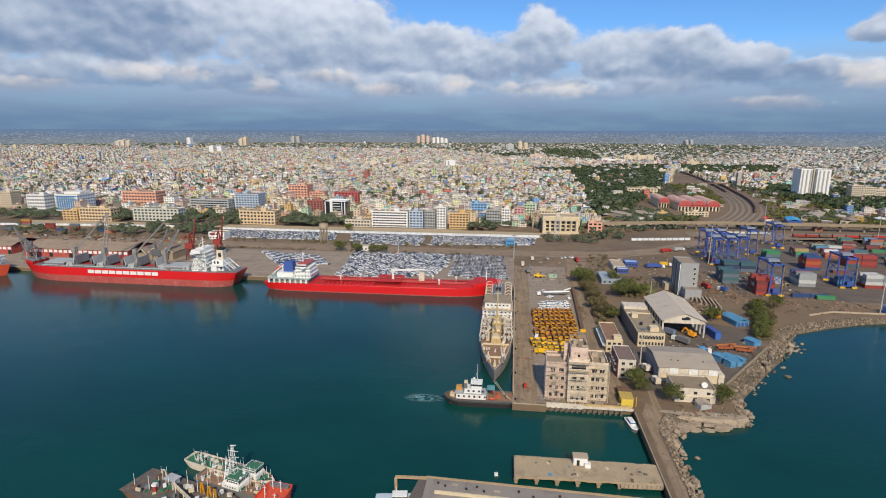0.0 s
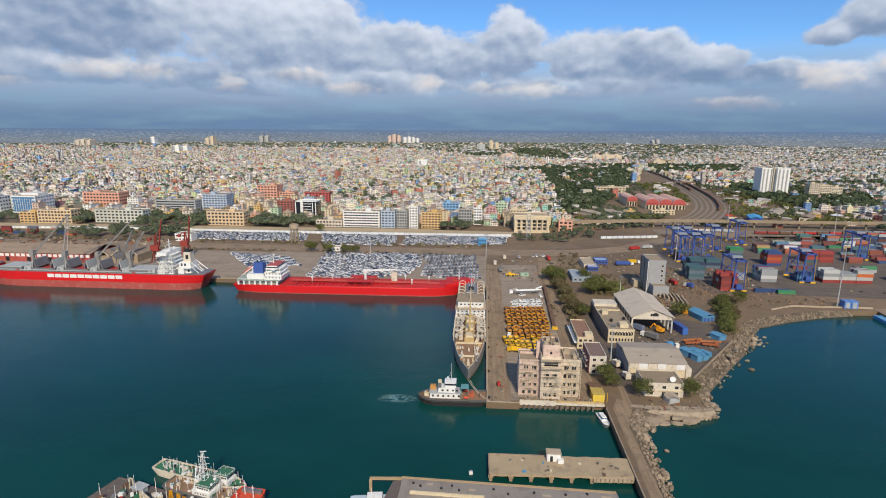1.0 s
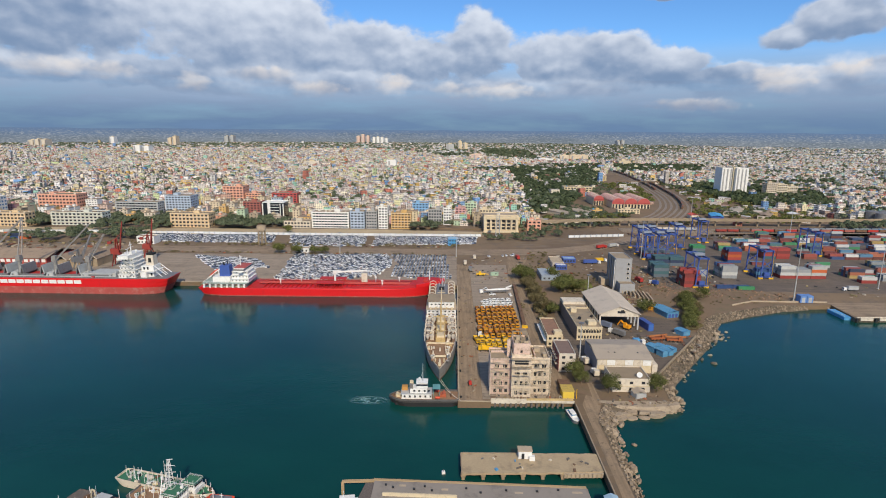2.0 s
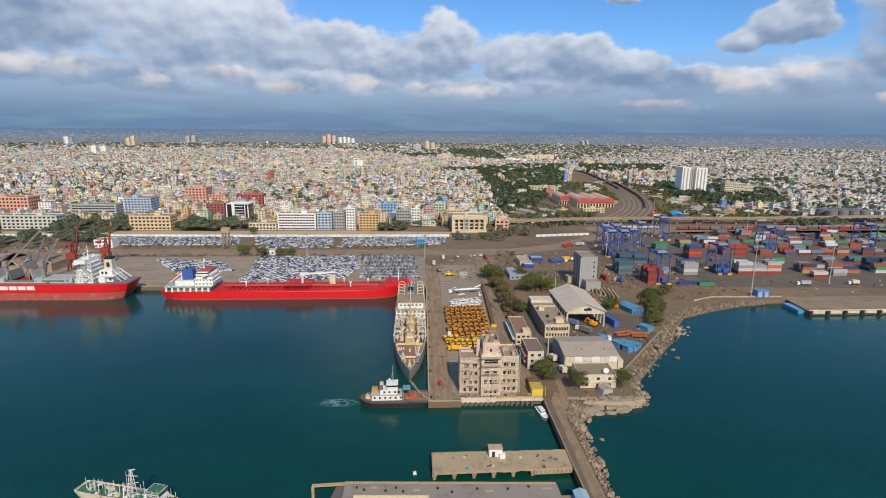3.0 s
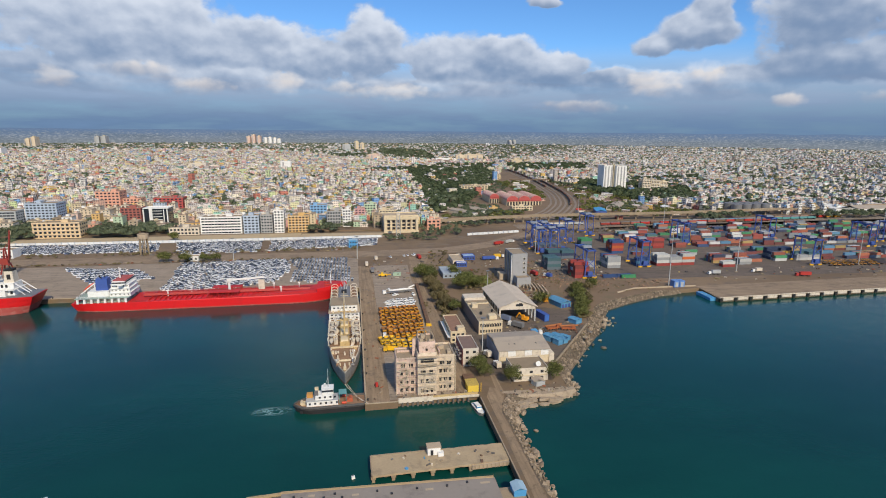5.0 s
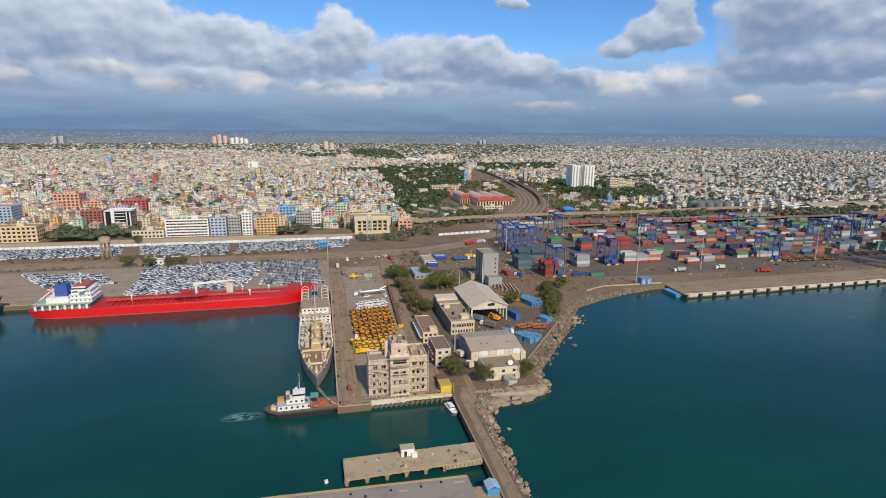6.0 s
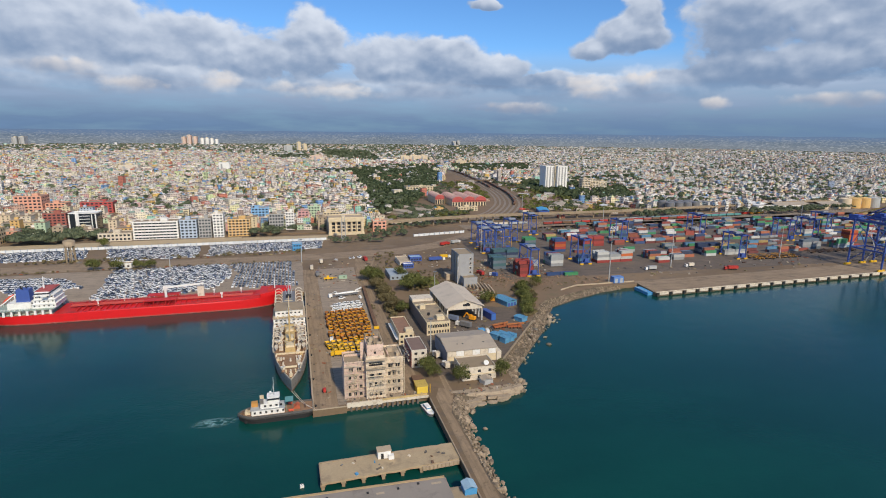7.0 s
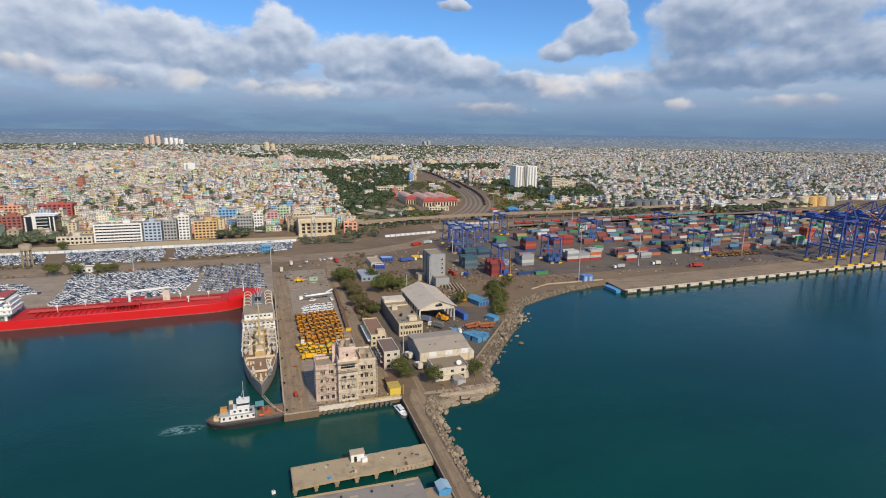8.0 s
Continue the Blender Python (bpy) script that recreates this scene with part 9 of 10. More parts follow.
PINK_WALL = wall_colour("pink_wall", (0.60, 0.33, 0.32))


def office(label, x0, x1, y, depth, h, wall, floors, bays, glass=None, band=False, name="office_block", ledge=None, roof=None):
    """A town block: storeys of windows, floor ledges, a parapet and rooms on the roof."""
    b = thing(name, label if len(label.split()) > 3 else label + " beside the port road", "building")
    cx, w = (x0 + x1) / 2, x1 - x0
    part("wall", Shape().box(cx, y + depth / 2, Z, w, depth, h), wall, b)
    flat_roof(b, x0, x1, y, y + depth, Z + h, roof or CONCRETE, 0.9, wall)
    step = h / floors
    for f in range(floors):
        z = Z + f * step + step * 0.28
        if band:
            part("window_band", Shape().box(cx, y - 0.02, z, w * 0.94, 0.14, step * 0.46), glass or GLASS, b)
            for i in range(bays + 1 if bays else 0):
                part("mullion", Shape().box(x0 + w * (0.03 + 0.94 * i / bays), y - 0.08, z - 0.1, 0.35, 0.2, step * 0.5), wall, b)
        else:
            windows(b, x0 + w * 0.02, x1 - w * 0.02, y - 0.02, z, bays, w / max(bays, 1) * 0.56, step * 0.5, glass or GLASS)
        if ledge:
            part("floor_ledge", Shape().box(cx, y - 0.35, Z + (f + 1) * step - 0.3, w + 0.4, 0.9, 0.35), ledge, b)
    side = Shape()  # openings of the gable end that faces the harbour mouth
    face = x1 + 0.02 if cx < 0 else x0 - 0.02
    m = max(2, int(depth / 4.5))
    for f in range(floors):
        for i in range(m):
            side.box(face, y + (i + 0.5) * depth / m, Z + f * step + step * 0.3, 0.14, depth / m * 0.5, step * 0.45)
    tagged(part("glazing", side, glass or GLASS, b), kind="stuff")
    r = random.Random(int(x0))
    clutter = Shape()
    for i in range(6):
        clutter.box(x0 + w * r.uniform(0.06, 0.94), y + depth * r.uniform(0.1, 0.9), Z + h, r.uniform(0.8, 2.6), r.uniform(0.8, 2.4), r.uniform(0.6, 2.2))
    tagged(part("roof_clutter", clutter, r.choice([CONCRETE, OFFWHITE, STEEL]), b), kind="stuff")
    part("roof_room", Shape().box(x0 + w * r.uniform(0.25, 0.7), y + depth * 0.5, Z + h, min(7, w * 0.3), depth * 0.35, 3.0), wall, b)
    part("roof_tank", Shape().tube((x0 + w * 0.15, y + depth * 0.6, Z + h), (x0 + w * 0.15, y + depth * 0.6, Z + h + 1.8), 1.1), r.choice([BLACK, WHITE, BLUE_PALE]), b)
    return b


FRONT_BLOCKS = [
    ("tall beige office block", -765, -742, 716, 18, 24, TAN, 7, 5), ("white arcaded civic building", -692, -664, 692, 18, 24, WHITE, 5, 7),
    ("long salmon block on a podium", -593, -537, 757, 24, 23, SALMON, 5, 11), ("sand-coloured four-storey block", -557, -512, 630, 16, 16, SAND, 4, 10),
    ("ochre corner block", -580, -559, 629, 16, 13, OCHRE, 4, 4), ("pale mint and white office block", -491, -427, 643, 16, 15.5, MINT, 4, 12),
    ("long pale blue-grey office", -465, -406, 730, 18, 17, STEEL_PALE, 5, 13), ("stepped blue and white office", -404, -368, 746, 24, 24, PALE_BLUE, 7, 8),
    ("sand-brown block with deep ledges", -341, -294, 637, 18, 16.5, SAND, 4, 10), ("salmon five-storey block", -371, -338, 860, 26, 26, SALMON, 6, 6),
    ("lower salmon wing", -337, -312, 866, 20, 15, SALMON, 4, 5), ("crimson block with rounded roof", -295, -254, 868, 22, 15, CRIMSON, 4, 7),
    ("brick-red six-storey block", -279, -256, 706, 18, 22, BRICK, 7, 5), ("white podium shop row", -205, -173, 640, 18, 8, OFFWHITE, 2, 8),
    ("long white office with window bands", -172, -127, 643, 20, 19, WHITE, 6, 12), ("pale office with a blue glass corner", -125, -108, 642, 18, 20, PALE_BLUE, 6, 4),
    ("grey concrete office", -106, -93, 642, 18, 21, GREY_WALL, 6, 4), ("narrow white office block", -91, -80, 641, 16, 26, WHITE, 8, 3), ("ochre apartment block", -76, -52, 643, 16, 19, OCHRE, 6, 6),
    ("grey-blue glazed block", -33, -16, 676, 16, 19, GREY_WALL, 5, 5), ("white slab block", -14, -4, 675, 14, 21, WHITE, 6, 3),
    ("pink apartment house", 1, 14, 694, 14, 19, PINK_WALL, 6, 3), ("small pink house by the road", 87, 103, 640, 14, 12, SALMON, 3, 3),
    ("sky-blue apartment house", -58, -36, 742, 16, 18, SKY_WALL, 5, 5), ("lime-green apartment house", 14, 30, 745, 16, 18, LIME, 5, 4), ("cream apartment house", 32, 52, 700, 16, 16, CREAM, 5, 5),
]
for label, x0, x1, y, depth, h, wall, floors, bays in FRONT_BLOCKS:
    office(label, x0, x1, y, depth, h, wall, floors, bays, band="bands" in label or "long pale" in label, ledge=OFFWHITE if wall in (SAND, OCHRE, MINT) else None)
g1 = office("white-framed office with a blue glass front", -660, -624, 706, 34, 23, WHITE, 5, 0, glass=GLASS_BLUE, band=True)
part("upper_storey", Shape().box(-641, 726, Z + 23, 26, 18, 3.5), WHITE, g1)
part("glass_front", Shape().box(-643, 705.9, Z + 1.5, 29, 0.3, 18), GLASS_BLUE, g1, "blue glass curtain wall")
for i in range(9):
    part("mullion", Shape().box(-657 + i * 3.5, 705.7, Z + 1.5, 0.4, 0.3, 18), WHITE, g1)
for i in range(5):
    part("transom", Shape().box(-643, 705.7, Z + 4.5 + i * 3.4, 29, 0.25, 0.35), STEEL_PALE, g1)
bw = thing("glass_office", "black glass office with white vertical fins", "building")
part("wall", Shape().box(-240.5, 720, Z, 29, 20, 21), GLASS, bw)
flat_roof(bw, -255, -226, 710, 730, Z + 21, WHITE, 1.0)
for x, w in ((-254.4, 1.4), (-246, 3.6), (-231, 1.0), (-227, 1.2)):
    part("fin", Shape().box(x, 709.6, Z, w, 0.9, 23 if w > 3 else 20), WHITE, bw)
for f in range(5):
    part("floor_band", Shape().box(-239.5, 709.85, Z + 3.4 + f * 3.6, 13, 0.4, 0.7), WHITE, bw)
col = thing("columned_building", "cream building with a tall columned front", "building")
part("wall", Shape().box(54.5, 642, Z, 40, 26, 19), TAN, col)
flat_roof(col, 34.5, 74.5, 629, 655, Z + 19, CONCRETE_PALE, 1.2, CREAM)
part("cornice", Shape().box(54.5, 627.6, Z + 15.5, 41, 3.2, 3.6), CREAM, col)
part("base", Shape().box(54.5, 627.4, Z, 41, 3.6, 2.6), CREAM, col)
for i in range(7):
    part("column", Shape().box(36 + i * 6.15, 626.9, Z + 2.6, 1.5 if 0 < i < 6 else 3.0, 1.8, 13), CREAM, col)
for f in range(3):
    windows(col, 37, 72, 628.95, Z + 3.4 + f * 4.1, 6, 3.4, 2.8, DARK)

# smaller houses between them
TOWN = [OFFWHITE, CREAM, TAN, PINKISH, WHITE, GREY_WALL, PALE_BLUE, OFFWHITE, MINT, CREAM, CONCRETE_PALE, CONCRETE, PINKISH, WHITE, OCHRE, LIME, PINK_WALL, SALMON]
taken = [(x0, x1, y, y + d) for _, x0, x1, y, d, *_ in FRONT_BLOCKS] + [(-660, -624, 706, 740), (-255, -226, 706, 730), (34, 75, 626, 655)]
town_rng = random.Random(77)
made = 0
for attempt in range(1500):
    if made >= 104:
        break
    x, y = town_rng.uniform(-760, 108), town_rng.uniform(662, 880)
    w, d, floors = town_rng.uniform(9, 18), town_rng.uniform(9, 14), town_rng.choice([2, 3, 3, 4, 5])
    if not bool(inside(np.array([x]), np.array([y]), FRONT)[0]) or any(x + w > a - 1.5 and x < b + 1.5 and y + d > c - 6 and y < e + 1.5 for a, b, c, e in taken):
        continue
    taken.append((x, x + w, y, y + d))
    made += 1
    wall = town_rng.choice(TOWN)
    t = thing("town_house", "flat-roofed concrete town house, " + wall.name.replace("_", " "), "house", "town houses near the port")
    h = floors * 3.1
    part("wall", Shape().box(x + w / 2, y + d / 2, Z, w, d, h), wall, t)
    part("roof", Shape().box(x + w / 2, y + d / 2, Z + h, w + 0.5, d + 0.5, 0.35), town_rng.choice([CONCRETE, CONCRETE_PALE, ROOF_BROWN]), t)
    part("stair_head", Shape().box(x + w * town_rng.uniform(0.3, 0.7), y + d * 0.6, Z + h + 0.35, 3.4, 3.4, 2.4), wall, t)
    n = max(2, int(w / 4))
    for f in range(floors):
        windows(t, x + 0.6, x + w - 0.6, y - 0.02, Z + f * 3.1 + 1.0, n, 1.5, 1.4, GLASS)
street_green = []
for outline, space, a, b in (([(-510, 622), (-494, 622), (-494, 690), (-510, 680)], 6, 4, 6.5), ([(-424, 628), (-345, 630), (-345, 690), (-424, 690)], 8, 4, 7), ([(-740, 625), (-585, 625), (-585, 650), (-740, 660)], 9, 4, 6.5), ([(-290, 625), (-208, 628), (-208, 660), (-290, 655)], 7.5, 4, 7), ([(-50, 626), (-20, 628), (-20, 660), (-50, 655)], 8, 3.5, 6),
                             ([(-330, 640), (-210, 648), (-230, 690), (-330, 700)], 9, 3.0, 5.5), ([(-430, 600), (-330, 625), (-345, 640), (-430, 630)], 9, 3, 5), ([(-760, 640), (-600, 640), (-600, 690), (-760, 690)], 13, 3, 5), ([(-420, 690), (-300, 700), (-310, 760), (-420, 720)], 12, 3, 5),
                             ([(-40, 645), (34, 650), (30, 690), (-40, 690)], 13, 3, 5), ([(76, 600), (120, 600), (130, 640), (80, 650)], 8, 2, 4.5), ([(36, 575), (90, 575), (95, 608), (30, 606)], 7, 1.5, 3.2), ([(110, 640), (200, 668), (196, 690), (110, 672)], 8, 2, 4),
                             ([(-460, 545), (-330, 555), (-340, 600), (-470, 595)], 9, 2.5, 5.5), ([(-760, 520), (-470, 540), (-470, 590), (-760, 560)], 13, 2, 4.5), ([(-600, 655), (-200, 668), (-220, 690), (-600, 690)], 10, 3.5, 6.5), ([(-520, 690), (-420, 690), (-420, 715), (-520, 715)], 9, 3.5, 6), ([(640, 660), (800, 660), (800, 684), (640, 684)], 8, 4, 7), ([(470, 655), (540, 660), (540, 700), (470, 690)], 9, 4, 7), ([(800, 680), (900, 680), (900, 700), (800, 700)], 9, 3, 6),
                             ([(380, 760), (470, 770), (470, 840), (400, 830)], 12, 3, 5), ([(190, 900), (300, 1000), (330, 1230), (300, 1240), (200, 960)], 15, 3, 6), ([(300, 700), (420, 700), (420, 730), (330, 740)], 12, 2, 4), ([(120, 690), (200, 700), (250, 760), (200, 765)], 12, 2, 4.5), ([(450, 1000), (520, 1010), (450, 1250), (440, 1180)], 13, 3, 6), ([(130, 700), (210, 720), (215, 830), (180, 850)], 12, 3.5, 6), ([(520, 740), (640, 745), (640, 860), (560, 860)], 13, 4, 6.5)):
    q = scatter(outline, space, wood_rng, a, b)
    q[:, 2] = Z + 0.45 * q[:, 3]
    street_green.append(q)
canopies("roadside_trees", np.concatenate(street_green), "dusty green trees and bushes along the town front", FAR_LEAF, 80, 0.12, 0.28)

# ---------------------------------------------------------------- railway and flyover
sheet("pavement_8", [(105, 650), (540, 700), (540, 740), (470, 830), (530, 1000), (445, 1270), (478, 1560), (500, 1900), (478, 1900), (466, 1560), (330, 1250), (300, 1000), (190, 800), (120, 740)], EARTH, "bare brown railway land", "ground", 0.02)
LINE = [(478, 1850), (474, 1560), (440, 1280), (412, 1120), (388, 990), (352, 870), (318, 800), (285, 745), (240, 705), (150, 672), (60, 655), (-200, 648)]
RAIL = paint("rail_steel", (0.20, 0.18, 0.16), 0.5, metal=0.4)
BALLAST = paint("ballast", (0.27, 0.215, 0.165), 0.95, var=0.25, scale=0.4)
BRICK_WAGON = paint("wagon_brown", (0.22, 0.085, 0.05), 0.8, var=0.2)


def offset_line(points, d):
    out = []
    for i, p in enumerate(points):
        a, b = Vector(points[max(0, i - 1)]), Vector(points[min(len(points) - 1, i + 1)])
        n = (b - a).normalized()
        out.append((p[0] - n.y * d, p[1] + n.x * d))
    return out


def smooth_line(points, times=3):
    for _ in range(times):
        q = [points[0]]
        for a, b in zip(points, points[1:]):
            q += [(a[0] * 0.75 + b[0] * 0.25, a[1] * 0.75 + b[1] * 0.25), (a[0] * 0.25 + b[0] * 0.75, a[1] * 0.25 + b[1] * 0.75)]
        points = q + [points[-1]]
    return points


smooth = smooth_line(LINE[:9])
for k, d in enumerate((-22, -13, -4, 5, 14, 23)):
    mid = offset_line(smooth, d * 0.9)
    bed = Shape()
    for a, b in zip(mid, mid[1:]):
        bed.beam((*a, Z + 0.12), (*b, Z + 0.12), 3.6, 0.3)
    setting("track_bed", bed, BALLAST, "dark ballast of a curving railway track", "railway")
    for r in (-0.8, 0.8):
        iron = Shape()
        line = offset_line(mid, r)
        for a, b in zip(line, line[1:]):
            iron.beam((*a, Z + 0.36), (*b, Z + 0.36), 0.25, 0.2)
        setting("rail", iron, RAIL, "steel rail of a curving track", "railway")
for d, f0, f1, tints, label in ((-4, 0.18, 0.62, (RUST, RUST, BRICK_WAGON, STEEL), "long brown goods train standing on the curve"), (14, 0.30, 0.86, (BRICK_WAGON, RUST, CONCRETE_DARK), "brown and dark goods train standing on the outer curve")):
    run = offset_line(smooth, d * 0.9)
    train = thing("goods_train", label, "train")
    walked, goal = 0.0, 0.0
    total = sum(math.dist(a, b) for a, b in zip(run, run[1:]))
    for a, b in zip(run, run[1:]):
        step = math.dist(a, b)
        while goal < walked + step:
            if f0 * total < goal < f1 * total:
                x, y = Vector(a).lerp(Vector(b), (goal - walked) / step)
                w = part("wagon", Shape().box(0, 0, 1.1, 13.2, 2.9, 2.6).box(0, 0, 3.7, 13.0, 2.4, 0.35, 0, 0.92).box(-4.4, 0, 0.1, 2.4, 2.0, 1.0).box(4.4, 0, 0.1, 2.4, 2.0, 1.0), tints[int(goal / 14.6) % len(tints)], train)
                w.matrix_basis = pose(x, y, Z + 0.36, 0, 0, math.degrees(math.atan2(b[1] - a[1], b[0] - a[0])))
            goal += 14.6
        walked += step
for k, y in enumerate((628, 634, 640, 646, 652)):
    setting("track_bed", Shape().beam((200, y + 10, Z + 0.12), (900, y + 34, Z + 0.12), 3.4, 0.3), BALLAST, "dark ballast of a straight railway track", "railway")
    setting("rail", Shape().beam((200, y + 9.2, Z + 0.36), (900, y + 33.2, Z + 0.36), 0.25, 0.2).beam((200, y + 10.8, Z + 0.36), (900, y + 34.8, Z + 0.36), 0.25, 0.2), RAIL, "steel rails of a straight track", "railway")
# trees and small houses on the railway land, clear of the tracks and sheds
yard_rng = np.random.default_rng(21)
YARD = [(112, 668), (540, 716), (640, 880), (530, 1000), (460, 1270), (330, 1250), (300, 1000), (190, 800), (120, 740)]
yard = scatter(YARD, 8.5, yard_rng, 2.2, 5.0)
gap = np.min(np.hypot(yard[:, None, 0] - np.array(smooth)[None, :, 0], yard[:, None, 1] - np.array(smooth)[None, :, 1]), 1)
lumps = np.array([noise.noise(Vector((a * 0.022, b * 0.022, 4.0))) for a, b in yard[:, :2]])
clear = (gap > 30) & ~((yard[:, 0] > 205) & (yard[:, 0] < 310) & (yard[:, 1] > 765) & (yard[:, 1] < 935)) & ~((yard[:, 0] > 335) & (yard[:, 0] < 385) & (yard[:, 1] > 720) & (yard[:, 1] < 775))
leafy = yard[clear & (lumps > 0.02)]
leafy[:, 2] = Z + 0.5
canopies("yard_trees", leafy, "dusty green trees and scrub on the railway land", LEAF, 60, 0.14, 0.30)
lots = yard[clear & (lumps < -0.10)][::6]
kl = len(lots)
lots = np.stack([lots[:, 0], lots[:, 1], yard_rng.uniform(6, 13, kl), yard_rng.uniform(6, 16, kl), np.where(lots[:, 0] > 330, -0.6, 0.4) + yard_rng.normal(0, 0.06, kl), yard_rng.uniform(3.2, 7.5, kl)], 1)
houses("railway_houses", lots, Z, WALLS_A, "low staff houses and stores on the railway land")
coach_rng = random.Random(5)
for x0, x1, y, set_ in ((318, 560, 641, [RUST, RED, CRANE_RED, BRICK]), (440, 640, 648, [paint("teal_wagon", (0.10, 0.28, 0.27), 0.6), STEEL_PALE, BLUE_PALE]), (230, 300, 651, [STEEL_PALE, OFFWHITE]), (560, 700, 655, [YELLOW_DARK, RED, STEEL])):
    x = x0
    while x < x1:
        c = thing("railway_wagon", "closed railway wagon standing in a train", "wagon", "wagons in trains", pose(x, y + (x - 200) * 0.0343, Z + 0.4, 0, 0, 2))
        part("body", Shape().box(0, 0, 0.9, 12.6, 2.8, 2.7), coach_rng.choice(set_), c)
        part("roof", Shape().loft([[(e, 1.4 * a, 3.6 + 0.5 * b) for a, b in ((-1, 0), (-0.6, 0.8), (0, 1), (0.6, 0.8), (1, 0))] for e in (-6.3, 6.3)]), STEEL, c)
        for e in (-4.3, 4.3):
            part("bogie", Shape().box(e, 0, 0, 2.4, 2.2, 0.9), BLACK, c)
        x += 14.0

fly = thing("flyover", "long pale concrete flyover on round piers", "bridge")
FLY = [(84, 655), (180, 678), (262, 688), (440, 690), (620, 708), (900, 740)]
dk = Shape()
rl = Shape()
for a, b in zip(FLY, FLY[1:]):
    dk.beam((*a, 10.4), (*b, 10.4), 8.5, 1.1)
    for d in (-4.1, 4.1):
        (ax, ay), (bx_, by_) = offset_line([a, b], d)
        rl.beam((ax, ay, 11.6), (bx_, by_, 11.6), 0.4, 1.1)
part("deck", dk, CONCRETE, fly)
tagged(part("parapet", rl, CONCRETE, fly), kind="stuff")
for i in range(34):
    p = along(FLY, i / 33.5)
    part("pier", Shape().tube((p.x, p.y, Z), (p.x, p.y, 9.8), 1.1, k=10), CONCRETE, fly)
    part("pier_head", Shape().box(p.x, p.y, 9.0, 2.2, 9.0, 0.9), CONCRETE, fly)
emb = Shape().beam((60, 640, 4.2), (130, 664, 5.0), 16, 4.0).beam((-60, 652, 3.6), (60, 642, 4.2), 10, 1.5)
setting("embankment", emb, EARTH, "brown earth embankment of the flyover ramp", "embankment")
setting("trim_1", Shape().beam((-620, 607, Z + 0.2), (-60, 619, Z + 0.2), 34, 0.4).beam((-60, 619, Z + 0.2), (34, 615, Z + 0.2), 26, 0.4), paint("ochre_verge", (0.44, 0.345, 0.215), 0.9, var=0.22, scale=0.06), "pale ochre verge behind the white wall", "verge")


def barrel_shed(x0, x1, y0, y1, eave, rise, label, material):
    s = thing("barrel_shed", label, "shed", "red barrel-roofed sheds")
    cx, r = (x0 + x1) / 2, (x1 - x0) / 2
    part("wall", Shape().box(cx, (y0 + y1) / 2, Z, x1 - x0 - 0.4, y1 - y0, eave), CREAM, s)
    prof = [(cx + r * math.cos(math.pi * i / 10), Z + eave + rise * math.sin(math.pi * i / 10)) for i in range(11)]
    part("roof", Shape().loft([[(a, e, b) for a, b in prof] for e in (y0 - 1, y1 + 1)]), material, s)
    part("gable", Shape().loft([[(cx + (a - cx) * 0.97, e, Z + eave + (b - Z - eave) * 0.94) for a, b in prof] for e in (y0 - 1.3, y0 - 1.05)]), CRIMSON, s)
    for i in range(1, 8):
        y = y0 + (y1 - y0) * i / 8
        part("roof_rib", Shape().loft([[(cx + (a - cx) * 1.01, y + e, Z + eave + (b - Z - eave) * 1.02 + 0.05) for a, b in prof] for e in (-0.25, 0.25)]), OFFWHITE, s)
    for i in range(4):
        part("doorway", Shape().box(x0 + (i + 0.5) * (x1 - x0) / 4, y0 - 0.05, Z, 2.6, 0.12, eave * 0.7), DARK, s)
    part("fascia", Shape().box(cx, y0 - 0.2, Z + eave * 0.75, x1 - x0 - 0.2, 0.5, eave * 0.25), CRIMSON, s)


FADED_RED = paint("faded_red_roof", (0.52, 0.285, 0.245), 0.75, var=0.15, scale=0.1, stain=(0.60, 0.40, 0.35), amount=0.5)
for i in range(3):
    barrel_shed(243.5 + i * 19.6, 262.7 + i * 19.6, 843, 915, 9, 7, "red-roofed barrel-vaulted railway shed", FADED_RED)
barrel_shed(223.5, 239.5, 876, 930, 10, 6, "smaller red barrel-vaulted railway shed", FADED_RED)
office("low yellow railway building", 236, 268, 786, 10, 6, CREAM, 2, 7, roof=CONCRETE_PALE)
office("long yellow station building", 208, 262, 1042, 24, 12, CREAM, 3, 9)
office("yellow railway house", 196, 210, 770, 10, 7, OCHRE, 2, 3)
bs = thing("blue_shed", "blue-roofed railway shed beside the tracks", "shed", at=pose(359, 748, Z, 0, 0, -18))
part("wall", Shape().box(0, 0, 0, 15, 34, 5.5), BLUE, bs)
part("roof", Shape().gable(0, 0, 5.5, 15, 34, 1.6, 0.5, 0.2), paint("bright_blue_roof", (0.07, 0.33, 0.60), 0.6, var=0.12), bs)
for x, y, sx, sy, m, tn in ((150, 770, 13, 60, ROOF_GREY, 28), (168, 800, 12, 56, ROOF_GREY, 28), (186, 770, 11, 40, ROOF_GREY, 20), (410, 800, 18, 70, ROOF_GREY, -35), (440, 770, 15, 60, ROOF_BROWN, -35), (330, 752, 10, 14, ORANGE, 0), (480, 770, 14, 16, WHITE, 0), (150, 690, 60, 12, EARTH, 8)):
    r = thing("railway_store", "plain railway store with a sheet roof", "shed", "railway stores", pose(x, y, Z, 0, 0, tn))
    part("wall", Shape().box(0, 0, 0, sx, sy, 5.0), OFFWHITE, r)
    part("roof", Shape().gable(0, 0, 5.0, sx, sy, 2.0, 0.5, 0.2, along="y" if sy > sx else "x"), m, r)
bridge = thing("rail_bridge", "low brown road bridge over the tracks", "bridge", at=pose(418, 1235, Z))
part("deck", Shape().box(0, 0, 6, 110, 9, 1.5), EARTH, bridge)
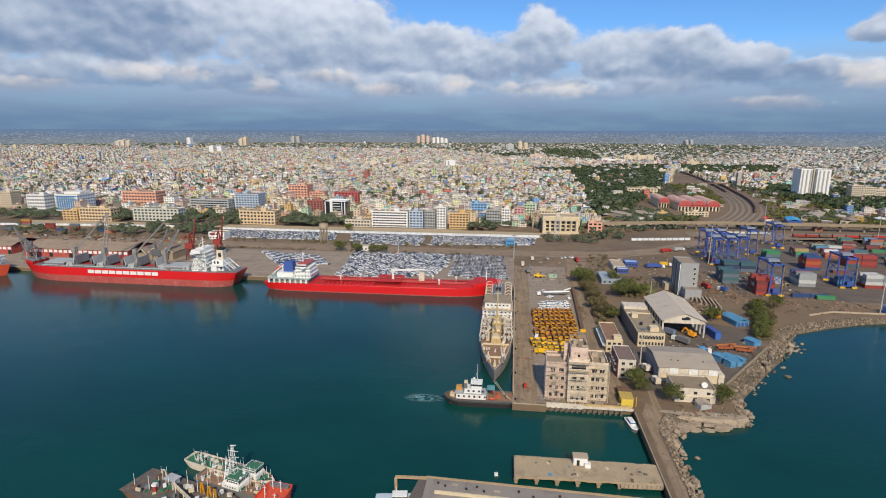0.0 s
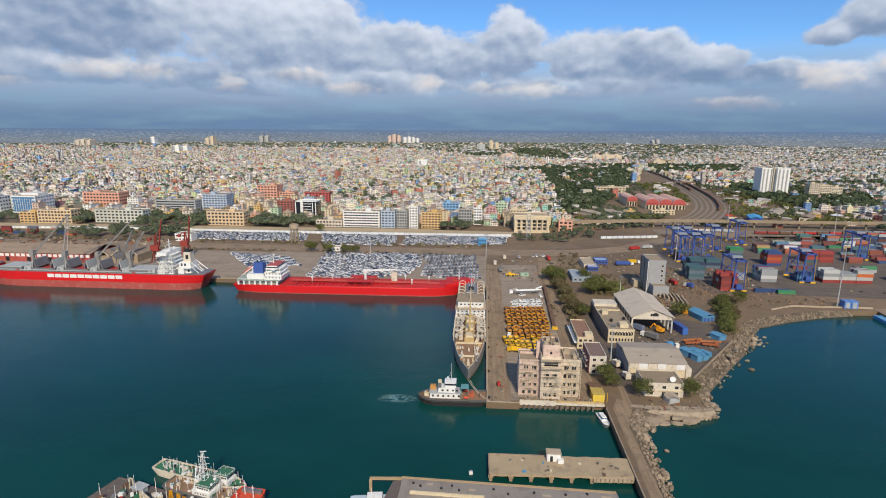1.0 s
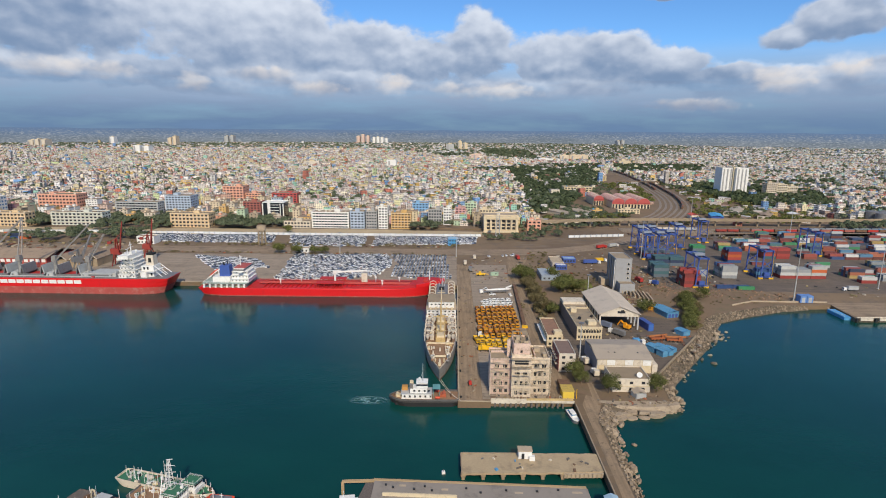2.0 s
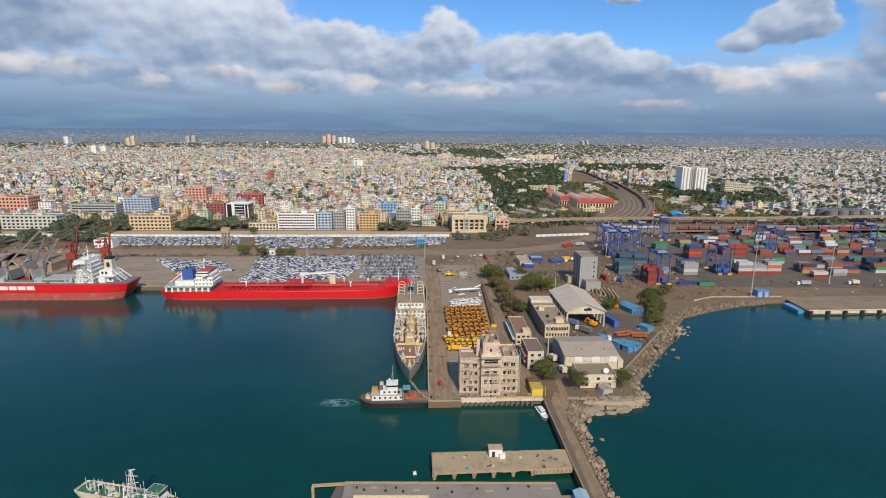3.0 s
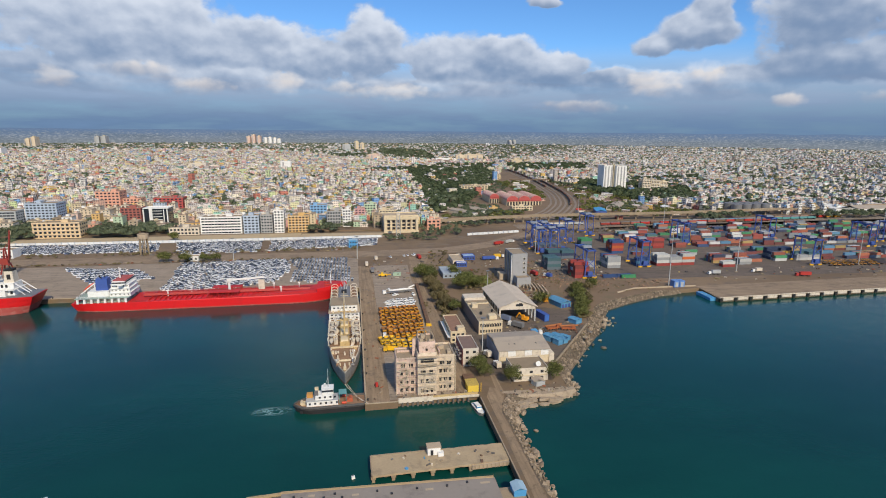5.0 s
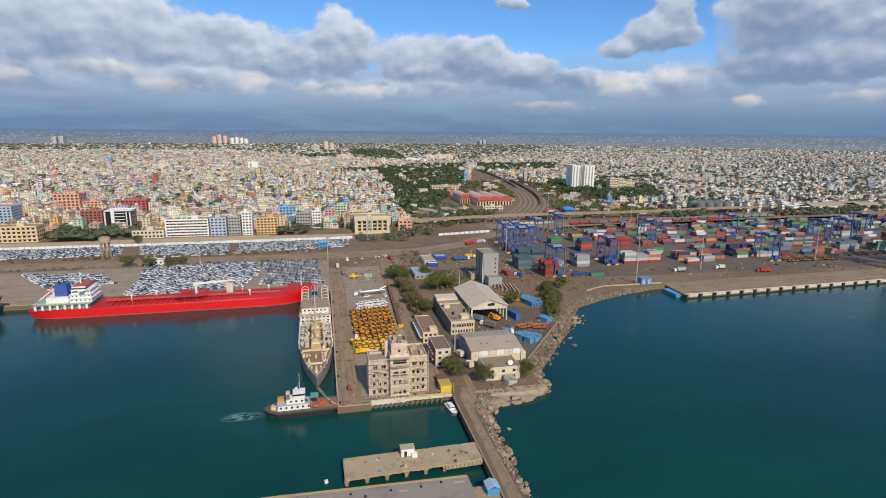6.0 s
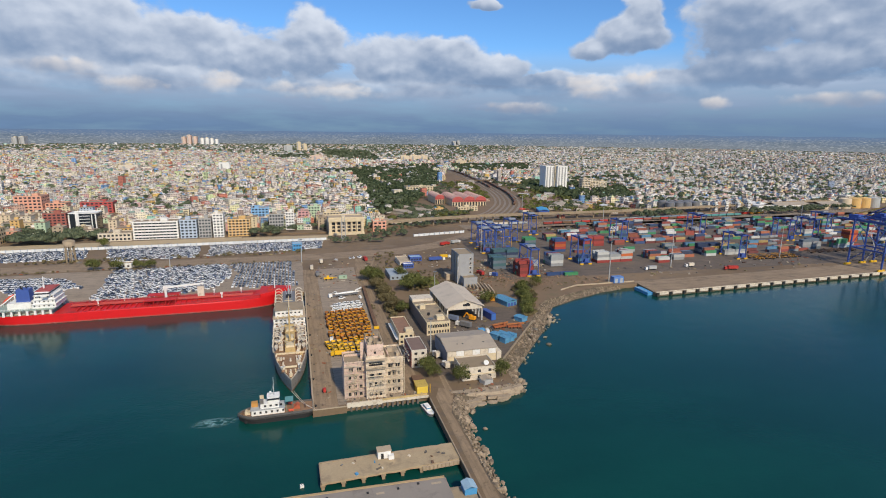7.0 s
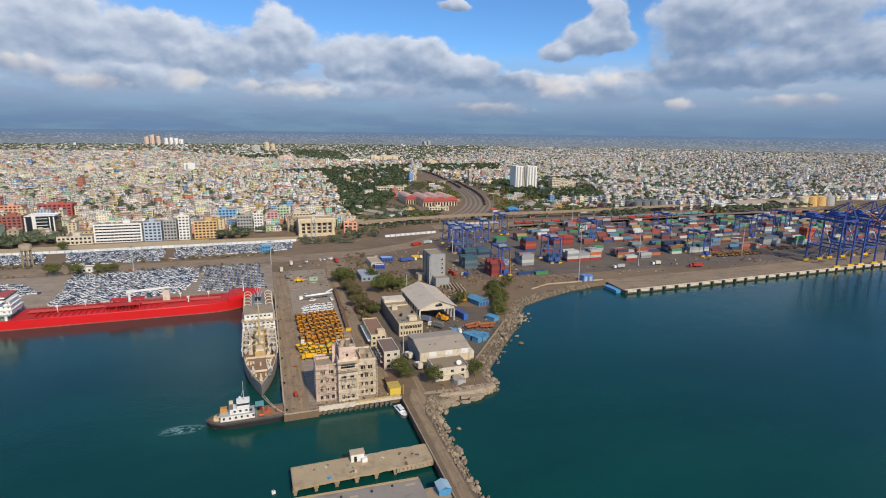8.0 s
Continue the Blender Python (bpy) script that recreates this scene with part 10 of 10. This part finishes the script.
for i in range(6):
    part("pier", Shape().box(-45 + i * 18, 0, 0, 3, 8, 6), CONCRETE, bridge)

tw = thing("apartment_tower", "tall white apartment tower with grey vertical bands", "tower")
for x0, x1, y in ((500, 520, 1036), (522, 544, 1026)):
    part("wall", Shape().box((x0 + x1) / 2, y + 14, Z, x1 - x0, 28, 51), WHITE, tw)
    flat_roof(tw, x0, x1, y, y + 28, Z + 51, CONCRETE, 1.2, WHITE)
    for i in range(3):
        part("balcony_strip", Shape().box(x0 + 3.6 + i * 6.6, y - 0.3, Z + 1, 2.2, 0.8, 49), GREY_WALL, tw)
    for f in range(12):
        windows(tw, x0 + 1, x1 - 1, y - 0.02, Z + 2 + f * 4.0, 3, 1.6, 1.6, GLASS)
part("stair_core", Shape().box(521, 1043, Z, 3.4, 20, 53), CREAM, tw)
part("podium", Shape().box(560, 1030, Z, 46, 26, 6), OFFWHITE, tw)
for i in range(3):
    office("cream balconied apartment block", 566 + i * 21, 584 + i * 21, 1000 + i * 4, 16, 27 - i * 3, [TAN, CREAM, CREAM][i], 8, 5, ledge=WHITE, name="apartment_block")
FAR_BLOCKS = [("long tan hotel block", 404, 516, 2140, 24, 28, TAN, 6, 14), ("white apartment rows", 306, 384, 2028, 30, 22, WHITE, 6, 9), ("pink tower block", 60, 104, 2118, 26, 32, PINK_WALL, 8, 5), ("cream tower group", 10, 74, 3180, 40, 60, CREAM, 12, 5), ("grey tower group", -62, 0, 3150, 40, 42, GREY_WALL, 9, 5),
              ("salmon tower pair", -850, -730, 4700, 60, 80, SALMON, 14, 6), ("grey tower slab", -1860, -1775, 4400, 60, 76, GREY_WALL, 14, 5), ("tan tower slab", -1900, -1835, 3600, 50, 66, TAN, 12, 4), ("white tower row", -700, -560, 4600, 50, 58, WHITE, 10, 8),
              ("dark tower slab", 1330, 1400, 4600, 60, 44, GREY_WALL, 8, 5), ("white clinic block", -1480, -1400, 2500, 40, 40, WHITE, 9, 7), ("white slab in the town", -206, -176, 1640, 24, 30, WHITE, 8, 4), ("pale slab in the town", -470, -420, 1690, 24, 26, OFFWHITE, 7, 7), ("yellow church building", 560, 600, 1900, 30, 24, OCHRE, 5, 5),
              ("pale hospital block", -2600, -2480, 3300, 60, 46, OFFWHITE, 9, 8), ("pale tower", -2350, -2310, 3700, 40, 60, WHITE, 11, 4)]
# paler wall paints for the far blocks, standing in for distance haze
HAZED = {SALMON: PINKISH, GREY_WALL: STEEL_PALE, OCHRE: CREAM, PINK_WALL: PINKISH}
for label, x0, x1, y, depth, h, wall, floors, bays in FAR_BLOCKS:
    b = thing("far_block", label + " far off in the town", "building")
    n = max(1, int((x1 - x0) / 32))
    w = (x1 - x0) / n
    r = random.Random(int(y))
    for i in range(n):
        k = h * r.uniform(0.75, 1.0)
        part("wall", Shape().box(x0 + (i + 0.5) * w, y + depth / 2 + r.uniform(-6, 6), Z, w * (0.72 if h > 35 else 0.96), depth, k), HAZED.get(wall, wall), b)
        part("roof_room", Shape().box(x0 + (i + 0.5) * w, y + depth / 2, Z + k, w * 0.3, depth * 0.4, 4.0), CREAM, b)
        part("balcony_strip", Shape().box(x0 + (i + 0.3) * w, y - 6.4, Z + 2, w * 0.14, 1.0, k - 5), GREY_WALL, b)

for i, (x, y, r, h, m) in enumerate([(563 + (k % 4) * 15.5, 722 + (k // 4) * 17, 7.2, 14, STEEL) for k in range(8)] + [(888 + k * 21, 700, 9.5, 16, TAN if k < 1 else OCHRE if k < 3 else STEEL_PALE) for k in range(4)]):
    t = thing("storage_tank", "round steel storage tank with a shallow cone roof", "tank", "storage tanks", pose(x, y, Z))
    part("shell", Shape().tube((0, 0, 0), (0, 0, h), r, r, 20), m, t)
    part("roof", Shape().tube((0, 0, h), (0, 0, h + 1.6), r, 0.5, 20), m, t)
    part("ladder", Shape().beam((r * 0.7, -r * 0.75, 0), (r * 0.3, -r * 0.98, h), 0.4), STEEL_PALE, t)
for i in range(13):
    office("white three-storey staff house", 634 + i * 6.6 + (i // 5) * 3, 639 + i * 6.6 + (i // 5) * 3, 706 + (i % 3) * 9, 9, 11 + (i % 2) * 2, WHITE, 3, 2, name="staff_house")
for x0, x1, y0, y1 in ((712, 742, 700, 730), (746, 812, 698, 724), (830, 872, 690, 720)):
    w = thing("port_warehouse", "white warehouse with a pale sheet roof", "warehouse", "white warehouses")
    part("wall", Shape().box((x0 + x1) / 2, (y0 + y1) / 2, Z, x1 - x0, y1 - y0, 8), WHITE if x0 < 800 else TAN, w)
    part("roof", Shape().gable((x0 + x1) / 2, (y0 + y1) / 2, Z + 8, x1 - x0, y1 - y0, 3.2, 0.5, 0.25, along="x" if x1 - x0 > 40 else "y"), WHITE if x0 < 740 else ROOF_GREY, w)
    windows(w, x0 + 1, x1 - 1, y0 - 0.03, Z + 3, 8, 1.6, 2.4, DARK)


# ---------------------------------------------------------------- the far plain, haze painted on a glowing strip
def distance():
    m = bpy.data.materials.new("far_plain_haze_glow")
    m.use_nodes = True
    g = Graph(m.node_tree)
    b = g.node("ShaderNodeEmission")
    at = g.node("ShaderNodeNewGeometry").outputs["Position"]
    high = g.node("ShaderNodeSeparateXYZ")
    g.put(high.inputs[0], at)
    # the strip glows by itself; distance haze is mixed into its colour by height
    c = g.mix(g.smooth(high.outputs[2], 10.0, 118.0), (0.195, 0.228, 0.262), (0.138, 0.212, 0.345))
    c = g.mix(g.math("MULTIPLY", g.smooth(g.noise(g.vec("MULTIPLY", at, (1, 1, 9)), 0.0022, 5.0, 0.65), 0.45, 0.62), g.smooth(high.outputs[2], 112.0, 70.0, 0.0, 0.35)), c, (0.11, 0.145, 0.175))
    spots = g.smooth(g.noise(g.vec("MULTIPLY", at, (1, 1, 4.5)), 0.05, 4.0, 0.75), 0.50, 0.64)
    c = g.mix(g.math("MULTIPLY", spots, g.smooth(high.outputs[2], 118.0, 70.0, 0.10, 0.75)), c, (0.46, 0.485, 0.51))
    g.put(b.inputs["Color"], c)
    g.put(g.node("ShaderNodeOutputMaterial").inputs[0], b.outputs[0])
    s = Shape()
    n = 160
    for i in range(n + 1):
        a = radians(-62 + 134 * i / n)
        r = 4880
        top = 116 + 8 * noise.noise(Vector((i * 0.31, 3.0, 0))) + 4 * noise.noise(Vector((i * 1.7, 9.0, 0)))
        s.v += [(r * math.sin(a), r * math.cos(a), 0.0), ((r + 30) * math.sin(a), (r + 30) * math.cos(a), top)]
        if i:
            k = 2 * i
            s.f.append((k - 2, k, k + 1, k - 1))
    setting("backdrop", s, m, "glowing backdrop strip with a far plain and its blue haze painted on", "backdrop")


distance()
